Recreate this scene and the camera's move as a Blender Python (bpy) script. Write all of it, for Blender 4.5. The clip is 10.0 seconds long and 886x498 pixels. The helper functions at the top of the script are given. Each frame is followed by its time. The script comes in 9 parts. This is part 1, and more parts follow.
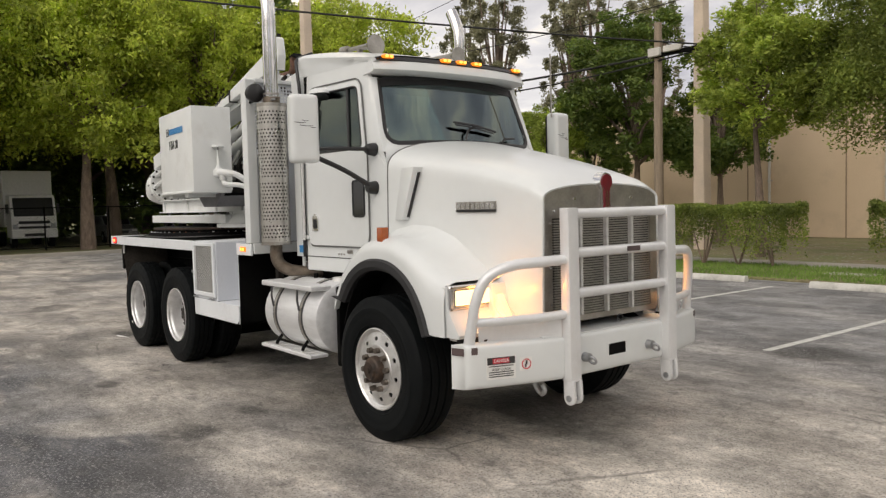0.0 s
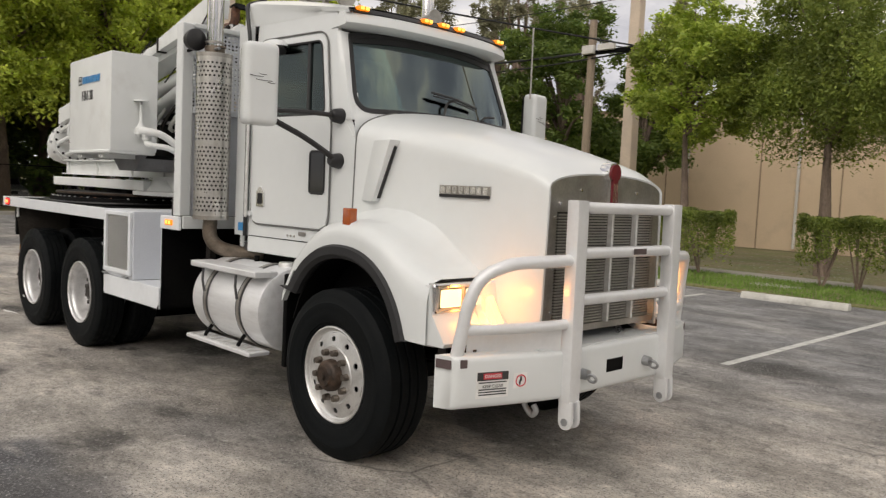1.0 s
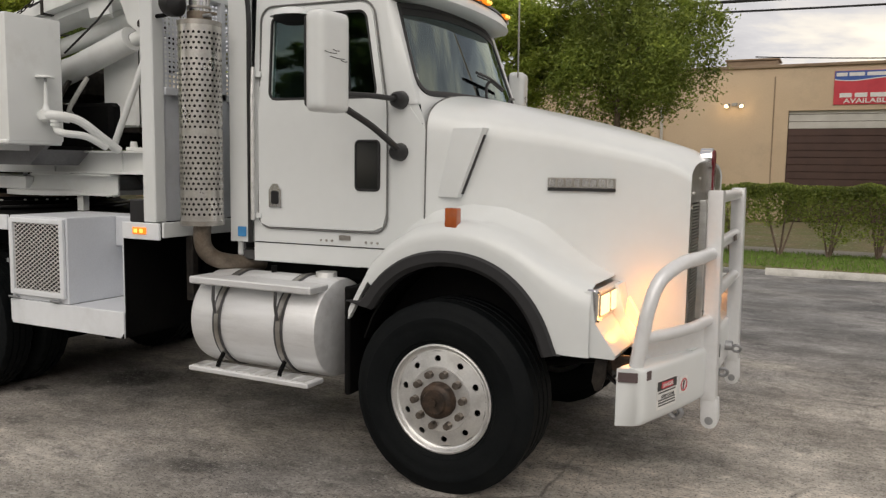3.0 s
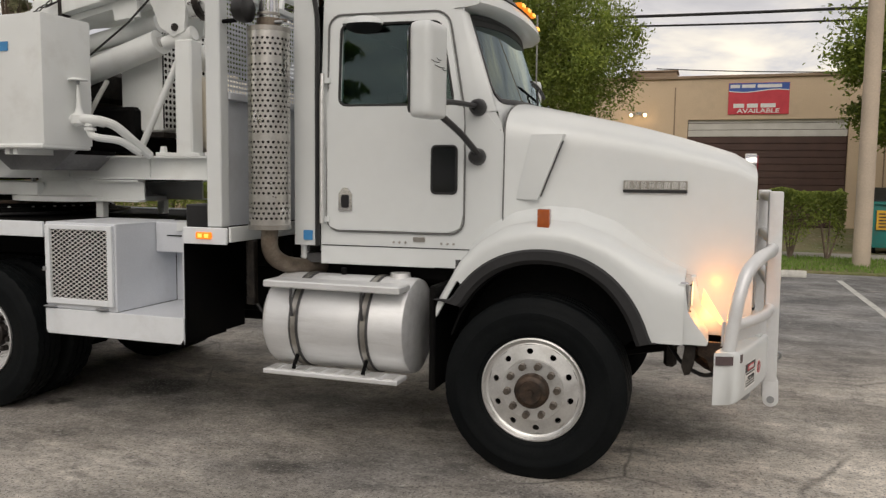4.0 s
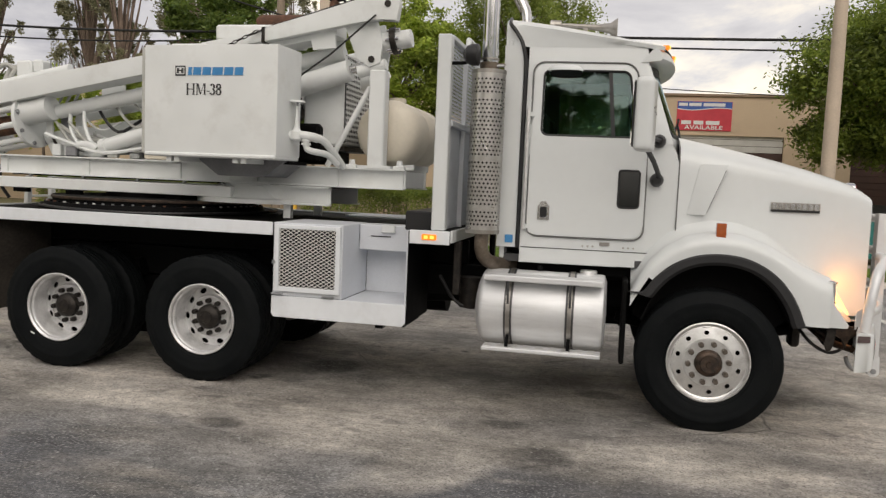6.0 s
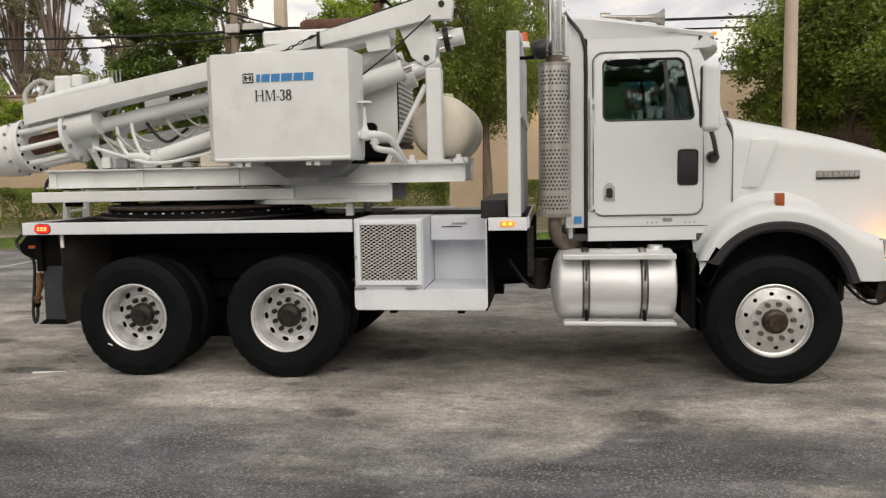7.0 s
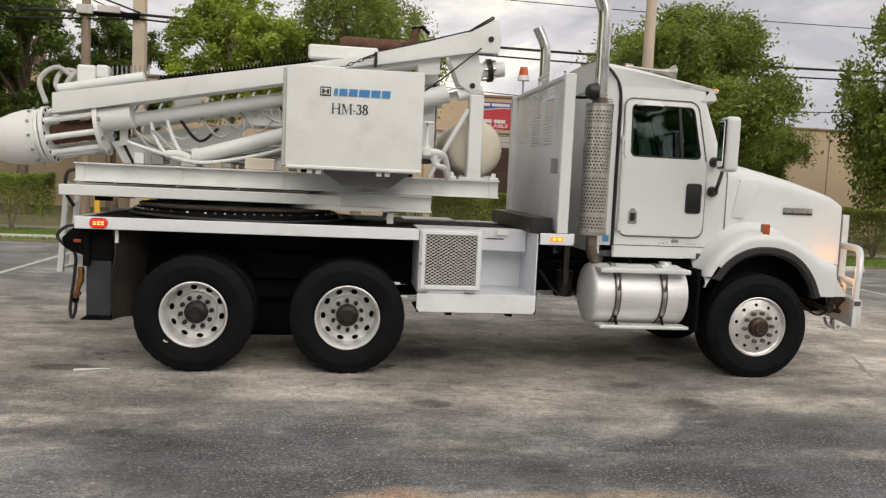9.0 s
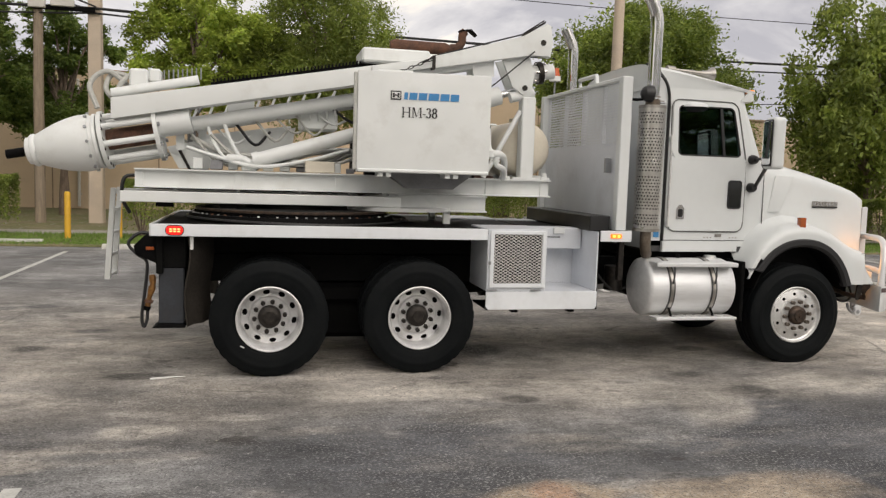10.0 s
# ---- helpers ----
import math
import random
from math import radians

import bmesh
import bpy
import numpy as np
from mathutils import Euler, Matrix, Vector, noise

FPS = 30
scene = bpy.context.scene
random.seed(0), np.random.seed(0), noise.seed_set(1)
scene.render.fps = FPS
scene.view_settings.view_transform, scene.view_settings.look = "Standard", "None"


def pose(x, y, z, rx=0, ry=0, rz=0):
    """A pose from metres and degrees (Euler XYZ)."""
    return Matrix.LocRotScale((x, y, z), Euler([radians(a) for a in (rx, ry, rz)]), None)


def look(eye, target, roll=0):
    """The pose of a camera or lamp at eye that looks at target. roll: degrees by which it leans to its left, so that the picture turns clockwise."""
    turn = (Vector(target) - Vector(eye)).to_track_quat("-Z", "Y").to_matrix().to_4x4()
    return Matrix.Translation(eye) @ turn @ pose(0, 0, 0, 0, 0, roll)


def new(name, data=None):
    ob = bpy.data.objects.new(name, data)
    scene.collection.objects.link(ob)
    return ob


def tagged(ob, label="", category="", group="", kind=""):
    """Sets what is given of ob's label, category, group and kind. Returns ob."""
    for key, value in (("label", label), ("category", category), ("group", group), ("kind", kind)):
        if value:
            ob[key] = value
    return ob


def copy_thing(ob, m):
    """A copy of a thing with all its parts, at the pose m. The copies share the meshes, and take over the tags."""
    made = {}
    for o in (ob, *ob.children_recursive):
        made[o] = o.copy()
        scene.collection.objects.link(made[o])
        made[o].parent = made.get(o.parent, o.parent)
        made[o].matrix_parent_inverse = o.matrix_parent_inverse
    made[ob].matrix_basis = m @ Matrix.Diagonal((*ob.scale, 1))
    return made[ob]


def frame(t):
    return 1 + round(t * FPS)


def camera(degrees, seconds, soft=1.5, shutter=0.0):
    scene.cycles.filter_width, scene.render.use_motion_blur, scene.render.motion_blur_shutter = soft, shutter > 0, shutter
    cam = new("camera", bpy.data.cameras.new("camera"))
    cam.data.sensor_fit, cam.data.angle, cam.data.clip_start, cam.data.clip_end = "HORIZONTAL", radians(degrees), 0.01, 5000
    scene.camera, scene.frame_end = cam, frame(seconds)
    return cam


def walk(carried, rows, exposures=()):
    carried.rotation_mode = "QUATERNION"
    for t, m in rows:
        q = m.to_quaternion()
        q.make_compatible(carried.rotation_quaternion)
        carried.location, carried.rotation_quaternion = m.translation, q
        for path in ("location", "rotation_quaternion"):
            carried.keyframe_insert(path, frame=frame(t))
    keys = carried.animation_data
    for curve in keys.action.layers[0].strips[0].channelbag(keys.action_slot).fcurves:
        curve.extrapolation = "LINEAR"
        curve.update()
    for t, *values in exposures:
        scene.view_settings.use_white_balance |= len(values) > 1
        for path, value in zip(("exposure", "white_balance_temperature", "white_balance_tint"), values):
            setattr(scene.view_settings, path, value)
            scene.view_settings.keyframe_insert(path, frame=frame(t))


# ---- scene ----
cam = camera(58.7, 10.0, soft=1.3, shutter=0.2)
PATH = [
    (0, (4.897, -4.324, 1.742), (3.32, -3.098, 1.629), -1.4),
    (0.5, (4.452, -4.121, 1.743), (2.869, -2.905, 1.617), 0.2),
    (1, (3.943, -4.142, 1.711), (2.525, -2.739, 1.567), 2.7),
    (1.5, (3.398, -4.235, 1.718), (2.075, -2.742, 1.573), 1.0),
    (2, (2.93, -4.424, 1.801), (1.732, -2.825, 1.705), -0.2),
    (2.5, (2.499, -4.707, 1.784), (1.484, -3.001, 1.538), 1.8),
    (2.7, (2.248, -4.812, 1.793), (1.283, -3.075, 1.564), 1.5),
    (4, (0.916, -5.606, 1.757), (0.288, -3.716, 1.577), 0.7),
    (4.5, (0.475, -6.125, 1.743), (-0.093, -4.213, 1.591), 1.6),
    (5, (0.068, -6.525, 1.743), (-0.421, -4.591, 1.6), 2.2),
    (5.5, (-0.336, -6.97, 1.776), (-0.791, -5.028, 1.629), 1.6),
    (6, (-0.757, -7.32, 1.813), (-1.176, -5.372, 1.641), 2.4),
    (6.2, (-0.941, -7.401, 1.819), (-1.331, -5.445, 1.667), -0.1),
    (7.3, (-2.214, -8.068, 1.796), (-2.373, -6.086, 1.582), -0.6),
    (7.5, (-2.448, -8.183, 1.79), (-2.497, -6.196, 1.571), -0.6),
    (8, (-3.072, -8.445, 1.832), (-2.988, -6.458, 1.618), 1.0),
    (8.5, (-3.636, -8.645, 1.874), (-3.482, -6.662, 1.666), 1.5),
    (9, (-4.304, -8.641, 1.883), (-4.035, -6.666, 1.709), 2.6),
    (9.5, (-4.964, -8.668, 1.937), (-4.62, -6.707, 1.749), 1.3),
    (10, (-5.647, -8.571, 1.923), (-5.204, -6.629, 1.736), 1.8),
]
EXPOSURES = [(0.0, 0.08, 6800, 12), (1.5, 0.0, 6800, 12), (2.5, -0.11, 6800, 12), (4.0, -0.22, 6800, 12), (5.5, -0.16, 6800, 12), (7.5, 0.06, 6800, 12), (10.0, 0.05, 6800, 12)]
walk(cam, [(t, look(eye, target, roll)) for t, eye, target, roll in PATH], EXPOSURES)

# ---- world and light ----
world = bpy.data.worlds.new("overcast_evening")
scene.world = world
world.use_nodes = True
SUN_EL, SUN_AZ = 42.0, 165.0


def world_sky():
    nt = world.node_tree
    nt.nodes.clear()
    nd = lambda kind: nt.nodes.new(kind)
    out, bg = nd("ShaderNodeOutputWorld"), nd("ShaderNodeBackground")
    sky = nd("ShaderNodeTexSky")
    sky.sky_type = "NISHITA"
    sky.sun_disc = False
    sky.sun_elevation, sky.sun_rotation = radians(SUN_EL), radians(SUN_AZ)
    tint = nd("ShaderNodeHueSaturation")
    tint.inputs["Saturation"].default_value = 0.25
    tint.inputs["Value"].default_value = 0.12
    nt.links.new(sky.outputs["Color"], tint.inputs["Color"])
    geo = nd("ShaderNodeTexCoord")
    mp = nd("ShaderNodeMapping")
    mp.inputs["Scale"].default_value = (1.0, 1.0, 2.7)
    mp.inputs["Location"].default_value = (3.1, 0.7, 0.4)
    n1 = nd("ShaderNodeTexNoise")
    n1.inputs["Scale"].default_value, n1.inputs["Detail"].default_value, n1.inputs["Roughness"].default_value = 3.0, 8.0, 0.57
    n1.inputs["Distortion"].default_value = 0.35
    ramp = nd("ShaderNodeValToRGB")
    el = ramp.color_ramp.elements
    el[0].position, el[0].color = 0.40, (0.31, 0.31, 0.35, 1)
    el[1].position, el[1].color = 0.625, (1.02, 0.94, 0.76, 1)
    e = el.new(0.52)
    e.color = (0.56, 0.555, 0.565, 1)
    mix = nd("ShaderNodeMix")
    mix.data_type = "RGBA"
    mix.inputs["Factor"].default_value = 0.82
    nt.links.new(geo.outputs["Generated"], mp.inputs["Vector"])
    nt.links.new(mp.outputs["Vector"], n1.inputs["Vector"])
    nt.links.new(n1.outputs["Fac"], ramp.inputs["Fac"])
    nt.links.new(tint.outputs["Color"], mix.inputs["A"])
    nt.links.new(ramp.outputs["Color"], mix.inputs["B"])
    nt.links.new(mix.outputs["Result"], bg.inputs["Color"])
    bg.inputs["Strength"].default_value = 1.38
    nt.links.new(bg.outputs["Background"], out.inputs["Surface"])


world_sky()
sun_data = bpy.data.lights.new("sun", "SUN")
sun_data.energy, sun_data.angle, sun_data.color = 1.45, radians(60), (1.0, 0.95, 0.88)
sun = new("sun", sun_data)
_a, _e = radians(SUN_AZ), radians(SUN_EL)
sun.matrix_world = look((0, 0, 0), (-math.sin(_a) * math.cos(_e), -math.cos(_a) * math.cos(_e), -math.sin(_e)))
sun.location = (0, 0, 40)


# ---- materials ----
def mat(name, a, b=None, rough=0.5, metal=0.0, scale=6.0, fine=60.0, fine_amt=0.25, bump=0.0, bump_scale=None, coat=0.0,
        spread=(0.35, 0.65), stretch=(1, 1, 1), rough_var=0.1, dirt=None, dirt_scale=1.5, dirt_amt=0.5, emit=None, emit_strength=0.0,
        per_object=0.0, spec=0.5):
    """A procedural surface: two colours mixed by a broad noise, a fine grain over it, optional dirt, and relief."""
    m = bpy.data.materials.new(name)
    m.use_nodes = True
    nt = m.node_tree
    p = nt.nodes["Principled BSDF"]
    b = b or tuple(c * 0.86 for c in a)
    tc = nt.nodes.new("ShaderNodeTexCoord")
    mp = nt.nodes.new("ShaderNodeMapping")
    mp.inputs["Scale"].default_value = stretch
    nt.links.new(tc.outputs["Object"], mp.inputs["Vector"])

    def noise_node(s, detail=4.0):
        n = nt.nodes.new("ShaderNodeTexNoise")
        n.inputs["Scale"].default_value, n.inputs["Detail"].default_value = s, detail
        nt.links.new(mp.outputs["Vector"], n.inputs["Vector"])
        return n

    def ramp_node(src, lo, hi):
        r = nt.nodes.new("ShaderNodeMapRange")
        r.inputs["From Min"].default_value, r.inputs["From Max"].default_value = lo, hi
        r.clamp = True
        nt.links.new(src, r.inputs["Value"])
        return r.outputs["Result"]

    def mixer(fac, x, y):
        k = nt.nodes.new("ShaderNodeMix")
        k.data_type = "RGBA"
        for sock, v in ((k.inputs["Factor"], fac), (k.inputs["A"], x), (k.inputs["B"], y)):
            if hasattr(v, "is_linked"):
                nt.links.new(v, sock)
            elif isinstance(v, (int, float)):
                sock.default_value = v
            else:
                sock.default_value = (*v, 1)
        return k.outputs["Result"]

    broad = noise_node(scale, 5.0)
    col = mixer(ramp_node(broad.outputs["Fac"], *spread), a, b)
    grain = noise_node(fine, 3.0)
    if fine_amt:
        v = nt.nodes.new("ShaderNodeHueSaturation")
        g = nt.nodes.new("ShaderNodeMapRange")
        g.inputs["From Min"].default_value, g.inputs["From Max"].default_value = 0.3, 0.7
        g.inputs["To Min"].default_value, g.inputs["To Max"].default_value = 1 - fine_amt, 1 + fine_amt
        nt.links.new(grain.outputs["Fac"], g.inputs["Value"])
        nt.links.new(g.outputs["Result"], v.inputs["Value"])
        nt.links.new(col, v.inputs["Color"])
        col = v.outputs["Color"]
    if dirt:
        d = noise_node(dirt_scale, 8.0)
        d.inputs["Roughness"].default_value = 0.65
        k = nt.nodes.new("ShaderNodeMath")
        k.operation = "MULTIPLY"
        k.inputs[1].default_value = dirt_amt
        nt.links.new(ramp_node(d.outputs["Fac"], 0.52, 0.72), k.inputs[0])
        col = mixer(k.outputs["Value"], col, dirt)
    if per_object:
        oi = nt.nodes.new("ShaderNodeObjectInfo")
        hs = nt.nodes.new("ShaderNodeHueSaturation")
        r = nt.nodes.new("ShaderNodeMapRange")
        r.inputs["To Min"].default_value, r.inputs["To Max"].default_value = 1 - per_object, 1 + per_object
        nt.links.new(oi.outputs["Random"], r.inputs["Value"])
        nt.links.new(r.outputs["Result"], hs.inputs["Value"])
        nt.links.new(col, hs.inputs["Color"])
        col = hs.outputs["Color"]
    nt.links.new(col, p.inputs["Base Color"])
    rr = nt.nodes.new("ShaderNodeMapRange")
    rr.inputs["To Min"].default_value, rr.inputs["To Max"].default_value = max(0.02, rough - rough_var), min(1.0, rough + rough_var)
    nt.links.new(broad.outputs["Fac"], rr.inputs["Value"])
    nt.links.new(rr.outputs["Result"], p.inputs["Roughness"])
    p.inputs["Metallic"].default_value = metal
    p.inputs["Specular IOR Level"].default_value = spec
    p.inputs["Coat Weight"].default_value = coat
    p.inputs["Coat Roughness"].default_value = 0.08
    if bump:
        bp = nt.nodes.new("ShaderNodeBump")
        bp.inputs["Strength"].default_value = bump
        bp.inputs["Distance"].default_value = 0.01
        src = noise_node(bump_scale or fine, 4.0)
        nt.links.new(src.outputs["Fac"], bp.inputs["Height"])
        nt.links.new(bp.outputs["Normal"], p.inputs["Normal"])
    if emit:
        p.inputs["Emission Color"].default_value = (*emit, 1)
        p.inputs["Emission Strength"].default_value = emit_strength
    return m


WHITE = mat("white_truck_paint", (0.705, 0.73, 0.73), (0.665, 0.69, 0.69), 0.34, scale=1.3, fine=12, fine_amt=0.01, coat=0.38, dirt=(0.55, 0.52, 0.46), dirt_scale=1.6, dirt_amt=0.08, rough_var=0.08)
RIGWHITE = mat("white_machine_enamel", (0.785, 0.805, 0.795), (0.73, 0.75, 0.74), 0.42, scale=3, fine=12, fine_amt=0.015, dirt=(0.40, 0.37, 0.32), dirt_scale=3.2, dirt_amt=0.22, bump=0.02, bump_scale=30)
SILVER = mat("silver_painted_sheet", (0.70, 0.725, 0.765), (0.63, 0.655, 0.695), 0.46, 0.1, scale=1.6, fine=80, fine_amt=0.03, dirt=(0.33, 0.32, 0.3), dirt_scale=2.5, dirt_amt=0.25)
TANKALU = mat("satin_tank_aluminium", (0.80, 0.81, 0.82), (0.72, 0.73, 0.74), 0.46, 0.45, scale=2.5, fine=90, fine_amt=0.04, bump=0.04, stretch=(1, 6, 6), dirt=(0.45, 0.44, 0.42), dirt_scale=3, dirt_amt=0.3)
ALU = mat("brushed_aluminium", (0.80, 0.80, 0.79), (0.70, 0.70, 0.69), 0.42, 0.75, scale=3, fine=90, fine_amt=0.06, bump=0.05, stretch=(1, 6, 6), dirt=(0.4, 0.39, 0.37), dirt_scale=3, dirt_amt=0.25)
WHEELALU = mat("wheel_aluminium", (0.78, 0.78, 0.77), (0.66, 0.66, 0.65), 0.38, 0.85, scale=9, fine=90, fine_amt=0.05, dirt=(0.3, 0.28, 0.25), dirt_scale=8, dirt_amt=0.4)
WHEELWHITE = mat("grey_aluminium_wheel", (0.80, 0.80, 0.80), (0.66, 0.66, 0.66), 0.36, 0.55, scale=7, fine=60, fine_amt=0.05, dirt=(0.25, 0.24, 0.22), dirt_scale=7, dirt_amt=0.35)
CHROME = mat("polished_steel", (0.75, 0.75, 0.76), (0.66, 0.65, 0.64), 0.16, 1.0, scale=5, fine=60, fine_amt=0.04, dirt=(0.40, 0.36, 0.30), dirt_scale=4, dirt_amt=0.3)
DULLSTEEL = mat("dull_stainless", (0.50, 0.48, 0.45), (0.36, 0.34, 0.31), 0.38, 1.0, scale=6, fine=70, fine_amt=0.08, dirt=(0.30, 0.24, 0.18), dirt_scale=5, dirt_amt=0.4)
RUBBER = mat("tyre_rubber", (0.0038, 0.0050, 0.0058), (0.0062, 0.0074, 0.008), 0.62, scale=5, fine=50, fine_amt=0.15, spec=0.10, dirt=(0.014, 0.014, 0.0135), dirt_scale=4, dirt_amt=0.14, bump=0.15, bump_scale=90)
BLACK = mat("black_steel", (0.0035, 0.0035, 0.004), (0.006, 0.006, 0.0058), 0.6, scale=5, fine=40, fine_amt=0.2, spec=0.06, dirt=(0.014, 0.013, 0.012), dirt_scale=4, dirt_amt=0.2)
BLACKPL = mat("black_plastic", (0.010, 0.010, 0.011), (0.016, 0.016, 0.017), 0.42, scale=5, fine=80, fine_amt=0.1)
FLARE = mat("grey_black_rubber_flare", (0.014, 0.0145, 0.016), (0.022, 0.022, 0.024), 0.62, scale=4, fine=60, fine_amt=0.1)
RUST = mat("rusty_iron", (0.16, 0.075, 0.045), (0.09, 0.05, 0.035), 0.8, 0.2, scale=14, fine=80, fine_amt=0.3, bump=0.3)
HUBDARK = mat("oily_hub_iron", (0.036, 0.030, 0.025), (0.014, 0.012, 0.011), 0.5, 0.5, scale=20, fine=90, fine_amt=0.2, bump=0.2)
NUT = mat("steel_nut", (0.20, 0.175, 0.15), (0.12, 0.10, 0.085), 0.4, 0.9, scale=30, fine=90, fine_amt=0.1)
CREAM = mat("cream_polyethylene", (0.72, 0.66, 0.55), (0.66, 0.60, 0.49), 0.5, scale=2, fine=30, fine_amt=0.03)
HOSE = mat("pale_hose", (0.52, 0.52, 0.49), (0.42, 0.42, 0.39), 0.5, scale=9, fine=50, fine_amt=0.08)
INTERIOR = mat("grey_cab_trim", (0.07, 0.07, 0.072), (0.05, 0.05, 0.053), 0.8, scale=8, fine=120, fine_amt=0.15, bump=0.1)
GRILLEDARK = mat("radiator_core", (0.10, 0.095, 0.088), (0.07, 0.066, 0.06), 0.6, 0.5, scale=10, fine=120, fine_amt=0.2)
MIRRORGL = mat("mirror_glass", (0.75, 0.76, 0.78), (0.74, 0.75, 0.77), 0.03, 1.0, rough_var=0.01, fine_amt=0)
RED = mat("red_enamel", (0.17, 0.012, 0.02), (0.12, 0.01, 0.016), 0.3, scale=20, fine_amt=0.03)
SIGNRED = mat("sign_red", (0.62, 0.05, 0.07), (0.55, 0.04, 0.06), 0.5, scale=3, fine_amt=0.03)
SIGNBLUE = mat("sign_blue", (0.05, 0.12, 0.42), (0.04, 0.10, 0.36), 0.5, scale=3, fine_amt=0.03)
DECALBLUE = mat("decal_blue", (0.05, 0.26, 0.55), (0.045, 0.23, 0.5), 0.5, scale=8, fine_amt=0.03)
DECALBLACK = mat("decal_black", (0.03, 0.03, 0.03), (0.04, 0.04, 0.04), 0.5, fine_amt=0.05)
DECALWHITE = mat("decal_white", (0.78, 0.78, 0.76), (0.72, 0.72, 0.70), 0.5, scale=10, fine_amt=0.03)
STICKER = mat("dark_sticker", (0.07, 0.05, 0.05), (0.10, 0.07, 0.07), 0.5, fine_amt=0.05)
AMBERLENS = mat("amber_lens", (0.40, 0.09, 0.015), (0.33, 0.07, 0.012), 0.2, scale=30, fine_amt=0.1, coat=0.5)
AMBERLIT = mat("lit_amber_lamp", (0.5, 0.14, 0.02), rough=0.3, emit=(1.0, 0.25, 0.008), emit_strength=1.1, fine_amt=0.1)
REDLIT = mat("lit_red_lamp", (0.7, 0.012, 0.008), rough=0.3, emit=(1.0, 0.018, 0.016), emit_strength=1.0, fine_amt=0.1)
HEADLIT = mat("lit_headlamp", (0.9, 0.85, 0.7), rough=0.2, emit=(1.0, 0.70, 0.34), emit_strength=1.35, fine_amt=0.1)
# emission for the lamplit patch on the pod's flank
FLANKGLOW = mat("pod_flank_glow", (0.9, 0.6, 0.2), rough=0.2, emit=(1.0, 0.72, 0.36), emit_strength=1.2, fine_amt=0.1)
WALLLIT = mat("lit_wall_lamp", (0.9, 0.8, 0.6), rough=0.3, emit=(1.0, 0.78, 0.45), emit_strength=3.0, fine_amt=0)
MARKHOT = mat("amber_lamp_filament_glow", (0.9, 0.5, 0.1), rough=0.3, emit=(1.0, 0.55, 0.10), emit_strength=1.5, fine_amt=0)
REDHOT = mat("red_lamp_filament_glow", (0.9, 0.4, 0.15), rough=0.3, emit=(1.0, 0.52, 0.16), emit_strength=1.5, fine_amt=0)
HUBRUST = mat("brown_hub_iron", (0.085, 0.055, 0.038), (0.03, 0.022, 0.017), 0.5, 0.4, scale=16, fine=90, fine_amt=0.25, bump=0.2)
SHIELD = mat("worn_stainless_shield", (0.68, 0.66, 0.63), (0.52, 0.50, 0.47), 0.30, 1.0, scale=6, fine=70, fine_amt=0.06, dirt=(0.38, 0.33, 0.27), dirt_scale=4, dirt_amt=0.35)
GREYPAINT = mat("grey_primer", (0.26, 0.26, 0.27), (0.20, 0.20, 0.21), 0.6, scale=5, fine=50, fine_amt=0.08)
MUDRUB = mat("muddy_rubber_flap", (0.030, 0.026, 0.022), (0.045, 0.039, 0.033), 0.8, scale=4, fine=40, fine_amt=0.2, spec=0.2)
GRILLEFIN = mat("grey_grille_fin", (0.48, 0.46, 0.43), (0.38, 0.365, 0.34), 0.42, 0.8, scale=6, fine=60, fine_amt=0.1)
ELBOW = mat("tarnished_elbow", (0.24, 0.20, 0.16), (0.14, 0.115, 0.09), 0.5, 0.7, scale=8, fine=70, fine_amt=0.15, dirt=(0.12, 0.07, 0.045), dirt_scale=6, dirt_amt=0.5)
STRAP = mat("dark_grey_strap", (0.10, 0.10, 0.105), (0.07, 0.07, 0.072), 0.45, 0.5, scale=6, fine=60, fine_amt=0.1)
# white lifted and cooled in colour to offset warm ground bounce on low parts
LIFTWHITE = mat("brightened_cool_white", (0.80, 0.83, 0.86), (0.74, 0.77, 0.80), 0.38, scale=2.2, fine=14, fine_amt=0.02, coat=0.15, dirt=(0.42, 0.40, 0.37), dirt_scale=4.5, dirt_amt=0.22)
JACKGREY = mat("blue_grey_jack_paint", (0.030, 0.034, 0.042), (0.020, 0.023, 0.029), 0.5, scale=6, fine=50, fine_amt=0.15, dirt=(0.06, 0.055, 0.05), dirt_scale=6, dirt_amt=0.3)
BRASS = mat("tarnished_brass", (0.30, 0.15, 0.045), (0.17, 0.08, 0.03), 0.5, 0.6, scale=20, fine=80, fine_amt=0.25)
SEAL = mat("grey_door_rubber", (0.16, 0.16, 0.155), (0.11, 0.11, 0.108), 0.6, scale=6, fine=60, fine_amt=0.1)
PEEP = mat("black_lower_glass", (0.006, 0.008, 0.009), (0.005, 0.006, 0.007), 0.10, scale=6, fine_amt=0.0, rough_var=0.03)
BARPAINT = mat("silvery_white_bar_paint", (0.76, 0.77, 0.78), (0.69, 0.70, 0.71), 0.33, 0.25, scale=3, fine=40, fine_amt=0.02, coat=0.2, dirt=(0.5, 0.48, 0.44), dirt_scale=3, dirt_amt=0.15)
STUCCO = mat("tan_painted_stucco", (0.64, 0.50, 0.35), (0.59, 0.455, 0.315), 0.9, scale=0.5, fine=25, fine_amt=0.05, dirt=(0.42, 0.33, 0.24), dirt_scale=0.8, dirt_amt=0.4, bump=0.3, bump_scale=40)
STUCCODARK = mat("brown_coping", (0.30, 0.22, 0.15), (0.25, 0.18, 0.12), 0.8, scale=2, fine=25, fine_amt=0.08)
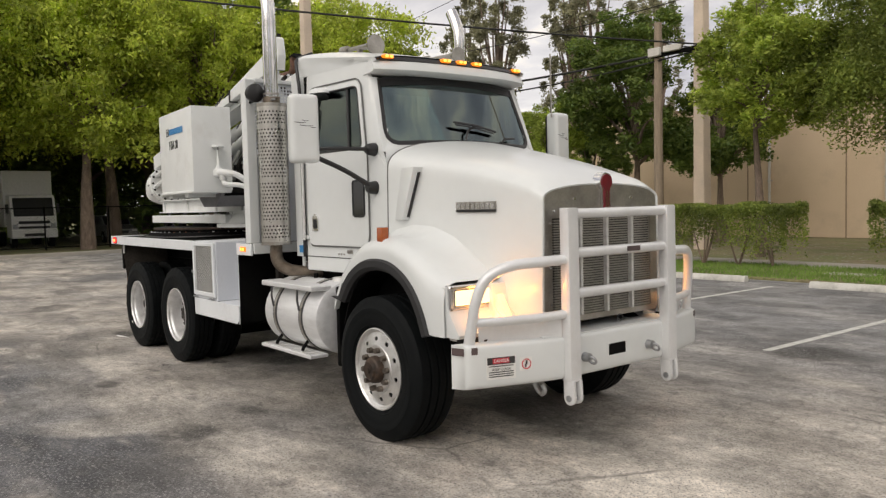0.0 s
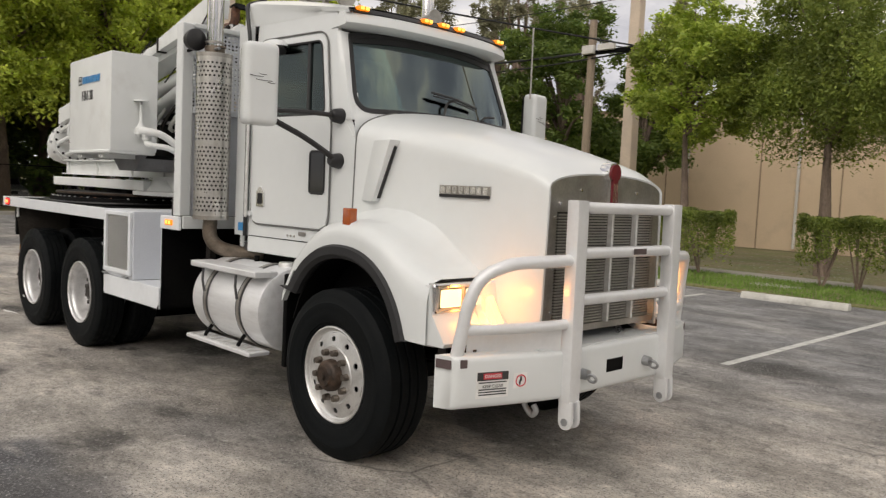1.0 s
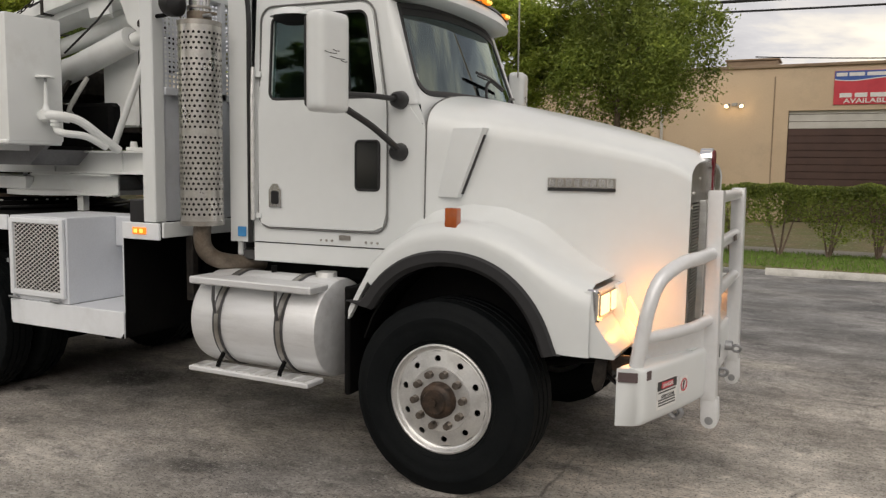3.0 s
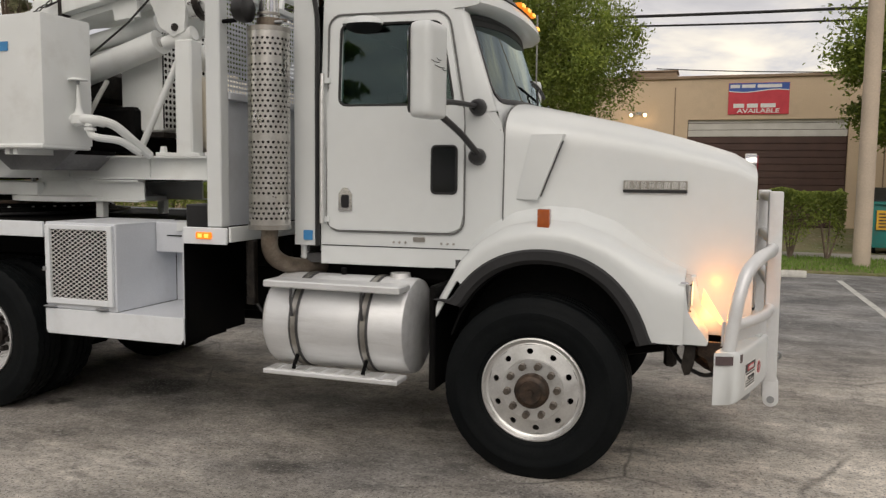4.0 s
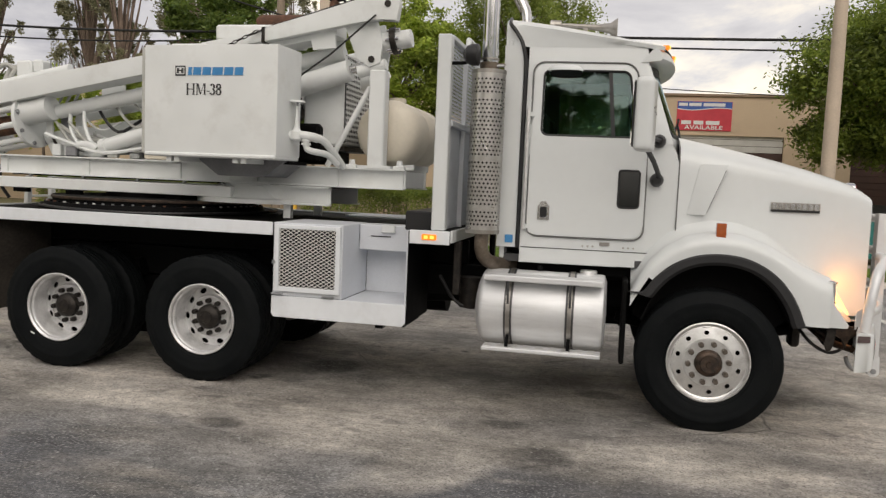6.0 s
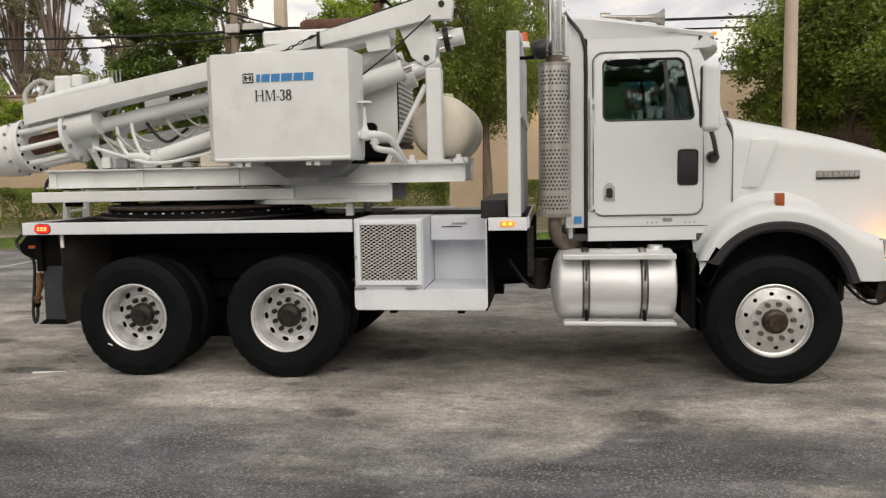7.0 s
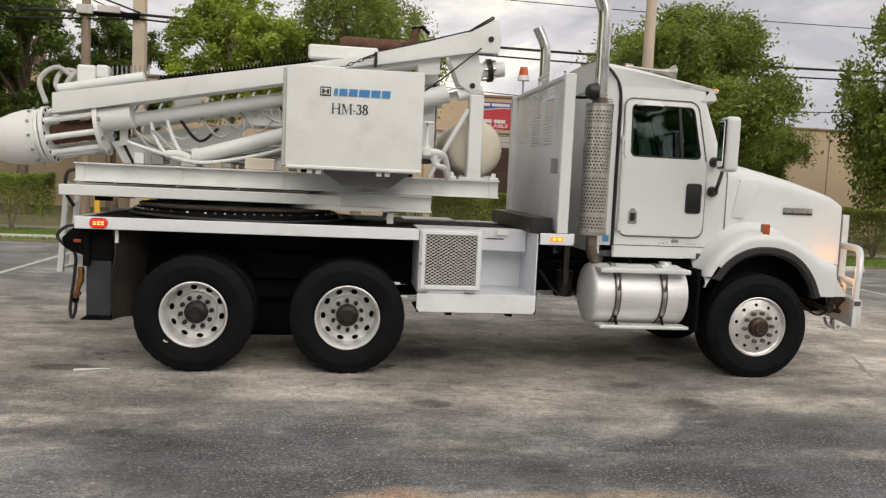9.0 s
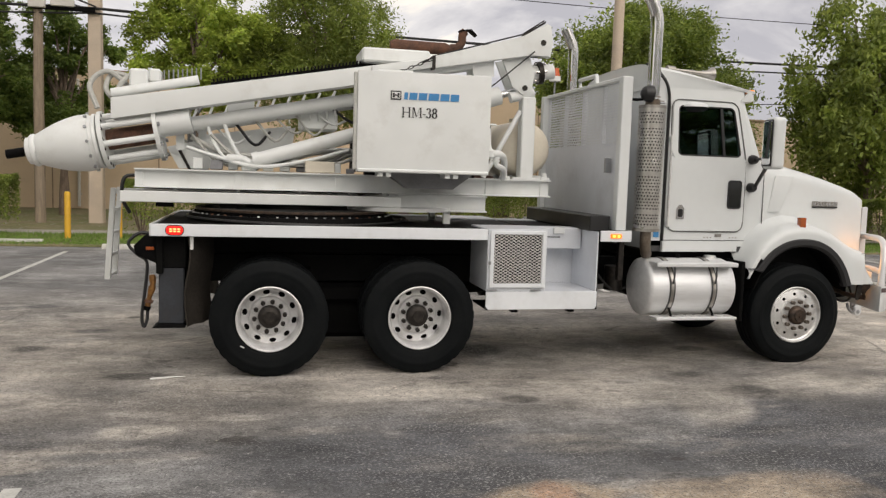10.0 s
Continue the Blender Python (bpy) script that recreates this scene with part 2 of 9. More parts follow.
DOORBROWN = mat("brown_rollup_steel", (0.085, 0.045, 0.035), (0.07, 0.037, 0.03), 0.55, scale=2, fine=30, fine_amt=0.08)
DOORWHITE = mat("white_rollup_steel", (0.62, 0.60, 0.56), (0.54, 0.52, 0.48), 0.55, scale=2, fine=30, fine_amt=0.05)
CONCPOLE = mat("pale_concrete_pole", (0.56, 0.46, 0.36), (0.48, 0.40, 0.32), 0.85, scale=1.5, fine=40, fine_amt=0.08, bump=0.2)
WOODPOLE = mat("weathered_wood_pole", (0.32, 0.255, 0.19), (0.24, 0.19, 0.14), 0.85, scale=3, fine=40, fine_amt=0.2, bump=0.4, stretch=(6, 6, 0.6))
TRUNK = mat("bark", (0.24, 0.18, 0.14), (0.15, 0.112, 0.088), 0.9, scale=6, fine=30, fine_amt=0.25, bump=0.6, bump_scale=25, stretch=(1, 1, 0.35))
CONC = mat("concrete_white_stop", (0.62, 0.61, 0.57), (0.52, 0.51, 0.47), 0.85, scale=4, fine=50, fine_amt=0.08, dirt=(0.2, 0.19, 0.17), dirt_scale=5, dirt_amt=0.5, bump=0.3)
WALKWAY = mat("grey_concrete_walk", (0.36, 0.34, 0.30), (0.30, 0.285, 0.25), 0.9, scale=1.2, fine=30, fine_amt=0.08, dirt=(0.16, 0.14, 0.11), dirt_scale=1.5, dirt_amt=0.5, bump=0.2)
STRIPE = mat("worn_white_line_paint", (0.60, 0.60, 0.57), (0.50, 0.50, 0.47), 0.8, scale=5, fine=60, fine_amt=0.1, dirt=(0.14, 0.14, 0.14), dirt_scale=6, dirt_amt=0.7)
GRASSDIRT = mat("leaf_littered_lawn", (0.13, 0.15, 0.05), (0.20, 0.165, 0.095), 0.95, scale=0.8, fine=18, fine_amt=0.35, dirt=(0.20, 0.15, 0.10), dirt_scale=2.5, dirt_amt=0.5, bump=0.6, bump_scale=20)
GRASS = mat("green_grass_blades", (0.17, 0.28, 0.045), (0.12, 0.20, 0.032), 0.7, scale=1.5, fine=9, fine_amt=0.3)
TEAL = mat("teal_painted_steel", (0.01, 0.20, 0.18), (0.012, 0.16, 0.145), 0.5, scale=3, fine=30, fine_amt=0.08, dirt=(0.12, 0.09, 0.06), dirt_scale=3, dirt_amt=0.4)
YELLOW = mat("yellow_paint", (0.72, 0.42, 0.03), (0.60, 0.34, 0.03), 0.6, scale=4, fine=40, fine_amt=0.08)
WIRE = mat("black_cable", (0.012, 0.012, 0.013), (0.02, 0.02, 0.02), 0.6, fine_amt=0)
GALV = mat("galvanised_metal", (0.40, 0.41, 0.42), (0.33, 0.34, 0.35), 0.45, 0.7, scale=5, fine=40, fine_amt=0.08)
ORANGE = mat("orange_lens", (0.60, 0.10, 0.015), (0.5, 0.08, 0.012), 0.25, fine_amt=0.03)


def leaf_mat(name, a, b):
    m = bpy.data.materials.new(name)
    m.use_nodes = True
    nt = m.node_tree
    p = nt.nodes["Principled BSDF"]
    g = nt.nodes.new("ShaderNodeNewGeometry")
    r = nt.nodes.new("ShaderNodeMix")
    r.data_type = "RGBA"
    r.inputs["A"].default_value, r.inputs["B"].default_value = (*a, 1), (*b, 1)
    nt.links.new(g.outputs["Random Per Island"], r.inputs["Factor"])
    tc, n = nt.nodes.new("ShaderNodeTexCoord"), nt.nodes.new("ShaderNodeTexNoise")
    n.inputs["Scale"].default_value = 0.9
    nt.links.new(tc.outputs["Object"], n.inputs["Vector"])
    h = nt.nodes.new("ShaderNodeHueSaturation")
    mr = nt.nodes.new("ShaderNodeMapRange")
    mr.inputs["From Min"].default_value, mr.inputs["From Max"].default_value = 0.3, 0.7
    mr.inputs["To Min"].default_value, mr.inputs["To Max"].default_value = 0.5, 1.5
    nt.links.new(n.outputs["Fac"], mr.inputs["Value"])
    nt.links.new(mr.outputs["Result"], h.inputs["Value"])
    nt.links.new(r.outputs["Result"], h.inputs["Color"])
    nt.links.new(h.outputs["Color"], p.inputs["Base Color"])
    p.inputs["Roughness"].default_value = 0.55
    t = nt.nodes.new("ShaderNodeBsdfTranslucent")
    nt.links.new(h.outputs["Color"], t.inputs["Color"])
    mx = nt.nodes.new("ShaderNodeMixShader")
    mx.inputs["Fac"].default_value = 0.45
    nt.links.new(p.outputs["BSDF"], mx.inputs[1])
    nt.links.new(t.outputs["BSDF"], mx.inputs[2])
    nt.links.new(mx.outputs["Shader"], nt.nodes["Material Output"].inputs["Surface"])
    return m


# leaf colour brightened for light coming through the front canopy
LEAF_BACKLIT = leaf_mat("backlit_yellow_green_leaf", (0.31, 0.41, 0.05), (0.60, 0.66, 0.10))
LEAF_LOT = leaf_mat("sunlit_green_leaf", (0.22, 0.31, 0.045), (0.44, 0.51, 0.09))
LEAF_MID = leaf_mat("mid_green_leaf", (0.15, 0.21, 0.040), (0.31, 0.36, 0.075))
LEAF_DEEP = leaf_mat("deep_green_leaf", (0.12, 0.18, 0.034), (0.29, 0.35, 0.065))
LEAF_DARK = leaf_mat("dark_green_leaf", (0.085, 0.145, 0.030), (0.19, 0.25, 0.05))
LEAF_PINE = leaf_mat("feathery_grey_green", (0.26, 0.26, 0.16), (0.38, 0.37, 0.23))
LEAF_HEDGE = leaf_mat("hedge_leaf", (0.13, 0.19, 0.036), (0.31, 0.36, 0.075))


def asphalt_mat():
    m = bpy.data.materials.new("worn_asphalt")
    m.use_nodes = True
    nt = m.node_tree
    p = nt.nodes["Principled BSDF"]
    tc = nt.nodes.new("ShaderNodeTexCoord")

    def nz(scale, stretch, detail=6.0, rough=0.6, turn=0.0):
        mp = nt.nodes.new("ShaderNodeMapping")
        mp.inputs["Scale"].default_value = stretch
        mp.inputs["Rotation"].default_value = (0, 0, radians(turn))
        nt.links.new(tc.outputs["Object"], mp.inputs["Vector"])
        n = nt.nodes.new("ShaderNodeTexNoise")
        n.inputs["Scale"].default_value, n.inputs["Detail"].default_value, n.inputs["Roughness"].default_value = scale, detail, rough
        nt.links.new(mp.outputs["Vector"], n.inputs["Vector"])
        return n.outputs["Fac"]

    def rng(src, lo, hi, a=0.0, b=1.0):
        r = nt.nodes.new("ShaderNodeMapRange")
        for k, v in zip(("From Min", "From Max", "To Min", "To Max"), (lo, hi, a, b)):
            r.inputs[k].default_value = v
        nt.links.new(src, r.inputs["Value"])
        return r.outputs["Result"]

    def mx(fac, a, b):
        k = nt.nodes.new("ShaderNodeMix")
        k.data_type = "RGBA"
        nt.links.new(fac, k.inputs["Factor"])
        for sock, v in ((k.inputs["A"], a), (k.inputs["B"], b)):
            if isinstance(v, tuple):
                sock.default_value = (*v, 1)
            else:
                nt.links.new(v, sock)
        return k.outputs["Result"]

    def mul(a, b):
        k = nt.nodes.new("ShaderNodeMath")
        k.operation = "MULTIPLY"
        for i, v in enumerate((a, b)):
            if isinstance(v, float):
                k.inputs[i].default_value = v
            else:
                nt.links.new(v, k.inputs[i])
        return k.outputs["Value"]

    # sun-bleached binder, a dusty traffic band beside the truck, sand, oil; darker sealed bays further off
    sep = nt.nodes.new("ShaderNodeSeparateXYZ")
    nt.links.new(tc.outputs["Object"], sep.inputs["Vector"])

    def band(noise_amt, scale):
        e = nt.nodes.new("ShaderNodeMath")
        e.operation = "MULTIPLY_ADD"
        e.inputs[1].default_value = noise_amt
        nt.links.new(nz(scale, (0.6, 1, 1), 6), e.inputs[0])
        nt.links.new(sep.outputs["Y"], e.inputs[2])
        return e.outputs["Value"]

    def band_x(noise_amt, scale):
        e = nt.nodes.new("ShaderNodeMath")
        e.operation = "MULTIPLY_ADD"
        e.inputs[1].default_value = noise_amt
        nt.links.new(nz(scale, (1, 0.7, 1), 6), e.inputs[0])
        nt.links.new(sep.outputs["X"], e.inputs[2])
        return e.outputs["Value"]

    def value(src, colour):
        k = nt.nodes.new("ShaderNodeHueSaturation")
        nt.links.new(src, k.inputs["Value"])
        nt.links.new(colour, k.inputs["Color"])
        return k.outputs["Color"]

    # grey binder in broad light and dark fields
    col = mx(rng(nz(0.5, (0.75, 1, 1), 8, 0.6), 0.42, 0.58), (0.082, 0.084, 0.092), (0.222, 0.220, 0.217))
    col = mx(mul(rng(nz(1.4, (0.7, 1.2, 1), 9, 0.66), 0.50, 0.62), 0.7), col, (0.088, 0.088, 0.09))
    # dust: a band beside the truck, a wide pale apron before it, loose patches elsewhere
    beside = mul(rng(band(2.0, 0.7), -2.2, -0.7), rng(band(-3.0, 0.5), 4.5, 0.0))
    apron = mul(mul(rng(band_x(2.4, 0.7), 2.4, 4.4), rng(band(2.0, 0.6), -4.0, -1.0)), rng(band(-2.0, 0.6), 4.0, 1.0))
    patchy = rng(nz(0.8, (0.55, 1.2, 1), 9, 0.62, 4), 0.38, 0.60, 0.35, 0.9)
    col = mx(mul(beside, patchy), col, (0.43, 0.39, 0.34))
    col = mx(mul(apron, rng(nz(0.9, (1, 1, 1), 8, 0.6), 0.36, 0.56, 0.4, 0.95)), col, (0.52, 0.475, 0.415))
    col = mx(mul(rng(nz(0.75, (0.45, 1.3, 1), 9, 0.62, 3), 0.53, 0.61), 0.7), col, (0.45, 0.41, 0.36))
    # oil and wet spots
    col = mx(mul(rng(nz(1.15, (0.8, 1.1, 1), 7, 0.6, 25), 0.64, 0.675), 0.85), col, (0.062, 0.056, 0.05))
    col = mx(mul(rng(nz(4.2, (0.8, 1.1, 1), 8, 0.68), 0.60, 0.66), 0.6), col, (0.07, 0.066, 0.062))
    sealed = mx(rng(nz(0.7, (1, 1, 1), 8, 0.65), 0.38, 0.62), (0.145, 0.146, 0.15), (0.25, 0.246, 0.242))
    col = mx(mul(rng(band(3.0, 0.5), 3.4, 6.6), 0.85), col, sealed)
    # stains, dust drifts and bare patches, each where it lies: centre, half sizes, turn, strength, colour
    pale, sand, oil, slate, rusty = (0.47, 0.435, 0.385), (0.36, 0.285, 0.205), (0.050, 0.046, 0.042), (0.078, 0.080, 0.088), (0.30, 0.185, 0.125)
    warp = nz(1.7, (1, 1, 1), 7, 0.62)
    fray = nz(6.0, (1, 1, 1), 6, 0.7)
    for cx, cy, rx, ry, turn, amt, colour in (
            (-4.5, -1.88, 0.85, 0.22, 0, 0.85, pale), (-1.5, -2.15, 1.5, 0.34, 3, 0.7, pale), (-2.6, -1.8, 0.7, 0.35, -5, 0.5, pale),
            (-4.7, -3.3, 1.0, 0.75, 8, 0.75, slate), (-0.9, -3.6, 0.55, 0.9, 20, 0.8, slate), (-3.3, -3.75, 1.1, 0.28, 0, 0.6, slate),
            (-1.5, -3.2, 0.6, 1.1, -10, 0.6, slate), (-3.95, -4.25, 0.45, 0.25, 10, 0.9, sand), (-2.55, -4.35, 0.75, 0.30, 0, 0.75, sand),
            (-3.9, -4.15, 0.14, 0.16, 0, 0.8, rusty), (-1.2, -2.18, 0.24, 0.22, 15, 0.85, oil), (-3.45, -2.19, 0.17, 0.10, 0, 0.8, oil),
            (-1.5, -1.52, 0.18, 0.12, 0, 0.6, oil), (-2.81, -3.73, 0.06, 0.04, 0, 0.9, oil), (-6.74, -1.08, 0.30, 0.13, 0, 0.85, oil),
            (-6.5, -2.68, 0.28, 0.15, 0, 0.7, pale), (0.53, 4.14, 0.42, 0.40, 30, 0.8, oil), (1.7, 0.15, 1.3, 0.9, 40, 0.6, pale),
            (-1.75, -2.5, 0.3, 0.7, -30, 0.55, pale), (0.0, -1.95, 0.45, 0.40, 10, 0.55, pale), (-11.0, -1.2, 0.35, 0.6, 60, 0.8, oil),
            (-17.5, 1.5, 0.9, 1.6, 60, 0.75, slate), (1.42, 2.9, 0.22, 0.12, 20, 0.8, pale), (-3.3, -0.25, 0.24, 0.26, 0, 0.8, oil), (-0.78, -0.4, 0.2, 0.12, 0, 0.7, oil),
            (-8.0, 0.17, 0.20, 0.14, 0, 0.75, oil), (-7.55, 1.08, 0.22, 0.12, 8, 0.7, slate), (-8.55, 2.78, 0.22, 0.14, 0, 0.7, slate), (-7.25, 1.92, 0.09, 0.08, 0, 0.8, oil), (-8.95, 2.68, 0.15, 0.15, 0, 0.7, slate)):
        mp = nt.nodes.new("ShaderNodeMapping")
        mp.vector_type = "TEXTURE"
        mp.inputs["Location"].default_value = (cx, cy, 0)
        mp.inputs["Rotation"].default_value = (0, 0, radians(turn))
        mp.inputs["Scale"].default_value = (rx, ry, 50.0)
        nt.links.new(tc.outputs["Object"], mp.inputs["Vector"])
        ln = nt.nodes.new("ShaderNodeVectorMath")
        ln.operation = "LENGTH"
        nt.links.new(mp.outputs["Vector"], ln.inputs[0])
        jag = nt.nodes.new("ShaderNodeMath")
        jag.operation = "MULTIPLY_ADD"
        jag.inputs[1].default_value = 1.4
        nt.links.new(warp, jag.inputs[0])
        nt.links.new(ln.outputs["Value"], jag.inputs[2])
        col = mx(mul(mul(rng(jag.outputs["Value"], 1.95, 1.45), rng(fray, 0.30, 0.52, 0.6, 1.0)), amt), col, colour)
    # soft blotches and small dark stains
    col = value(rng(nz(0.95, (0.8, 1.15, 1), 4, 0.52, 18), 0.40, 0.60, 0.70, 1.26), col)
    col = mx(mul(rng(nz(2.1, (0.85, 1.15, 1), 5, 0.6, 40), 0.60, 0.68), 0.55), col, (0.075, 0.072, 0.07))
    col = mx(mul(rng(nz(1.9, (0.5, 1.3, 1), 6, 0.62, 8), 0.60, 0.70), 0.45), col, (0.46, 0.43, 0.385))
    # broken surface: mottles, then single stones showing pale or dark
    col = value(rng(nz(3.2, (0.9, 1.1, 1), 10, 0.74), 0.36, 0.64, 0.70, 1.30), col)
    col = value(rng(nz(1.3, (0.22, 1.5, 1), 8, 0.68, 5), 0.38, 0.62, 0.87, 1.16), col)
    col = value(rng(nz(17.0, (0.95, 1.05, 1), 10, 0.85), 0.36, 0.64, 0.60, 1.42), col)
    worn = rng(nz(0.9, (0.8, 1.1, 1), 5, 0.6, 12), 0.38, 0.62, 0.25, 1.0)
    col = mx(mul(mul(rng(nz(48.0, (1, 1, 1), 2, 0.6), 0.555, 0.60), worn), 0.5), col, (0.52, 0.515, 0.50))
    col = mx(mul(rng(nz(62.0, (1, 1, 1), 2, 0.6), 0.575, 0.62), 0.7), col, (0.035, 0.035, 0.036))
    col = mx(mul(rng(nz(20.0, (1, 1, 1), 2, 0.6), 0.672, 0.69), 0.4), col, (0.62, 0.61, 0.585))
    cr = nt.nodes.new("ShaderNodeTexVoronoi")
    cr.feature = "DISTANCE_TO_EDGE"
    cr.inputs["Scale"].default_value = 0.42
    wob = nt.nodes.new("ShaderNodeMix")
    wob.data_type = "VECTOR"
    wob.inputs["Factor"].default_value = 0.16
    wn = nt.nodes.new("ShaderNodeTexNoise")
    wn.inputs["Scale"].default_value, wn.inputs["Detail"].default_value = 1.6, 7.0
    nt.links.new(tc.outputs["Object"], wn.inputs["Vector"])
    nt.links.new(tc.outputs["Object"], wob.inputs["A"])
    nt.links.new(wn.outputs["Color"], wob.inputs["B"])
    nt.links.new(wob.outputs["Result"], cr.inputs["Vector"])
    col = mx(mul(mul(rng(cr.outputs["Distance"], 0.006, 0.0), rng(nz(0.4, (1, 1, 1), 3), 0.5, 0.62)), 0.7), col, (0.04, 0.038, 0.036))
    nt.links.new(col, p.inputs["Base Color"])
    nt.links.new(rng(nz(2.0, (1, 1, 1)), 0.3, 0.7, 0.72, 0.95), p.inputs["Roughness"])
    bp = nt.nodes.new("ShaderNodeBump")
    bp.inputs["Strength"].default_value, bp.inputs["Distance"].default_value = 0.35, 0.01
    nt.links.new(nz(90.0, (1, 1, 1), 4, 0.7), bp.inputs["Height"])
    nt.links.new(bp.outputs["Normal"], p.inputs["Normal"])
    return m


ASPHALT = asphalt_mat()


def glass_mat(name, tint, through_amt, coat=(0.95, 0.97, 1.0)):
    """Thin tinted glass: a clear tinted pane with a sharp mirror coat that grows towards grazing views."""
    m = bpy.data.materials.new(name)
    m.use_nodes = True
    nt = m.node_tree
    nt.nodes.remove(nt.nodes["Principled BSDF"])
    tr, gl = nt.nodes.new("ShaderNodeBsdfTransparent"), nt.nodes.new("ShaderNodeBsdfGlossy")
    tr.inputs["Color"].default_value = (*tint, 1)
    gl.inputs["Roughness"].default_value = 0.02
    gl.inputs["Color"].default_value = (*coat, 1)
    fr, mr, mx = nt.nodes.new("ShaderNodeFresnel"), nt.nodes.new("ShaderNodeMapRange"), nt.nodes.new("ShaderNodeMixShader")
    fr.inputs["IOR"].default_value = 1.5
    mr.inputs["To Min"].default_value, mr.inputs["To Max"].default_value = through_amt, 1.0
    nt.links.new(fr.outputs["Fac"], mr.inputs["Value"])
    nt.links.new(mr.outputs["Result"], mx.inputs["Fac"])
    nt.links.new(tr.outputs["BSDF"], mx.inputs[1])
    nt.links.new(gl.outputs["BSDF"], mx.inputs[2])
    nt.links.new(mx.outputs["Shader"], nt.nodes["Material Output"].inputs["Surface"])
    return m


SIDEGLASS = glass_mat("green_tinted_side_glass", (0.42, 0.55, 0.53), 0.025, (0.75, 0.90, 0.88))
WINDGLASS = glass_mat("windscreen_glass", (0.34, 0.46, 0.45), 0.12, (0.72, 0.86, 0.88))


# ---- mesh tools ----
def blank(name, loc=(0, 0, 0)):
    ob = new(name, None)
    ob.location = loc
    ob.empty_display_size = 0.2
    return ob


def part(name, bm, material, parent=None, label="", smooth=True, angle=35):
    """Links a bmesh (or a mesh) as one object under a thing or a part; the mesh is in world metres."""
    if isinstance(bm, bpy.types.Mesh):
        me = bm
    else:
        bmesh.ops.recalc_face_normals(bm, faces=bm.faces)
        me = bpy.data.meshes.new(name)
        bm.to_mesh(me)
        bm.free()
        if smooth:
            for p in me.polygons:
                p.use_smooth = True
            me.set_sharp_from_angle(angle=radians(angle))
    if material and not me.materials:
        me.materials.append(material)
    ob = new(name, me)
    if parent:
        ob.parent = parent
        if parent.type == "EMPTY":
            ob.matrix_parent_inverse = Matrix.Translation(-parent.location)
    if label:
        ob["label"] = label
    return ob


def add_box(bm, x0, x1, y0, y1, z0, z1, bevel=0.0, m=None, seg=1):
    v = bmesh.ops.create_cube(bm, size=1.0)["verts"]
    mm = Matrix.Translation(((x0 + x1) / 2, (y0 + y1) / 2, (z0 + z1) / 2)) @ Matrix.Diagonal((abs(x1 - x0), abs(y1 - y0), abs(z1 - z0), 1))
    bmesh.ops.transform(bm, matrix=(m @ mm) if m else mm, verts=v)
    if bevel:
        edges = list({e for q in v for e in q.link_edges})
        bmesh.ops.bevel(bm, geom=edges, offset=bevel, segments=seg, affect="EDGES", profile=0.7)
    return bm


def box(x0, x1, y0, y1, z0, z1, bevel=0.0, m=None, seg=1):
    return add_box(bmesh.new(), x0, x1, y0, y1, z0, z1, bevel, m, seg)


def add_cyl(bm, a, b, r, r2=None, seg=20, caps=True):
    a, b = Vector(a), Vector(b)
    d = b - a
    v = bmesh.ops.create_cone(bm, cap_ends=caps, segments=seg, radius1=r, radius2=r if r2 is None else r2, depth=d.length)["verts"]
    bmesh.ops.transform(bm, matrix=Matrix.Translation((a + b) / 2) @ d.to_track_quat("Z", "Y").to_matrix().to_4x4(), verts=v)
    return bm


def cyl(a, b, r, r2=None, seg=20, caps=True):
    return add_cyl(bmesh.new(), a, b, r, r2, seg, caps)


def smooth_path(pts, n=6):
    """A Catmull-Rom line through the points."""
    p = [Vector(q) for q in pts]
    p = [p[0] * 2 - p[1]] + p + [p[-1] * 2 - p[-2]]
    out = []
    for i in range(1, len(p) - 2):
        for k in range(n):
            t = k / n
            a, b, c, d = p[i - 1], p[i], p[i + 1], p[i + 2]
            out.append(0.5 * (2 * b + (c - a) * t + (2 * a - 5 * b + 4 * c - d) * t * t + (3 * b - a - 3 * c + d) * t ** 3))
    out.append(p[-2])
    return out


def add_tube(bm, pts, r, seg=10, smooth=0, caps=True, radii=None):
    pts = smooth_path(pts, smooth) if smooth else [Vector(q) for q in pts]
    rings = []
    up = None
    for i, q in enumerate(pts):
        t = (pts[min(i + 1, len(pts) - 1)] - pts[max(i - 1, 0)]).normalized()
        if up is None:
            up = t.orthogonal().normalized()
        up = (up - t * up.dot(t)).normalized()
        s = t.cross(up)
        rr = radii[i] if radii else r
        rings.append([bm.verts.new(q + (up * math.cos(a) + s * math.sin(a)) * rr) for a in [2 * math.pi * k / seg for k in range(seg)]])
    for a, b in zip(rings, rings[1:]):
        for k in range(seg):
            bm.faces.new((a[k], a[(k + 1) % seg], b[(k + 1) % seg], b[k]))
    if caps:
        bm.faces.new(rings[0][::-1])
        bm.faces.new(rings[-1])
    return bm


def tube(pts, r, seg=10, smooth=0, caps=True, radii=None):
    return add_tube(bmesh.new(), pts, r, seg, smooth, caps, radii)


def add_prism(bm, prof, y0, y1, axis="y"):
    """A closed outline in x,z (or y,z / x,y) drawn out between two values of the third axis."""
    def at(u, v, w):
        return {"y": (u, w, v), "x": (w, u, v), "z": (u, v, w)}[axis]
    a = [bm.verts.new(at(u, v, y0)) for u, v in prof]
    b = [bm.verts.new(at(u, v, y1)) for u, v in prof]
    n = len(prof)
    bm.faces.new(a)
    bm.faces.new(b[::-1])
    for i in range(n):
        bm.faces.new((a[i], a[(i + 1) % n], b[(i + 1) % n], b[i]))
    return bm


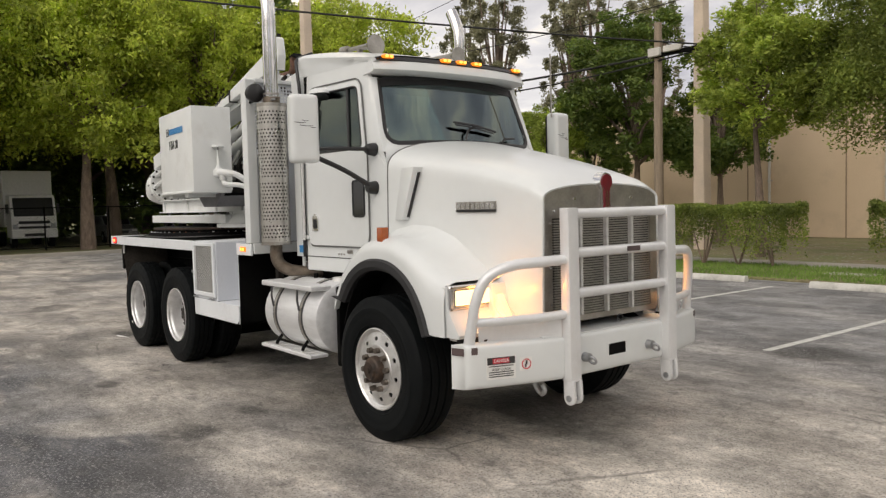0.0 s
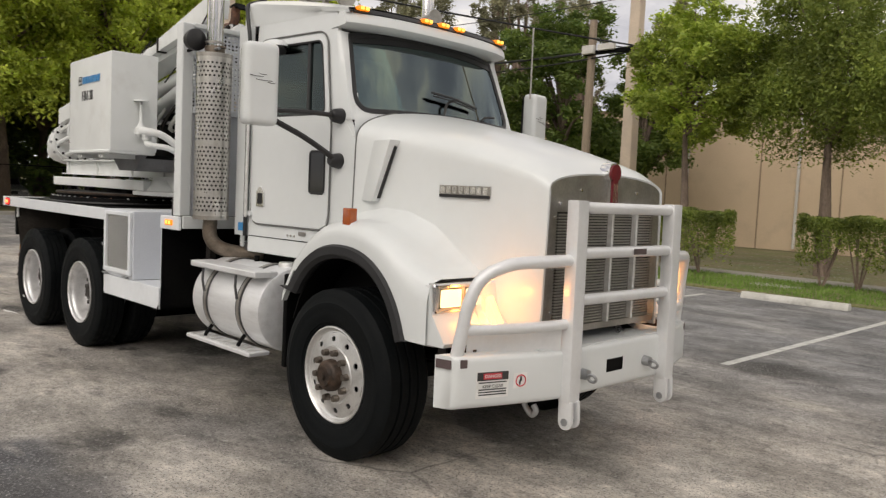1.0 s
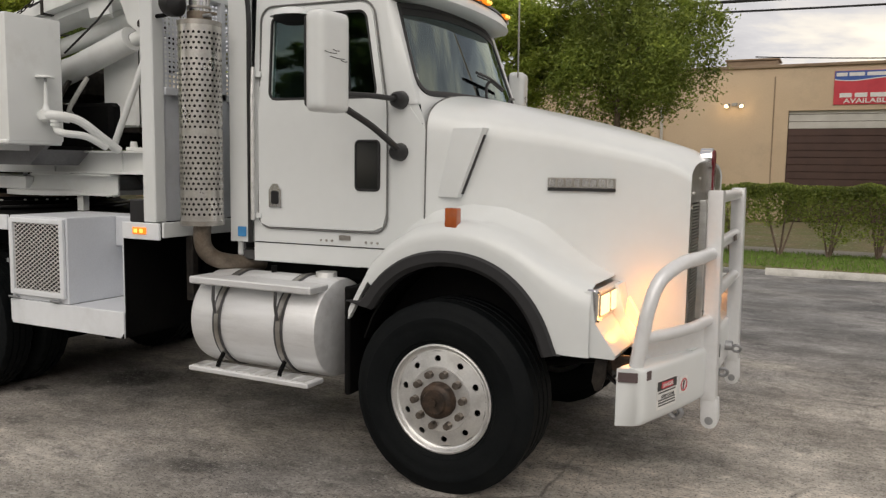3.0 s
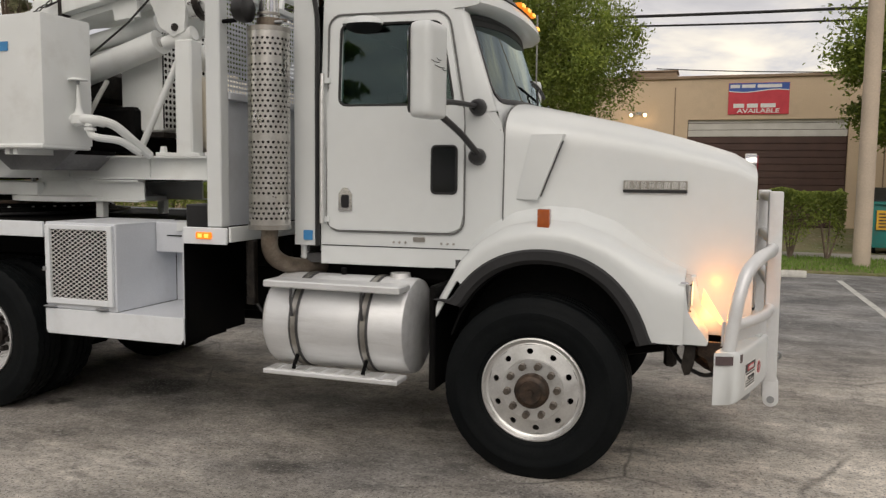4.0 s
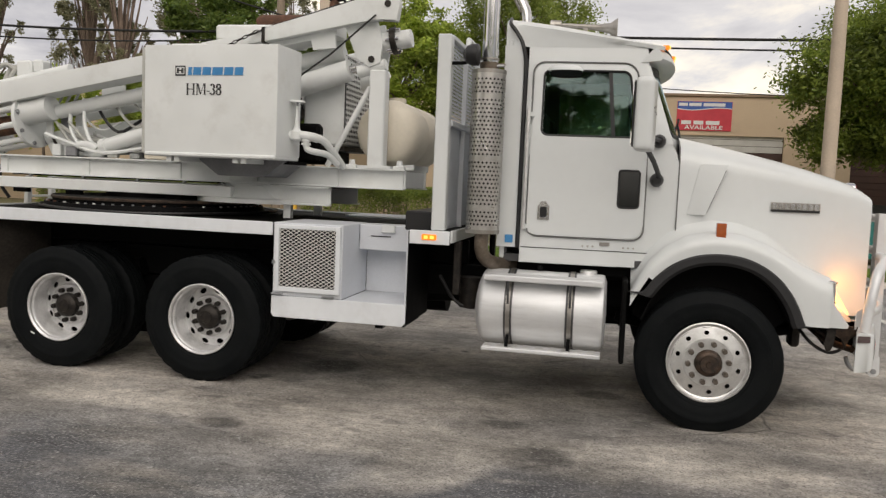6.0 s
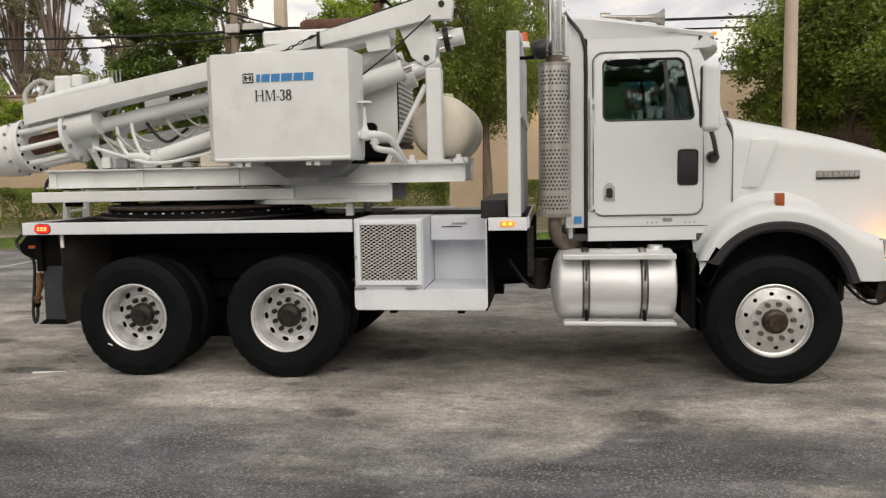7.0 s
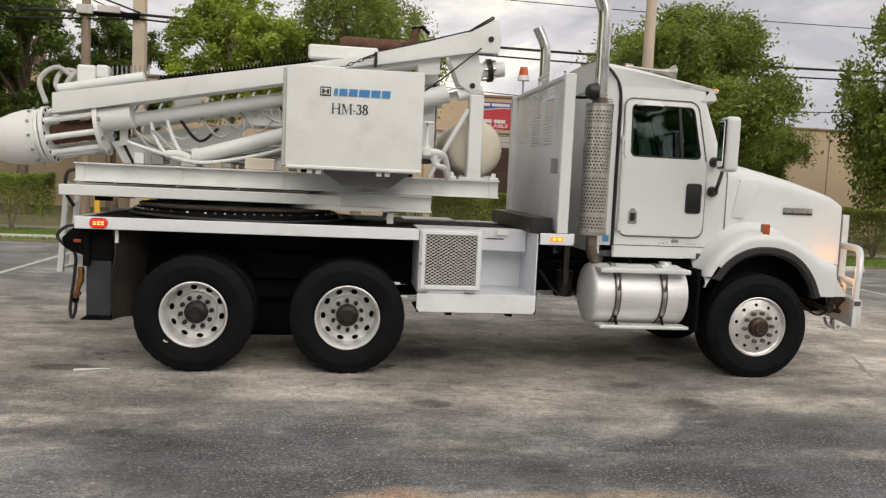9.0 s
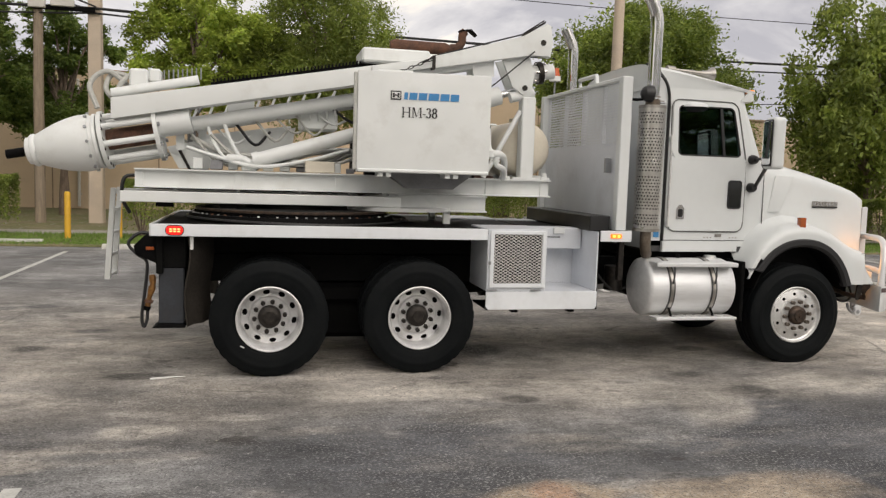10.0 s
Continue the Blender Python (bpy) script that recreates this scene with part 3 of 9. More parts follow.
def prism(prof, y0, y1, axis="y", bevel=0.0):
    bm = add_prism(bmesh.new(), prof, y0, y1, axis)
    if bevel:
        bmesh.ops.bevel(bm, geom=bm.edges[:], offset=bevel, segments=2, affect="EDGES", profile=0.7)
    return bm


def grid(rows, close_u=False):
    """A skin through rows of points."""
    bm = bmesh.new()
    vs = [[bm.verts.new(q) for q in r] for r in rows]
    n = len(vs[0])
    for a, b in zip(vs, vs[1:]):
        for k in range(n if close_u else n - 1):
            bm.faces.new((a[k], a[(k + 1) % n], b[(k + 1) % n], b[k]))
    return bm


def thicken(bm, t):
    bmesh.ops.recalc_face_normals(bm, faces=bm.faces)
    bmesh.ops.solidify(bm, geom=bm.faces[:], thickness=t)
    return bm


def lathe(prof, seg=48, m=None, wave=None):
    """Turns (radius, along) pairs about the local y axis."""
    bm = bmesh.new()
    rings = []
    for j, (r, y) in enumerate(prof):
        ring = []
        for k in range(seg):
            a = 2 * math.pi * k / seg
            rr = r + (wave(j, k) if wave else 0)
            ring.append(bm.verts.new((rr * math.cos(a), y, rr * math.sin(a))))
        rings.append(ring)
    for a, b in zip(rings, rings[1:]):
        for k in range(seg):
            bm.faces.new((a[k], a[(k + 1) % seg], b[(k + 1) % seg], b[k]))
    if m:
        bmesh.ops.transform(bm, matrix=m, verts=bm.verts)
    return bm


def perforated(nu, nv, place, hole=0.62, stagger=False, solid=()):
    """A sheet of nu x nv cells, each with a real hole; place(u, v) maps the sheet into space."""
    bm = bmesh.new()
    cache = {}

    def corner(u, v):
        k = (round(u * 4), round(v * 4))
        if k not in cache:
            cache[k] = bm.verts.new(place(u / nu, v / nv))
        return cache[k]

    for j in range(nv):
        off = 0.5 if stagger and j % 2 else 0.0
        hr = 0.02 if j in solid else hole
        for i in range(nu):
            u, v = i + off, float(j)
            outer = [corner(u + 1, v + .5), corner(u + 1, v + 1), corner(u + .5, v + 1), corner(u, v + 1), corner(u, v + .5), corner(u, v), corner(u + .5, v), corner(u + 1, v)]
            inner = [bm.verts.new(place((u + .5 + .5 * hr * math.cos(a)) / nu, (v + .5 + .5 * hr * math.sin(a)) / nv)) for a in [2 * math.pi * k / 8 for k in range(8)]]
            for k in range(8):
                bm.faces.new((outer[k], outer[(k + 1) % 8], inner[(k + 1) % 8], inner[k]))
    return bm


def text_mesh(body, size, m, depth=0.002, bold=0.0):
    c = bpy.data.curves.new("lettering", "FONT")
    c.body, c.size, c.extrude, c.offset = body, size, depth, bold
    c.align_x, c.align_y = "CENTER", "CENTER"
    c.resolution_u = 3
    ob = bpy.data.objects.new("lettering", c)
    me = bpy.data.meshes.new_from_object(ob)
    bpy.data.objects.remove(ob)
    bpy.data.curves.remove(c)
    me.transform(m)
    return me


# upright text that faces -y, and text that faces +x
def face_y(x, y, z):
    return Matrix.Translation((x, y, z)) @ Euler((radians(90), 0, 0)).to_matrix().to_4x4()


# ---- the setting: ground, verge, walk, building ----
def structure(name, bm, material, label, category, smooth=True):
    return tagged(part(name, bm, material, None, "", smooth), label, category, kind="structure")


structure("ground", box(-320, 320, -320, 320, -0.6, -0.02), GRASSDIRT, "earth and thin lawn under leaf litter", "ground")
structure("road", box(-30.5, 70, -60, 11.0, -0.3, 0.0), ASPHALT, "worn grey asphalt parking lot with pale streaks and oil stains", "asphalt lot")
structure("lawn_verge", box(-28.4, 70, 11.0, 13.9, -0.3, 0.05, 0.02), GRASSDIRT, "narrow strip of lawn along the parking bays", "grass verge")
structure("pavement", box(-60, 70, 14.1, 15.3, -0.3, 0.06, 0.015), WALKWAY, "stained grey concrete footpath behind the hedge", "footpath")
for i, x in enumerate((-13.25, -9.88, -6.55, -3.2, 0.15, 3.25, 6.6, 9.95, 13.3)):
    structure(f"trim_{i + 1}", box(x - 0.05, x + 0.05, 3.7 + 0.25 * (i % 3), 10.0, 0.0, 0.004), STRIPE, "worn white painted parking line on asphalt", "parking line", False)
structure("trim_10", box(-7.13, -7.03, -9.0, -3.64, 0.0, 0.004), STRIPE, "worn white painted parking line on asphalt", "parking line", False)


def kerb():
    bm = bmesh.new()
    rows = []
    for k in range(51):
        y = -40 + k
        x = -30.4 + 0.3 * math.sin(y * 0.05)
        rows.append([(x, y, -0.1), (x, y, 0.13), (x - 0.03, y, 0.15), (x - 0.17, y, 0.15), (x - 0.2, y, 0.12), (x - 0.2, y, -0.1)])
    bm = grid(rows)
    return bm


structure("kerb_1", kerb(), WALKWAY, "low grey concrete kerb at the edge of the lot", "kerb")


def wheel_stop():
    prof = [(-0.09, 0.0), (0.09, 0.0), (0.085, 0.05), (0.055, 0.12), (-0.055, 0.12), (-0.085, 0.05)]
    bm = prism(prof, -0.95, 0.95, "x", 0.012)
    for v in bm.verts:
        v.co.z += 0.004 * math.sin(v.co.x * 9)
    return bm


first_stop = None
for x, y in ((-1.62, 10.3), (1.78, 10.25), (-4.95, 10.45), (-8.3, 10.6), (-11.7, 11.6), (5.0, 10.2), (8.4, 10.2)):
    if first_stop is None:
        first_stop = tagged(part("wheel_stop", wheel_stop(), CONC), "white painted concrete wheel stop on the asphalt", "wheel stop", "wheel stops along the bays")
        first_stop.location = (x, y, 0.0)
    else:
        copy_thing(first_stop, pose(x, y, 0, 0, 0, 0.5))


def wall_with(x0, x1, y0, y1, z1, holes):
    """A wall along x whose openings (x0, x1, z0, z1) go right through it."""
    bm = bmesh.new()
    xs = sorted({x0, x1, *[h[0] for h in holes], *[h[1] for h in holes]})
    zs = sorted({0.0, z1, *[h[2] for h in holes], *[h[3] for h in holes]})
    for a, b in zip(xs, xs[1:]):
        cuts = [h for h in holes if h[0] <= a and h[1] >= b]
        z = 0.0
        for h in sorted(cuts, key=lambda q: q[2]):
            if h[2] > z:
                add_box(bm, a, b, y0, y1, z, h[2])
            z = h[3]
        if z < z1:
            add_box(bm, a, b, y0, y1, z, z1)
    bmesh.ops.remove_doubles(bm, verts=bm.verts, dist=0.0005)
    return bm


# warehouse along the far side: a near wing, a set-back bay with the doors, a lower wing
WY = 28.0
structure("wall_north", wall_with(-34, 13.6, WY, WY + 0.3, 5.82, [(0.1, 5.97, 0.0, 4.2), (8.6, 12.4, 0.0, 3.9)]), STUCCO, "tan stucco warehouse wall with stains", "warehouse wall", False)
structure("wall_west", box(-34.3, -34, WY, WY + 12, 0, 5.82), STUCCO, "tan end wall of the warehouse", "warehouse wall", False)
structure("wall_east", wall_with(13.6, 60, WY - 0.6, WY - 0.3, 5.1, [(16.8, 17.7, 3.5, 4.2)]), STUCCO, "lower tan stucco wall with a louvred vent", "warehouse wall", False)
structure("wall_back", box(-30, 60, WY + 12, WY + 12.3, 0, 4.5), STUCCO, "tan rear wall of the warehouse", "warehouse wall", False)
structure("roof_slab", box(-30, 60, WY + 0.3, WY + 12, 4.4, 4.6), STUCCODARK, "flat warehouse roof", "roof", False)
structure("trim_11", box(-34.4, 13.7, WY - 0.08, WY + 0.4, 5.82, 5.94, 0.02), STUCCODARK, "brown metal coping on the parapet", "coping")
structure("trim_12", box(13.72, 60, WY - 0.68, WY - 0.2, 5.1, 5.21, 0.02), STUCCODARK, "brown metal coping on the parapet", "coping")
for i, x in enumerate((-24, -19, -14.5, -10.2, -7.0, -0.45, 7.2, 19.4, 25, 31)):
    y = WY if x < 13.6 else WY - 0.6
    structure(f"trim_{i + 13}", box(x, x + 0.05, y - 0.015, y + 0.01, 0, 5.5 if x < 13.6 else 5.0), STUCCODARK, "shallow joint in the stucco wall", "wall joint", False)


def rollup(name, x0, x1, z1, label):
    ob = tagged(part(name, box(x0, x1, WY + 0.14, WY + 0.18, 0, z1), DOORBROWN, None), label, "garage door", kind="structure")
    z = 0.02
    while z < z1 - 0.1:
        top = min(z + 0.255, z1)
        white = z > z1 - 0.75 and name == "door_1"
        part("slat", box(x0 + 0.02, x1 - 0.02, WY + 0.10, WY + 0.138, z, top, 0.012), DOORWHITE if white else DOORBROWN, ob, "white slat" if white else "")
        z += 0.27
    return ob


rollup("door_1", 0.1, 5.97, 4.2, "closed brown roll-up garage door with white top slats")
rollup("door_2", 8.6, 12.4, 3.9, "closed brown roll-up garage door")
vent = tagged(part("window_1", box(16.8, 17.7, WY - 0.45, WY - 0.42, 3.5, 4.2), BLACK), "white louvred wall vent", "vent", kind="structure")
for k in range(8):
    part("slat", box(16.83, 17.67, WY - 0.59, WY - 0.47, 3.53 + k * 0.083, 3.55 + k * 0.083), DOORWHITE, vent)
# downpipes
for x in (-8.6, -13.4, -4.6):
    dp = tagged(part("downpipe", tube([(x, WY - 0.1, 0.1), (x, WY - 0.1, 5.5)], 0.06, 10), DOORWHITE), "pale round downpipe on the warehouse wall", "downpipe", "downpipes")
    for z in (0.6, 2.4, 4.4):
        part("bracket", box(x - 0.09, x + 0.09, WY - 0.11, WY, z, z + 0.04), GALV, dp)
# rooftop unit
unit = tagged(part("roof_unit", box(-2.4, -0.45, 29.4, 30.8, 4.6, 6.33, 0.04), STUCCODARK), "brown boxy rooftop unit behind the parapet", "roof unit")
part("unit_cap", box(-2.45, -0.40, 29.35, 30.85, 6.33, 6.39), STUCCODARK, unit)


def floodlight():
    ob = tagged(part("wall_floodlight", box(-1.95, -1.75, WY - 0.06, WY, 4.42, 4.54, 0.01), GALV), "twin lit floodlight on the tan wall", "floodlight")
    for x in (-2.05, -1.65):
        h = part("lamp_head", cyl((x, WY - 0.04, 4.48), (x + (x + 1.85) * 0.4, WY - 0.24, 4.4), 0.05, 0.085, 16), GALV, ob)
        part("bulb", cyl((x + (x + 1.85) * 0.4, WY - 0.241, 4.4), (x + (x + 1.85) * 0.42, WY - 0.25, 4.397), 0.075, 0.07, 16), WALLLIT, h, "glowing bulb")
    return ob


floodlight()
for x in (-2.13, -1.57):
    fl = bpy.data.lights.new("floodlight_bulb", "POINT")
    fl.energy, fl.color, fl.shadow_soft_size = 4, (1.0, 0.72, 0.4), 0.06
    new("floodlight_bulb", fl).location = (x, WY - 0.36, 4.36)


def banner():
    """The letting sign on the warehouse wall; the number and the firm's name are plain bars."""
    x0, x1, z0, z1, y = 1.6, 3.83, 4.39, 5.62, WY - 0.04
    ob = tagged(part("letting_sign", box(x0, x1, y, WY, z0, z1, 0.006), SIGNRED), "red and blue letting sign on the wall", "sign")
    prof = [(x0 + 0.01, z1 - 0.01)] + [(x0 + 0.01 + (x1 - x0 - 0.02) * k / 12, z1 - 0.30 - 0.05 * math.sin(k / 12 * 6.0)) for k in range(13)] + [(x1 - 0.01, z1 - 0.01)]
    part("blue_band", prism(prof, y - 0.006, y - 0.001), SIGNBLUE, ob, "blue band")
    prof = [(x0 + 0.01 + (x1 - x0 - 0.02) * k / 12, z1 - 0.30 - 0.05 * math.sin(k / 12 * 6.0)) for k in range(13)]
    part("white_wave", prism(prof + [(u, w - 0.035) for u, w in prof[::-1]], y - 0.009, y - 0.002), DECALWHITE, ob)
    for a, b in ((0.06, 0.42), (0.48, 0.98), (1.06, 1.94)):
        part("name_bar", box(x0 + a, x0 + b, y - 0.012, y - 0.006, z1 - 0.2, z1 - 0.07), DECALWHITE, ob)
    for k, w in enumerate((0.4, 0.4, 0.55)):
        part("number_bar", box(x0 + 0.2 + 0.5 * k, x0 + 0.2 + 0.5 * k + w, y - 0.008, y, z0 + 0.26, z0 + 0.42), DECALWHITE, ob)
    part("lettering", text_mesh("AVAILABLE", 0.235, face_y((x0 + x1) / 2, y - 0.008, z0 + 0.13) @ Matrix.Diagonal((1.35, 1, 1, 1)), 0.003, 0.004), DECALWHITE, ob, "white word on red")


banner()


# ---- poles and wires ----
def square_pole(name, x, y, w, h, material, label):
    bm = bmesh.new()
    add_box(bm, x - w / 2, x + w / 2, y - w / 2, y + w / 2, -0.3, h, 0.03)
    for v in bm.verts:
        k = 1 - 0.3 * max(0, v.co.z) / h
        v.co.x, v.co.y = x + (v.co.x - x) * k, y + (v.co.y - y) * k
    return tagged(part(name, bm, material), label, "utility pole")


conc_pole = square_pole("utility_pole", -11.06, 19.45, 0.46, 13.5, CONCPOLE, "pale square concrete utility pole behind the hedge")
part("collar", box(-11.25, -10.87, 19.26, 19.64, 6.75, 6.95, 0.03), BLACK, conc_pole, "black cable collar")
wood_pole = tagged(part("utility_pole", tube([(-12.75, 19.3, -0.3), (-12.75, 19.3, 4), (-12.72, 19.3, 8.0)], 0.15, 14, 0, True, [0.17, 0.155, 0.135]), WOODPOLE), "weathered round wooden utility pole", "utility pole")
part("crossarm", box(-12.9, -11.0, 19.1, 19.18, 6.75, 6.9, 0.01), BLACK, wood_pole, "black cable bracket")
part("junction_box", box(-12.95, -12.45, 18.98, 19.12, 6.78, 7.08, 0.02), DOORWHITE, wood_pole, "pale cable box")
part("junction_box", box(-12.3, -11.6, 18.98, 19.10, 6.86, 7.08, 0.02), DOORWHITE, wood_pole, "pale cable box")
light_pole = tagged(part("light_pole", tube([(4.0, 12.44, -0.3), (4.0, 12.44, 5), (4.0, 12.44, 11.0)], 0.15, 16, 0, True, [0.175, 0.155, 0.11]), CONCPOLE), "tapered pale concrete lamp pole in the verge", "light pole")
part("mast_arm", tube([(4.0, 12.44, 10.7), (4.0, 11.7, 11.2), (4.0, 10.5, 11.35)], 0.05, 8, 4), GALV, light_pole)
square_pole("utility_pole", -26.0, 12.45, 0.50, 13, CONCPOLE, "pale concrete utility pole above the trees")


def cable(a, b, sag, r=0.018):
    a, b = Vector(a), Vector(b)
    pts = [a.lerp(b, k / 24) - Vector((0, 0, sag * 4 * (k / 24) * (1 - k / 24))) for k in range(25)]
    tagged(part("overhead_cable", tube(pts, r, 6), WIRE), "black overhead utility cable between poles", "cable", "overhead cables")


for dz, sag, r in ((6.9, 0.4, 0.045), (6.75, 0.6, 0.03), (8.6, 0.4, 0.015)):
    cable((-11, 19.2, dz), (32, 21.5, dz + 0.6), sag, r)
    cable((-11, 19.2, dz), (-38, 19.2, dz + 1.5), sag * 1.4, r)
cable((-11, 19.2, 6.95), (-24, -18, 9.3), 0.5, 0.032)
cable((-12.75, 19.3, 7.4), (-11.0, 19.4, 6.9), 0.1, 0.02)
cable((-1.2, 28.2, 6.3), (30, 20.5, 6.6), 0.9, 0.02)
cable((-11, 19.2, 12.8), (32, 21.5, 12.6), 0.6, 0.012)
cable((-11, 19.2, 12.8), (-60, 26, 13.2), 0.9, 0.014)


# ---- plants ----
def leaf_cloud(name, centres, n, size, seed, droop=0.0, flat=0.5, clump=150):
    """Many small folded leaves in clumps round the given (centre, radii) lobes."""
    rng = np.random.default_rng(seed)
    verts, faces = [], []
    cs = np.array([c for c, _ in centres], float)
    rs = np.array([r for _, r in centres], float)
    vol = rs.prod(axis=1)
    # leaf clumps sit on the outer part of each lobe, leaves gather round them in sprays
    m = max(1, n // clump)
    pick = rng.choice(len(cs), size=m, p=vol / vol.sum())
    d = rng.normal(size=(m, 3))
    d /= np.linalg.norm(d, axis=1)[:, None]
    rad = rng.uniform(0.4, 1.0, m) ** 0.5
    centre = cs[pick] + d * rad[:, None] * rs[pick]
    j = rng.integers(0, m, n)
    spread = rng.uniform(0.10, 0.21, m)[j][:, None]
    pos = centre[j] + rng.normal(size=(n, 3)) * spread * rs[pick][j] * np.array([1.0, 1.0, 0.75])
    pos[:, 2] -= droop * rng.uniform(0, 1, n) ** 2
    ax = rng.normal(size=(n, 3))
    ax[:, 2] = ax[:, 2] * 0.6 - droop * 0.8
    ax /= np.linalg.norm(ax, axis=1)[:, None]
    sd = np.cross(ax, rng.normal(size=(n, 3)) + np.array([0, 0, flat]))
    sd /= np.linalg.norm(sd, axis=1)[:, None] + 1e-9
    s = size * rng.uniform(0.6, 1.35, n)[:, None]
    p = np.stack([pos - ax * s, pos + sd * s * 0.42, pos + ax * s, pos - sd * s * 0.42], axis=1).reshape(-1, 3)
    me = bpy.data.meshes.new(name)
    me.vertices.add(n * 4)
    me.vertices.foreach_set("co", p.astype(np.float32).ravel())
    me.loops.add(n * 4)
    me.loops.foreach_set("vertex_index", np.arange(n * 4, dtype=np.int32))
    me.polygons.add(n)
    me.polygons.foreach_set("loop_start", np.arange(0, n * 4, 4, dtype=np.int32))
    me.update()
    me.validate()
    return me


def tree_kind(name, label, height, spread, clear, leaf, n, size, seed, droop=0.0, lobes=16, trunk_r=0.16, tall=1.0):
    """A tree at the origin: tapered forked trunk with limbs, and a crown of leaf tufts with gaps."""
    rnd = random.Random(seed)
    ob = tagged(blank(name), label, "tree")
    bm = bmesh.new()
    bend = rnd.uniform(-0.2, 0.2)
    add_tube(bm, [(0, 0, -0.2), (bend * 0.3, 0, clear * 0.5), (bend, bend * 0.5, clear), (bend * 1.3, bend, height * 0.72)], trunk_r, 10, 4, True,
             [trunk_r * (1.35 - 1.15 * k / 12) for k in range(13)])
    cents = []
    for i in range(lobes):
        a = i * 2.4 + rnd.uniform(-0.4, 0.4)
        q = (i + 0.5) / lobes
        z = clear + (height - clear) * (0.12 + 0.8 * q)
        rr = spread * (math.sin(math.pi * min(0.98, 0.18 + 0.72 * q)) ** 0.7) * rnd.uniform(0.35, 0.85)
        c = (bend + rr * math.cos(a), rr * math.sin(a), z + rnd.uniform(-0.3, 0.3))
        e = spread * rnd.uniform(0.24, 0.42)
        cents.append((c, (e * 1.15, e * 1.15, e * tall * rnd.uniform(0.5, 0.8))))
        z0 = clear + (z - clear) * 0.35
        add_tube(bm, [(bend, bend * 0.5, z0), (c[0] * 0.5, c[1] * 0.5, (z0 + z) / 2 + 0.15), c], 0.04, 6, 3, True, [trunk_r * (0.5 - 0.42 * k / 6) for k in range(7)])
    part("trunk", bm, TRUNK, ob)
    cr = part("crown", leaf_cloud("crown", cents, n, size, seed, droop), leaf, ob)
    return ob


OAK = tree_kind("lot_tree", "bushy fresh green street tree behind the hedge", 6.9, 2.0, 3.15, LEAF_LOT, 36000, 0.066, 3, 0.3, 20, 0.11, 1.2)
DARKTREE = tree_kind("dark_tree", "dense dark green tree by the warehouse wall", 7.6, 2.0, 2.2, LEAF_DARK, 42000, 0.075, 5, 0.3, 22)
DROOP = tree_kind("drooping_tree", "leafy tree with drooping fine twigs by the wall", 8.2, 2.5, 3.1, LEAF_MID, 95000, 0.050, 8, 0.8, 22, 0.15, 1.5)
BIG = tree_kind("round_tree", "large round green tree before the warehouse", 7.1, 3.3, 2.4, LEAF_DEEP, 100000, 0.066, 11, 0.5, 30)
PINE = tree_kind("feathery_pine", "tall thin feathery pine against the evening sky", 13.5, 1.7, 3.0, LEAF_PINE, 15000, 0.085, 14, 0.5, 34, 0.2)
WEEP = tree_kind("weeping_tree", "big leafy tree with low hanging branches", 8.5, 3.3, 1.7, LEAF_MID, 42000, 0.105, 17, 1.2, 24, 0.22, 1.5)
SHELTER = tree_kind("shelter_tree", "tall dark tree across the street", 11.0, 4.6, 2.0, LEAF_DARK, 9000, 0.26, 19, 0.2, 22, 0.3)
# grove shade is put into the dark leaf colour, canopy light into the bright one
WOOD = tree_kind("wood_tree", "large dense tree with leaves darkened for the shaded grove beyond the lot", 13.5, 4.6, 2.6, LEAF_DARK, 33000, 0.165, 21, 0.5, 26, 0.30)
CANOPY = tree_kind("canopy_tree", "tall spreading fresh green tree at the edge of the lot", 14.5, 5.4, 5.2, LEAF_BACKLIT, 60000, 0.125, 23, 1.0, 26, 0.30, 1.1)


def plant(first, places):
    for i, (x, y, s, turn) in enumerate(places):
        if i == 0:
            first.matrix_basis = pose(x, y, 0, 0, 0, turn) @ Matrix.Scale(s, 4)
        else:
            c = copy_thing(first, pose(x, y, 0, 0, 0, turn))
            c.scale = (s, s, s)


plant(OAK, [(-7.6, 17.2, 1.12, 0), (-17.5, 18.5, 0.80, 120), (-22.5, 19.5, 0.8, 60), (24, 19.0, 1.1, 200)])
plant(DARKTREE, [(-15.6, 21.6, 1.28, 20), (-13.0, 23.6, 1.05, 250), (-20.0, 24.0, 0.75, 150)])
plant(DROOP, [(-3.7, 17.4, 1.05, 40)])
plant(WEEP, [(17.6, 18.2, 1.1, 30)])
plant(BIG, [(8.2, 20.2, 1.2, 10), (12.6, 23.5, 0.8, 130)])
plant(PINE, [(-31, 37, 1.35, 0), (-35, 39, 1.5, 140), (-27.5, 39, 1.25, 60), (-40, 36, 1.5, 220), (-22, 42, 1.15, 20), (-46, 38, 1.45, 300)])
plant(CANOPY, [(-36.0, 5.6, 0.95, 0), (-34.5, -3.0, 1.0, 90), (-37.5, 12.5, 1.0, 200), (-36, 19.5, 0.95, 300), (-39, -10, 1.0, 40), (-40.5, 2.0, 1.08, 140), (-42, 8.5, 1.1, 255)])
plant(WOOD, [(-40, 16, 1.1, 200), (-47, 3, 1.25, 40), (-47, 12, 1.3, 160), (-43, -8, 1.15, 250), (-46, 20, 1.2, 10), (-52, 28, 1.2, 100), (-56, 7, 1.4, 70), (-41, 24, 1.0, 130), (-58, 17, 1.4, 190), (-50, -3, 1.25, 15), (-33.5, 22.5, 0.85, 45), (-50, 9, 1.15, 275), (-64, 12, 1.25, 80), (-68, 20, 1.3, 310)])


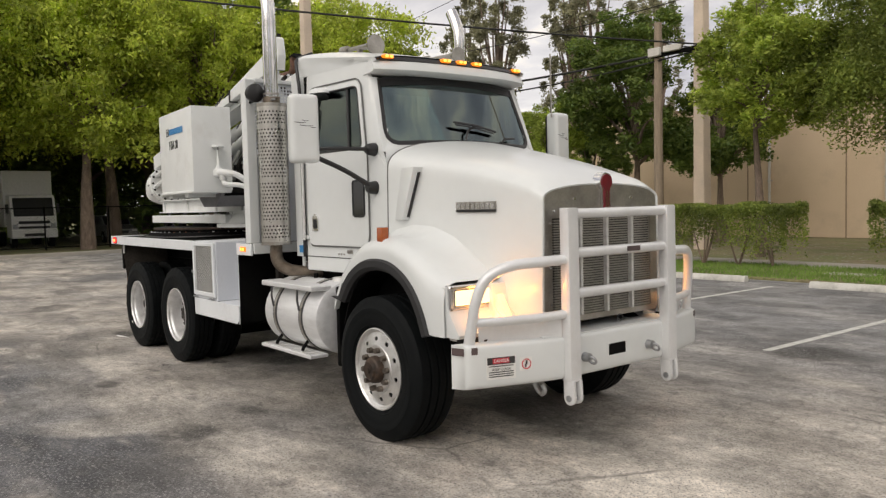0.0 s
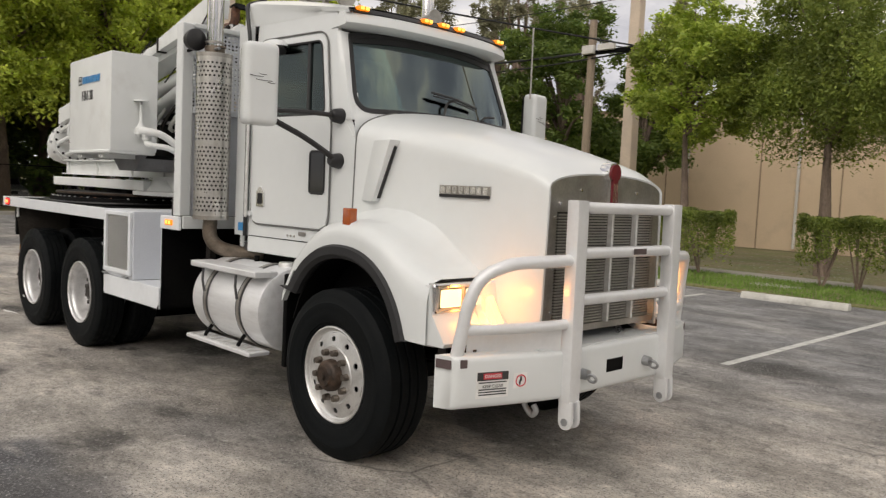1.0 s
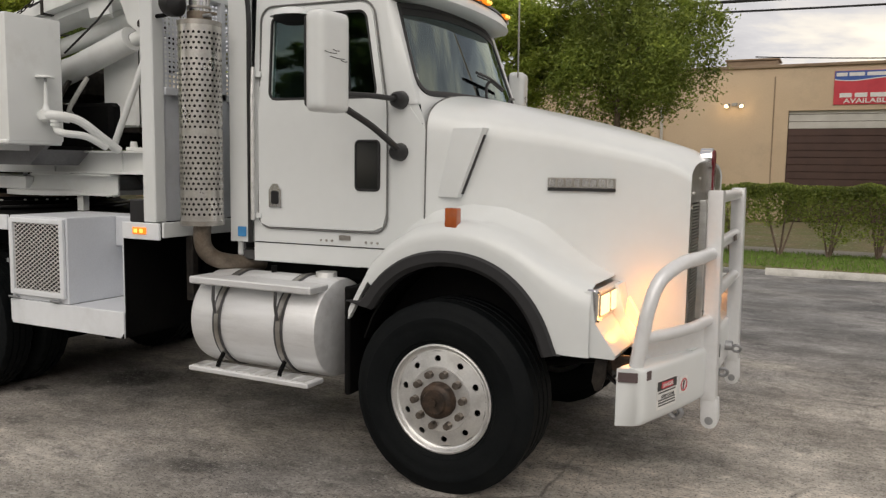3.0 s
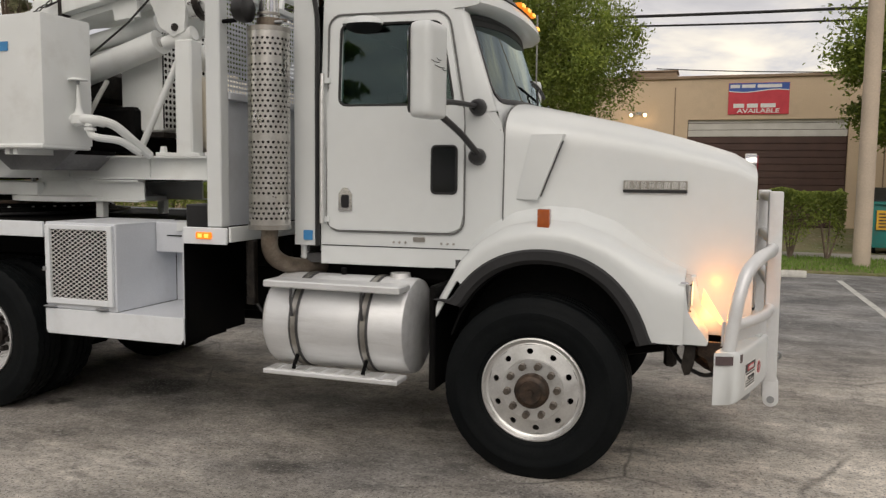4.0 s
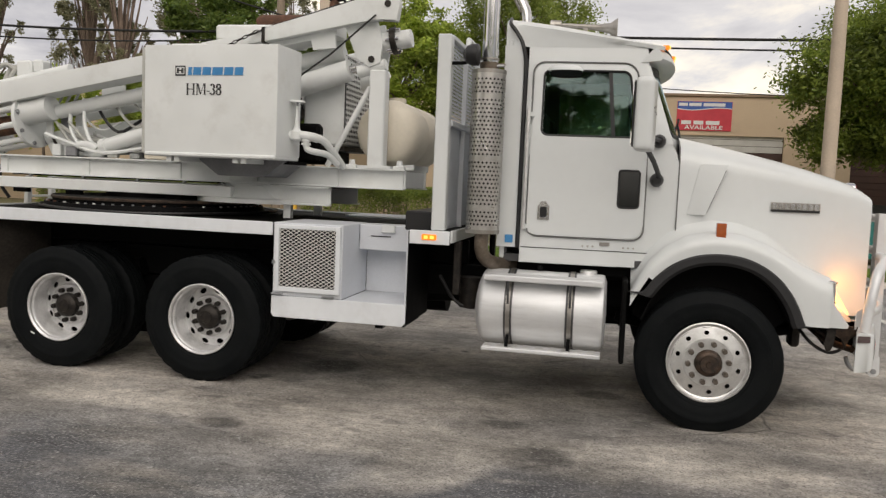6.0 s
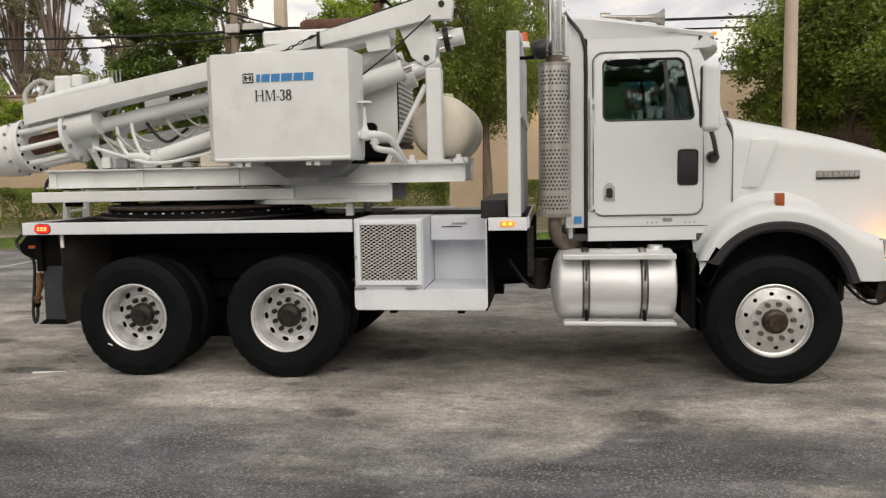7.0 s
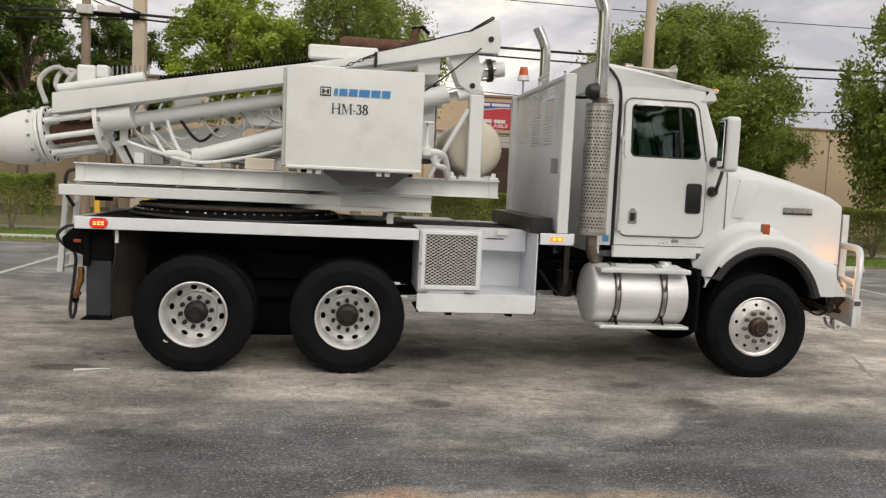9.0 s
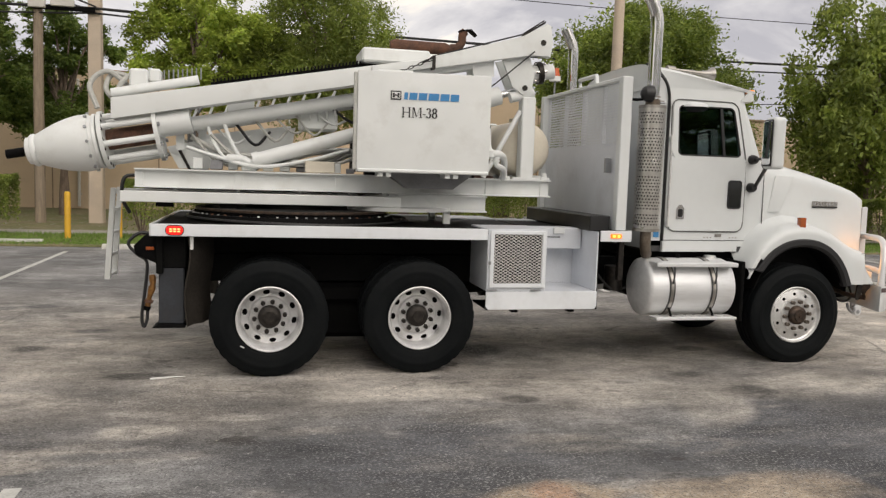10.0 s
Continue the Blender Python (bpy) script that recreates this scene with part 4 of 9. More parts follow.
plant(SHELTER, [(-30 + 7.5 * i, -33 - 3 * (i % 2), 1.0 + 0.12 * (i % 3), 50 * i) for i in range(10)] + [(42 + 2 * (i % 2), -26 + 9 * i, 1.1, 70 * i) for i in range(5)])


def hedge(x0, x1, y, h, seed):
    ob = tagged(blank("hedge", ((x0 + x1) / 2, y, 0.03)), "clipped green hedge with bare woody stems below", "hedge", "hedges along the path")
    rng = np.random.default_rng(seed)
    L = x1 - x0
    n = int(L * 7600)
    # leaves lie thickest near the clipped faces
    u = rng.uniform(0, 1, (n, 3))
    f = rng.integers(0, 4, n)
    dep = np.abs(rng.normal(0, 0.13, n))
    px = x0 + u[:, 0] * L
    py = np.where(f == 0, y - 0.5 + dep, np.where(f == 1, y + 0.5 - dep, y - 0.5 + u[:, 1]))
    wob = 0.07 * np.sin(px * 3.1) + 0.05 * np.sin(px * 7.7 + 1)
    low = 0.56 + 0.24 * np.sin(px * 2.3 + seed) + 0.13 * np.sin(px * 6.1)
    pz = np.where(f >= 2, h - dep + wob * 0.6, low + (h - low) * u[:, 2] ** 0.8)
    py = py + wob * np.where(f == 0, 1, -1) * (f < 2)
    ends = rng.uniform(0, 1, n) < 0.6 / L
    px = np.where(ends, np.where(u[:, 1] < 0.5, x0 + dep, x1 - dep), px)
    pos = np.stack([px, py, pz], 1)
    ax = rng.normal(size=(n, 3))
    ax /= np.linalg.norm(ax, axis=1)[:, None]
    sd = np.cross(ax, rng.normal(size=(n, 3)))
    sd /= np.linalg.norm(sd, axis=1)[:, None]
    s = 0.028 * rng.uniform(0.6, 1.4, n)[:, None]
    p = np.stack([pos - ax * s, pos + sd * s * 0.55, pos + ax * s, pos - sd * s * 0.55], axis=1).reshape(-1, 3)
    me = bpy.data.meshes.new("foliage")
    me.vertices.add(n * 4)
    me.vertices.foreach_set("co", p.astype(np.float32).ravel())
    me.loops.add(n * 4)
    me.loops.foreach_set("vertex_index", np.arange(n * 4, dtype=np.int32))
    me.polygons.add(n)
    me.polygons.foreach_set("loop_start", np.arange(0, n * 4, 4, dtype=np.int32))
    me.update()
    part("foliage", me, LEAF_HEDGE, ob)
    rnd = random.Random(seed)
    x = x0 + 0.4
    while x < x1 - 0.2:
        bm = bmesh.new()
        for k in range(5):
            a = rnd.uniform(0, 6.28)
            add_tube(bm, [(x, y, 0), (x + 0.12 * math.cos(a), y + 0.1 * math.sin(a), 0.35), (x + 0.35 * math.cos(a), y + 0.28 * math.sin(a), 1.15)], 0.02, 5, 3, True, [0.03 - 0.003 * q for q in range(7)])
        part("woody_stem", bm, TRUNK, ob)
        x += rnd.uniform(0.7, 1.0)


for i, (x0, x1) in enumerate(((-9.2, -4.55), (-2.7, 3.75), (-17.5, -11.9), (7.9, 13.0), (13.8, 20.5))):
    hedge(x0, x1, 13.5, 1.56, 30 + i)


def grass_blades():
    rng = np.random.default_rng(77)
    n = 60000
    x = rng.uniform(-24, 22, n)
    y = rng.uniform(11.02, 14.1, n)
    h = rng.uniform(0.03, 0.09, n)
    a = rng.uniform(0, 6.28, n)
    w = 0.012
    b = np.stack([x - w * np.cos(a), y - w * np.sin(a), np.full(n, 0.04)], 1)
    c = np.stack([x + w * np.cos(a), y + w * np.sin(a), np.full(n, 0.04)], 1)
    t = np.stack([x + rng.normal(0, 0.02, n), y + rng.normal(0, 0.02, n), 0.05 + h], 1)
    p = np.stack([b, c, t], 1).reshape(-1, 3)
    me = bpy.data.meshes.new("grass")
    me.vertices.add(n * 3)
    me.vertices.foreach_set("co", p.astype(np.float32).ravel())
    me.loops.add(n * 3)
    me.loops.foreach_set("vertex_index", np.arange(n * 3, dtype=np.int32))
    me.polygons.add(n)
    me.polygons.foreach_set("loop_start", np.arange(0, n * 3, 3, dtype=np.int32))
    me.update()
    tagged(part("grass", me, GRASS), "short bright green grass blades on the verge", "grass", kind="stuff")


grass_blades()


# ---- the truck ----
TRUCK = tagged(blank("truck"), "white conventional heavy truck with bull bar, lit headlamps and flat deck", "truck")


def T(name, bm, material, parent=None, label="", smooth=True, angle=35):
    return part(name, bm, material, parent or TRUCK, label, smooth, angle)


def both(fn):
    for s in (-1, 1):
        fn(s)


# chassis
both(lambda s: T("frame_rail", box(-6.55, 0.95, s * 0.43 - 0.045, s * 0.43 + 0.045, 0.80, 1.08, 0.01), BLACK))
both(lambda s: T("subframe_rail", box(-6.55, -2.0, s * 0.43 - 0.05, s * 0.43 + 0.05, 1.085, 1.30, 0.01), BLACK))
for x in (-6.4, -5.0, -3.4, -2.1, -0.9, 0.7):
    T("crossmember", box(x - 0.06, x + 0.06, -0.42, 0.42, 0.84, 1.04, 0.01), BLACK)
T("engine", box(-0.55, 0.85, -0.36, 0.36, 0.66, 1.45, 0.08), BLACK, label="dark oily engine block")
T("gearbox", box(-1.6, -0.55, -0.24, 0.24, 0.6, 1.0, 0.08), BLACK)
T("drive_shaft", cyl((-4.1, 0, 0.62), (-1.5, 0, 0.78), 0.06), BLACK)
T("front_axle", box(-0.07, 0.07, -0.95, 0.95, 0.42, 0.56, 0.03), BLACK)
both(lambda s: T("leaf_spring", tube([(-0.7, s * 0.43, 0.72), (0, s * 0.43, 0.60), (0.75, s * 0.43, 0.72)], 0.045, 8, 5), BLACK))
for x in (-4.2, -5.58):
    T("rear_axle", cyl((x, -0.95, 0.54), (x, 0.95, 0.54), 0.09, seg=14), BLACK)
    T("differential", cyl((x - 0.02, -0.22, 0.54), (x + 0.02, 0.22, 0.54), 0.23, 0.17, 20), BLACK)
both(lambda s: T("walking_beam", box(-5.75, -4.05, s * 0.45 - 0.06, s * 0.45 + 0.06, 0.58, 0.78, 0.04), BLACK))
# plain block added to stand for the under-truck shade between the axles
T("suspension_bogie", box(-5.45, -4.33, -0.40, 0.40, 0.19, 0.82, 0.06), BLACK, label="plain black suspension block filling the shaded gap between the axles")
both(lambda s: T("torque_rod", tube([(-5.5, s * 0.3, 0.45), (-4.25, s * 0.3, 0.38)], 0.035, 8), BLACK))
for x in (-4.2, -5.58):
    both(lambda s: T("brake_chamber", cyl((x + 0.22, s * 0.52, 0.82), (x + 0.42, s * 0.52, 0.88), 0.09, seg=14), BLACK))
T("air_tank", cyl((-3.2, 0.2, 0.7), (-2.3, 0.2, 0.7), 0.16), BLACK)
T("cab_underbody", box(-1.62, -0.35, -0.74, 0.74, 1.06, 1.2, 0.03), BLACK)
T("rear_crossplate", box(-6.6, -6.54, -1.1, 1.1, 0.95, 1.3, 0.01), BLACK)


# wheels
def tyre_mesh(r, w, lug, seg=120):
    h = w / 2
    prof = [(0.295, -h * 0.72), (0.312, -h * 0.86), (0.33, -h * 0.90), (0.336, -h * 0.955), (0.35, -h * 0.965), (0.356, -h * 0.985), (0.40, -h * 1.0), (r - 0.115, -h * 1.01),
            (r - 0.108, -h * 1.025), (r - 0.085, -h * 1.02), (r - 0.078, -h * 0.985), (r - 0.045, -h * 0.95), (r - 0.014, -h * 0.87), (r, -h * 0.78),
            (r + 0.002, -h * 0.42), (r - 0.014, -h * 0.40), (r - 0.014, -h * 0.34), (r + 0.002, -h * 0.32), (r + 0.003, -h * 0.05), (r - 0.012, -h * 0.03)]
    prof = prof + [(a, -b) for a, b in prof[::-1]]

    def wave(j, k):
        jj = min(j, len(prof) - 1 - j)
        if jj in (11, 12, 13, 14):
            return -lug * (1 if k % 4 == 0 else 0) * (0.6 if jj == 11 else 1)
        if jj in (17, 18):
            return -lug * 0.7 * (1 if (k + 2) % 4 == 0 else 0)
        return 0
    return lathe(prof, seg, None, wave)


def mesh_of(name, bm, material, angle=35):
    bmesh.ops.recalc_face_normals(bm, faces=bm.faces)
    me = bpy.data.meshes.new(name)
    bm.to_mesh(me)
    bm.free()
    for p in me.polygons:
        p.use_smooth = True
    me.set_sharp_from_angle(angle=radians(angle))
    me.materials.append(material)
    return me


def rim_disc(r_in, r_out, y_in, y_out, n, hole):
    """A wheel disc between two radii with a ring of round hand holes, dished between two depths."""
    def at(u, v):
        a, r = 2 * math.pi * u, r_in + (r_out - r_in) * v
        return (r * math.cos(a), y_in + (y_out - y_in) * v, r * math.sin(a))
    bm = bmesh.new()
    seg = n * 8
    for i in range(n):
        a0 = i / n
        hc = [(a0 + (0.5 + hole * 0.5 * math.cos(t) * 0.66) / n, 0.5 + hole * 0.5 * math.sin(t)) for t in [2 * math.pi * k / 8 + math.pi / 8 for k in range(8)]]
        inner = [bm.verts.new(at(u, v)) for u, v in hc]
        back = [bm.verts.new(Vector(at(u, v)) + Vector((0, 0.009, 0))) for u, v in hc]
        cc = [(1, .75), (.75, 1), (.25, 1), (0, .75), (0, .25), (.25, 0), (.75, 0), (1, .25)]
        outer = [bm.verts.new(at(a0 + u / n, v)) for u, v in cc]
        for k in range(8):
            bm.faces.new((outer[k], outer[(k + 1) % 8], inner[(k + 1) % 8], inner[k]))
            bm.faces.new((inner[k], inner[(k + 1) % 8], back[(k + 1) % 8], back[k]))
        for c, k in (((1, 1), 0), ((0, 1), 2), ((0, 0), 4), ((1, 0), 6)):
            q = bm.verts.new(at(a0 + c[0] / n, c[1]))
            bm.faces.new((outer[k], q, outer[(k + 1) % 8]))
    bmesh.ops.remove_doubles(bm, verts=bm.verts, dist=0.0008)
    return bm


def add_lathe(bm, prof, seg=40):
    rings = [[bm.verts.new((r * math.cos(2 * math.pi * k / seg), y, r * math.sin(2 * math.pi * k / seg))) for k in range(seg)] for r, y in prof]
    for a, b in zip(rings, rings[1:]):
        for k in range(seg):
            bm.faces.new((a[k], a[(k + 1) % seg], b[(k + 1) % seg], b[k]))


# wheels are modelled with their outer face towards -y, axle at the origin
FT, RT = mesh_of("tyre", tyre_mesh(0.542, 0.37, 0.002), RUBBER), mesh_of("tyre", tyre_mesh(0.545, 0.27, 0.008), RUBBER)
bm = rim_disc(0.185, 0.268, -0.160, -0.142, 10, 0.42)
add_lathe(bm, [(0.268, -0.142), (0.274, -0.140), (0.284, -0.145), (0.286, -0.155), (0.299, -0.168), (0.308, -0.165), (0.308, -0.15), (0.29, -0.10), (0.28, 0.12), (0.30, 0.17)], 64)
add_lathe(bm, [(0.185, -0.160), (0.18, -0.168), (0.10, -0.168), (0.09, -0.16)])
RIM_F = mesh_of("wheel", bm, WHEELALU)
bm = rim_disc(0.198, 0.268, 0.050, 0.075, 10, 0.70)
add_lathe(bm, [(0.268, 0.078), (0.270, 0.02), (0.271, -0.06), (0.276, -0.085), (0.286, -0.095), (0.288, -0.118), (0.300, -0.130), (0.308, -0.127), (0.308, -0.11), (0.28, 0.05), (0.30, 0.13)], 64)
add_lathe(bm, [(0.198, 0.050), (0.190, 0.036), (0.182, 0.026), (0.174, 0.026), (0.168, 0.034), (0.10, 0.034), (0.09, 0.04)], 64)
RIM_R = mesh_of("wheel", bm, WHEELWHITE)
HUB_F = mesh_of("hub", lathe([(0.0, -0.255), (0.02, -0.255), (0.022, -0.243), (0.062, -0.243), (0.07, -0.228), (0.088, -0.222), (0.098, -0.21), (0.104, -0.15)], 40), HUBRUST)
HUB_R = mesh_of("hub", lathe([(0.0, -0.045), (0.05, -0.045), (0.056, -0.035), (0.084, -0.03), (0.104, -0.012), (0.110, 0.04)], 40), HUBDARK)
bm = cyl((0.148, -0.165, 0), (0.148, -0.205, 0), 0.023, 0.020, 8)
NUT_F = mesh_of("lug_nut", bm, NUT)
NUT_R = mesh_of("lug_nut", cyl((0.142, 0.036, 0), (0.142, -0.010, 0), 0.023, 0.020, 8), HUBDARK)
BACKING = mesh_of("brake_drum", lathe([(0.0, 0.03), (0.266, 0.03), (0.266, 0.12), (0.0, 0.12)], 32), BLACK)


def wheel(x, y, side, rim, tyre, hub=None, nuts=None, label="", zz=0.53):
    m = pose(x, y, zz, 0, random.uniform(0, 36), 0 if side < 0 else 180)
    w = T("wheel", rim, None, None, label)
    w.matrix_basis = m
    w.matrix_parent_inverse = Matrix.Identity(4)

    def sub(name, me, mm=None):
        ob = new(name, me)
        ob.parent = w
        if mm:
            ob.matrix_basis = mm
        return ob
    sub("tyre", tyre)
    sub("brake_drum", BACKING, pose(0, 0.02 if hub is HUB_F else 0.08, 0))
    if hub:
        sub("hub", hub)
        for k in range(10):
            sub("lug_nut", nuts, pose(0, 0, 0, 0, 36 * k, 0))
    return w


both(lambda s: wheel(0.0, s * 1.0, s, RIM_F, FT, HUB_F, NUT_F, "polished aluminium wheel with oily hub"))
for x in (-4.175, -5.59):
    for s in (-1, 1):
        wheel(x, s * 1.085, s, RIM_R, RT, HUB_R, NUT_R, "grey-white steel wheel with lug tread tyre", 0.542)
        wheel(x, s * 0.75, -s, RIM_R, RT, None, None, "inner dual wheel", 0.542)
T("tyre_mark", box(-5.857, -5.813, -1.226, -1.215, 0.285, 0.297, 0.003, Matrix.Translation((-5.835, 0, 0.291)) @ Matrix.Rotation(radians(25), 4, "Y") @ Matrix.Translation((5.835, 0, -0.291))), DECALWHITE, None, "small white paint mark on the tyre")


# ---- cab ----
def side_y(x, z):
    return 0.905 - 0.07 * (x + 1.5) / 1.22 - 0.05 * max(0.0, (z - 2.2) / 0.75)


def on_side(pts, s, off):
    return [Vector((x, s * (side_y(x, z) + off), z)) for x, z in pts]


def ring_on_side(outline, s, off, w):
    """A raised bead along a closed outline on the cab's side."""
    bm = bmesh.new()
    pts = on_side(outline, s, off)
    add_tube(bm, [*pts, pts[0]], w, 6, 0, False)
    return bm


def slab_on_side(outline, s, off, t):
    bm = bmesh.new()
    a = [bm.verts.new(p) for p in on_side(outline, s, off)]
    b = [bm.verts.new(p) for p in on_side(outline, s, off + t)]
    n = len(a)
    bm.faces.new(b if s < 0 else b[::-1])
    bm.faces.new(a[::-1] if s < 0 else a)
    for i in range(n):
        bm.faces.new((a[i], a[(i + 1) % n], b[(i + 1) % n], b[i]))
    return bm


def roof_z(x, y):
    u = min(1.0, max(0.0, (x + 1.69) / 1.29))
    edge = 3.085 - 0.17 * u ** 0.9
    crown = 3.20 - 0.235 * u ** 1.35
    q = abs(y) / 0.88
    return edge + (crown - edge) * max(0.0, 1 - q ** 3.2) ** 0.55


def cab_side(s):
    bm = bmesh.new()
    # outlines in x,z: below the belt, rear post, header, front post
    pieces = [
        [(-1.5, 1.18), (-0.9, 1.18), (-0.28, 1.18), (-0.28, 1.7), (-0.28, 2.02), (-0.36, 2.12), (-0.42, 2.2), (-0.60, 2.2), (-1.36, 2.2), (-1.5, 2.2)],
        [(-1.5, 2.2), (-1.36, 2.2), (-1.36, 2.74), (-1.5, 2.74)],
        [(-1.5, 2.74), (-1.36, 2.74), (-0.67, 2.74), (-0.55, 2.74), (-0.57, 2.92), (-1.5, 2.96)],
        [(-0.60, 2.2), (-0.42, 2.2), (-0.55, 2.74), (-0.67, 2.74)],
    ]
    for pc in pieces:
        bm.faces.new([bm.verts.new((x, s * side_y(x, z), z)) for x, z in pc])
    bmesh.ops.remove_doubles(bm, verts=bm.verts, dist=0.001)
    return thicken(bm, 0.035)


CAB = T("cab", cab_side(-1), WHITE, label="glossy white steel cab")
T("cab_side", cab_side(1), WHITE, CAB)


def cab_roof():
    rows = []
    for i in range(19):
        x = -1.69 + 1.25 * i / 18
        row = []
        for k in range(25):
            y = -0.86 + 1.72 * k / 24
            yy = y * (1 - 0.06 * max(0, (x + 1.3)))
            row.append((x, yy, roof_z(x, y)))
        def skirt(s, q):
            lo = side_y(x, 2.92) + 0.0015
            zz = [q[2] - 0.03, (q[2] + 2.92) / 2, 2.92]
            return [(x, s * (abs(q[1]) + (lo - abs(q[1])) * f), z) for f, z in zip((0.45, 0.85, 1.0), zz)]
        rows.append([*skirt(-1, row[0])[::-1], *row, *skirt(1, row[-1])])
    return grid(rows)


T("roof", cab_roof(), WHITE, CAB, angle=60)
T("roof_gable", prism([(-0.86, 2.90), *[(-0.86 + 1.72 * k / 16, roof_z(-1.69, -0.86 + 1.72 * k / 16) - 0.004) for k in range(17)], (0.86, 2.90)], -1.688, -1.66, "x"), WHITE, CAB)
T("rear_wall", box(-1.67, -1.63, -0.88, 0.88, 1.2, 2.98, 0.01), WHITE, CAB)
T("rear_trim", box(-1.628, -1.61, -0.86, 0.86, 1.25, 2.88), INTERIOR, CAB, "dark rear trim")
both(lambda s: T("rear_side_panel", prism([(-1.69, 1.3), (-1.535, 1.3), (-1.535, 2.92), (-1.69, 2.92)], s * 0.87, s * 0.915), WHITE, CAB))
both(lambda s: T("rubber_seal", tube([(-1.68, s * 0.70, 3.17), (-1.66, s * 0.86, 3.10), (-1.60, s * 0.905, 3.02), (-1.545, s * 0.925, 2.92), (-1.517, s * 0.925, 2.75), (-1.517, s * 0.925, 2.3), (-1.517, s * 0.925, 1.3)], 0.016, 8, 5), BLACKPL, CAB, "black rubber seal"))
T("firewall", box(-0.38, -0.34, -0.78, 0.78, 1.15, 2.08), INTERIOR, CAB, "dark firewall")
T("floor_pan", box(-1.64, -0.3, -0.86, 0.86, 1.18, 1.24), INTERIOR, CAB, "dark cab floor")
T("dashboard", box(-0.62, -0.3, -0.80, 0.80, 1.85, 2.17, 0.06), INTERIOR, CAB, "grey dashboard")
T("headliner", box(-1.6, -0.58, -0.78, 0.78, 2.84, 2.88), BLACKPL, CAB)
for s in (-1, 1):
    seat = T("seat", box(-1.45, -0.98, s * 0.45 - 0.25, s * 0.45 + 0.25, 1.45, 1.72, 0.06, None, 2), INTERIOR, CAB, "grey cloth seat")
    T("seat_back", box(-1.50, -1.36, s * 0.45 - 0.24, s * 0.45 + 0.24, 1.7, 2.42, 0.05, pose(0, 0, 0), 2), INTERIOR, CAB)
T("steering_wheel", lathe([(0.21 + 0.014 * math.cos(a), 0.014 * math.sin(a)) for a in [k * math.pi / 4 for k in range(9)]], 32, pose(-0.72, 0.45, 2.12, -35, 0, 90)), BLACKPL, CAB)


def windscreen_at(u, v, off=0.0):
    """u runs across (-1 to 1), v up (0 to 1)."""
    bow = 0.11 * (1 - abs(u) ** 2.4)
    yb, yt = 0.80, 0.735
    x = -0.365 + bow + v * (-0.185 - 0.02 * (1 - u * u)) + off
    z = 2.235 + 0.02 * (1 - u * u) + v * (0.535 + 0.02 * (1 - u * u))
    return (x, u * (yb + (yt - yb) * v), z)


def glass_half(v):
    """How far the pane reaches across at a height: its lower corners are rounded."""
    q = max(0.0, (0.23 - v) / 0.23)
    return 0.975 - 0.13 * (1 - math.sqrt(max(0.0, 1 - q * q)))


def windscreen(off, t):
    rows = []
    for v in (0.02, 0.03, 0.05, 0.08, 0.12, 0.17, 0.23, 0.35, 0.5, 0.65, 0.8, 0.99):
        rows.append([windscreen_at(glass_half(v) * (-1 + k / 14), v, off) for k in range(29)])
    return thicken(grid(rows), t)


SCREEN = T("windshield", windscreen(0.0, 0.004), WINDGLASS, CAB, "curved tinted windscreen")
SCREEN.visible_shadow = False


def screen_frame():
    bm = bmesh.new()
    vs = [0.0, 0.01, 0.03, 0.06, 0.10, 0.16, 0.23, 0.4, 0.6, 0.8]
    e = glass_half(0.0)
    loop = [windscreen_at(-e + 2 * e * k / 20, 0.0) for k in range(20)] + [windscreen_at(glass_half(v) + 0.005, v) for v in vs]
    loop += [windscreen_at(0.98 - 1.96 * k / 20, 1.0) for k in range(21)] + [windscreen_at(-glass_half(v) - 0.005, v) for v in vs[:0:-1]]
    pts = [Vector(p) for p in loop]
    n = len(pts)
    rings = []
    for i, q in enumerate(pts):
        t = (pts[(i + 1) % n] - pts[i - 1]).normalized()
        up = Vector((1, 0, 0.4))
        up = (up - t * up.dot(t)).normalized()
        sdir = t.cross(up)
        rings.append([bm.verts.new(q + up * a + sdir * b) for a, b in ((0.010, -0.017), (0.014, 0), (0.010, 0.017), (-0.012, 0.017), (-0.012, -0.017))])
    for i in range(n):
        a, b = rings[i], rings[(i + 1) % n]
        for k in range(5):
            bm.faces.new((a[k], a[(k + 1) % 5], b[(k + 1) % 5], b[k]))
    return bm


T("shade_band", thicken(grid([[windscreen_at(0.975 * (-1 + k / 14), v, 0.005) for k in range(29)] for v in (0.90, 0.95, 0.992)]), 0.003), BLACKPL, CAB, "black band along the top of the windscreen")
T("windshield_gasket", screen_frame(), BLACKPL, CAB, "black rubber gasket")
def front_post(s):
    """The rounded white corner between the door and the screen."""
    rows = []
    for j in range(9):
        v = -0.12 + 1.16 * j / 8
        g = Vector(windscreen_at(s * 1.0, v))
        z = g.z
        x = -0.42 - 0.13 * (z - 2.2) / 0.54
        a = Vector((x, s * (side_y(x, z) + 0.001), z))
        m = Vector((max(a.x, g.x) + 0.012, s * (abs(a.y) * 0.7 + abs(g.y) * 0.3 + 0.004), z))
        rows.append([tuple(a + Vector((-0.03, 0, 0))), tuple(a), tuple(m), tuple(g + Vector((0.012, -s * 0.012, 0))), tuple(g + Vector((-0.02, -s * 0.02, 0)))])
    return grid(rows)


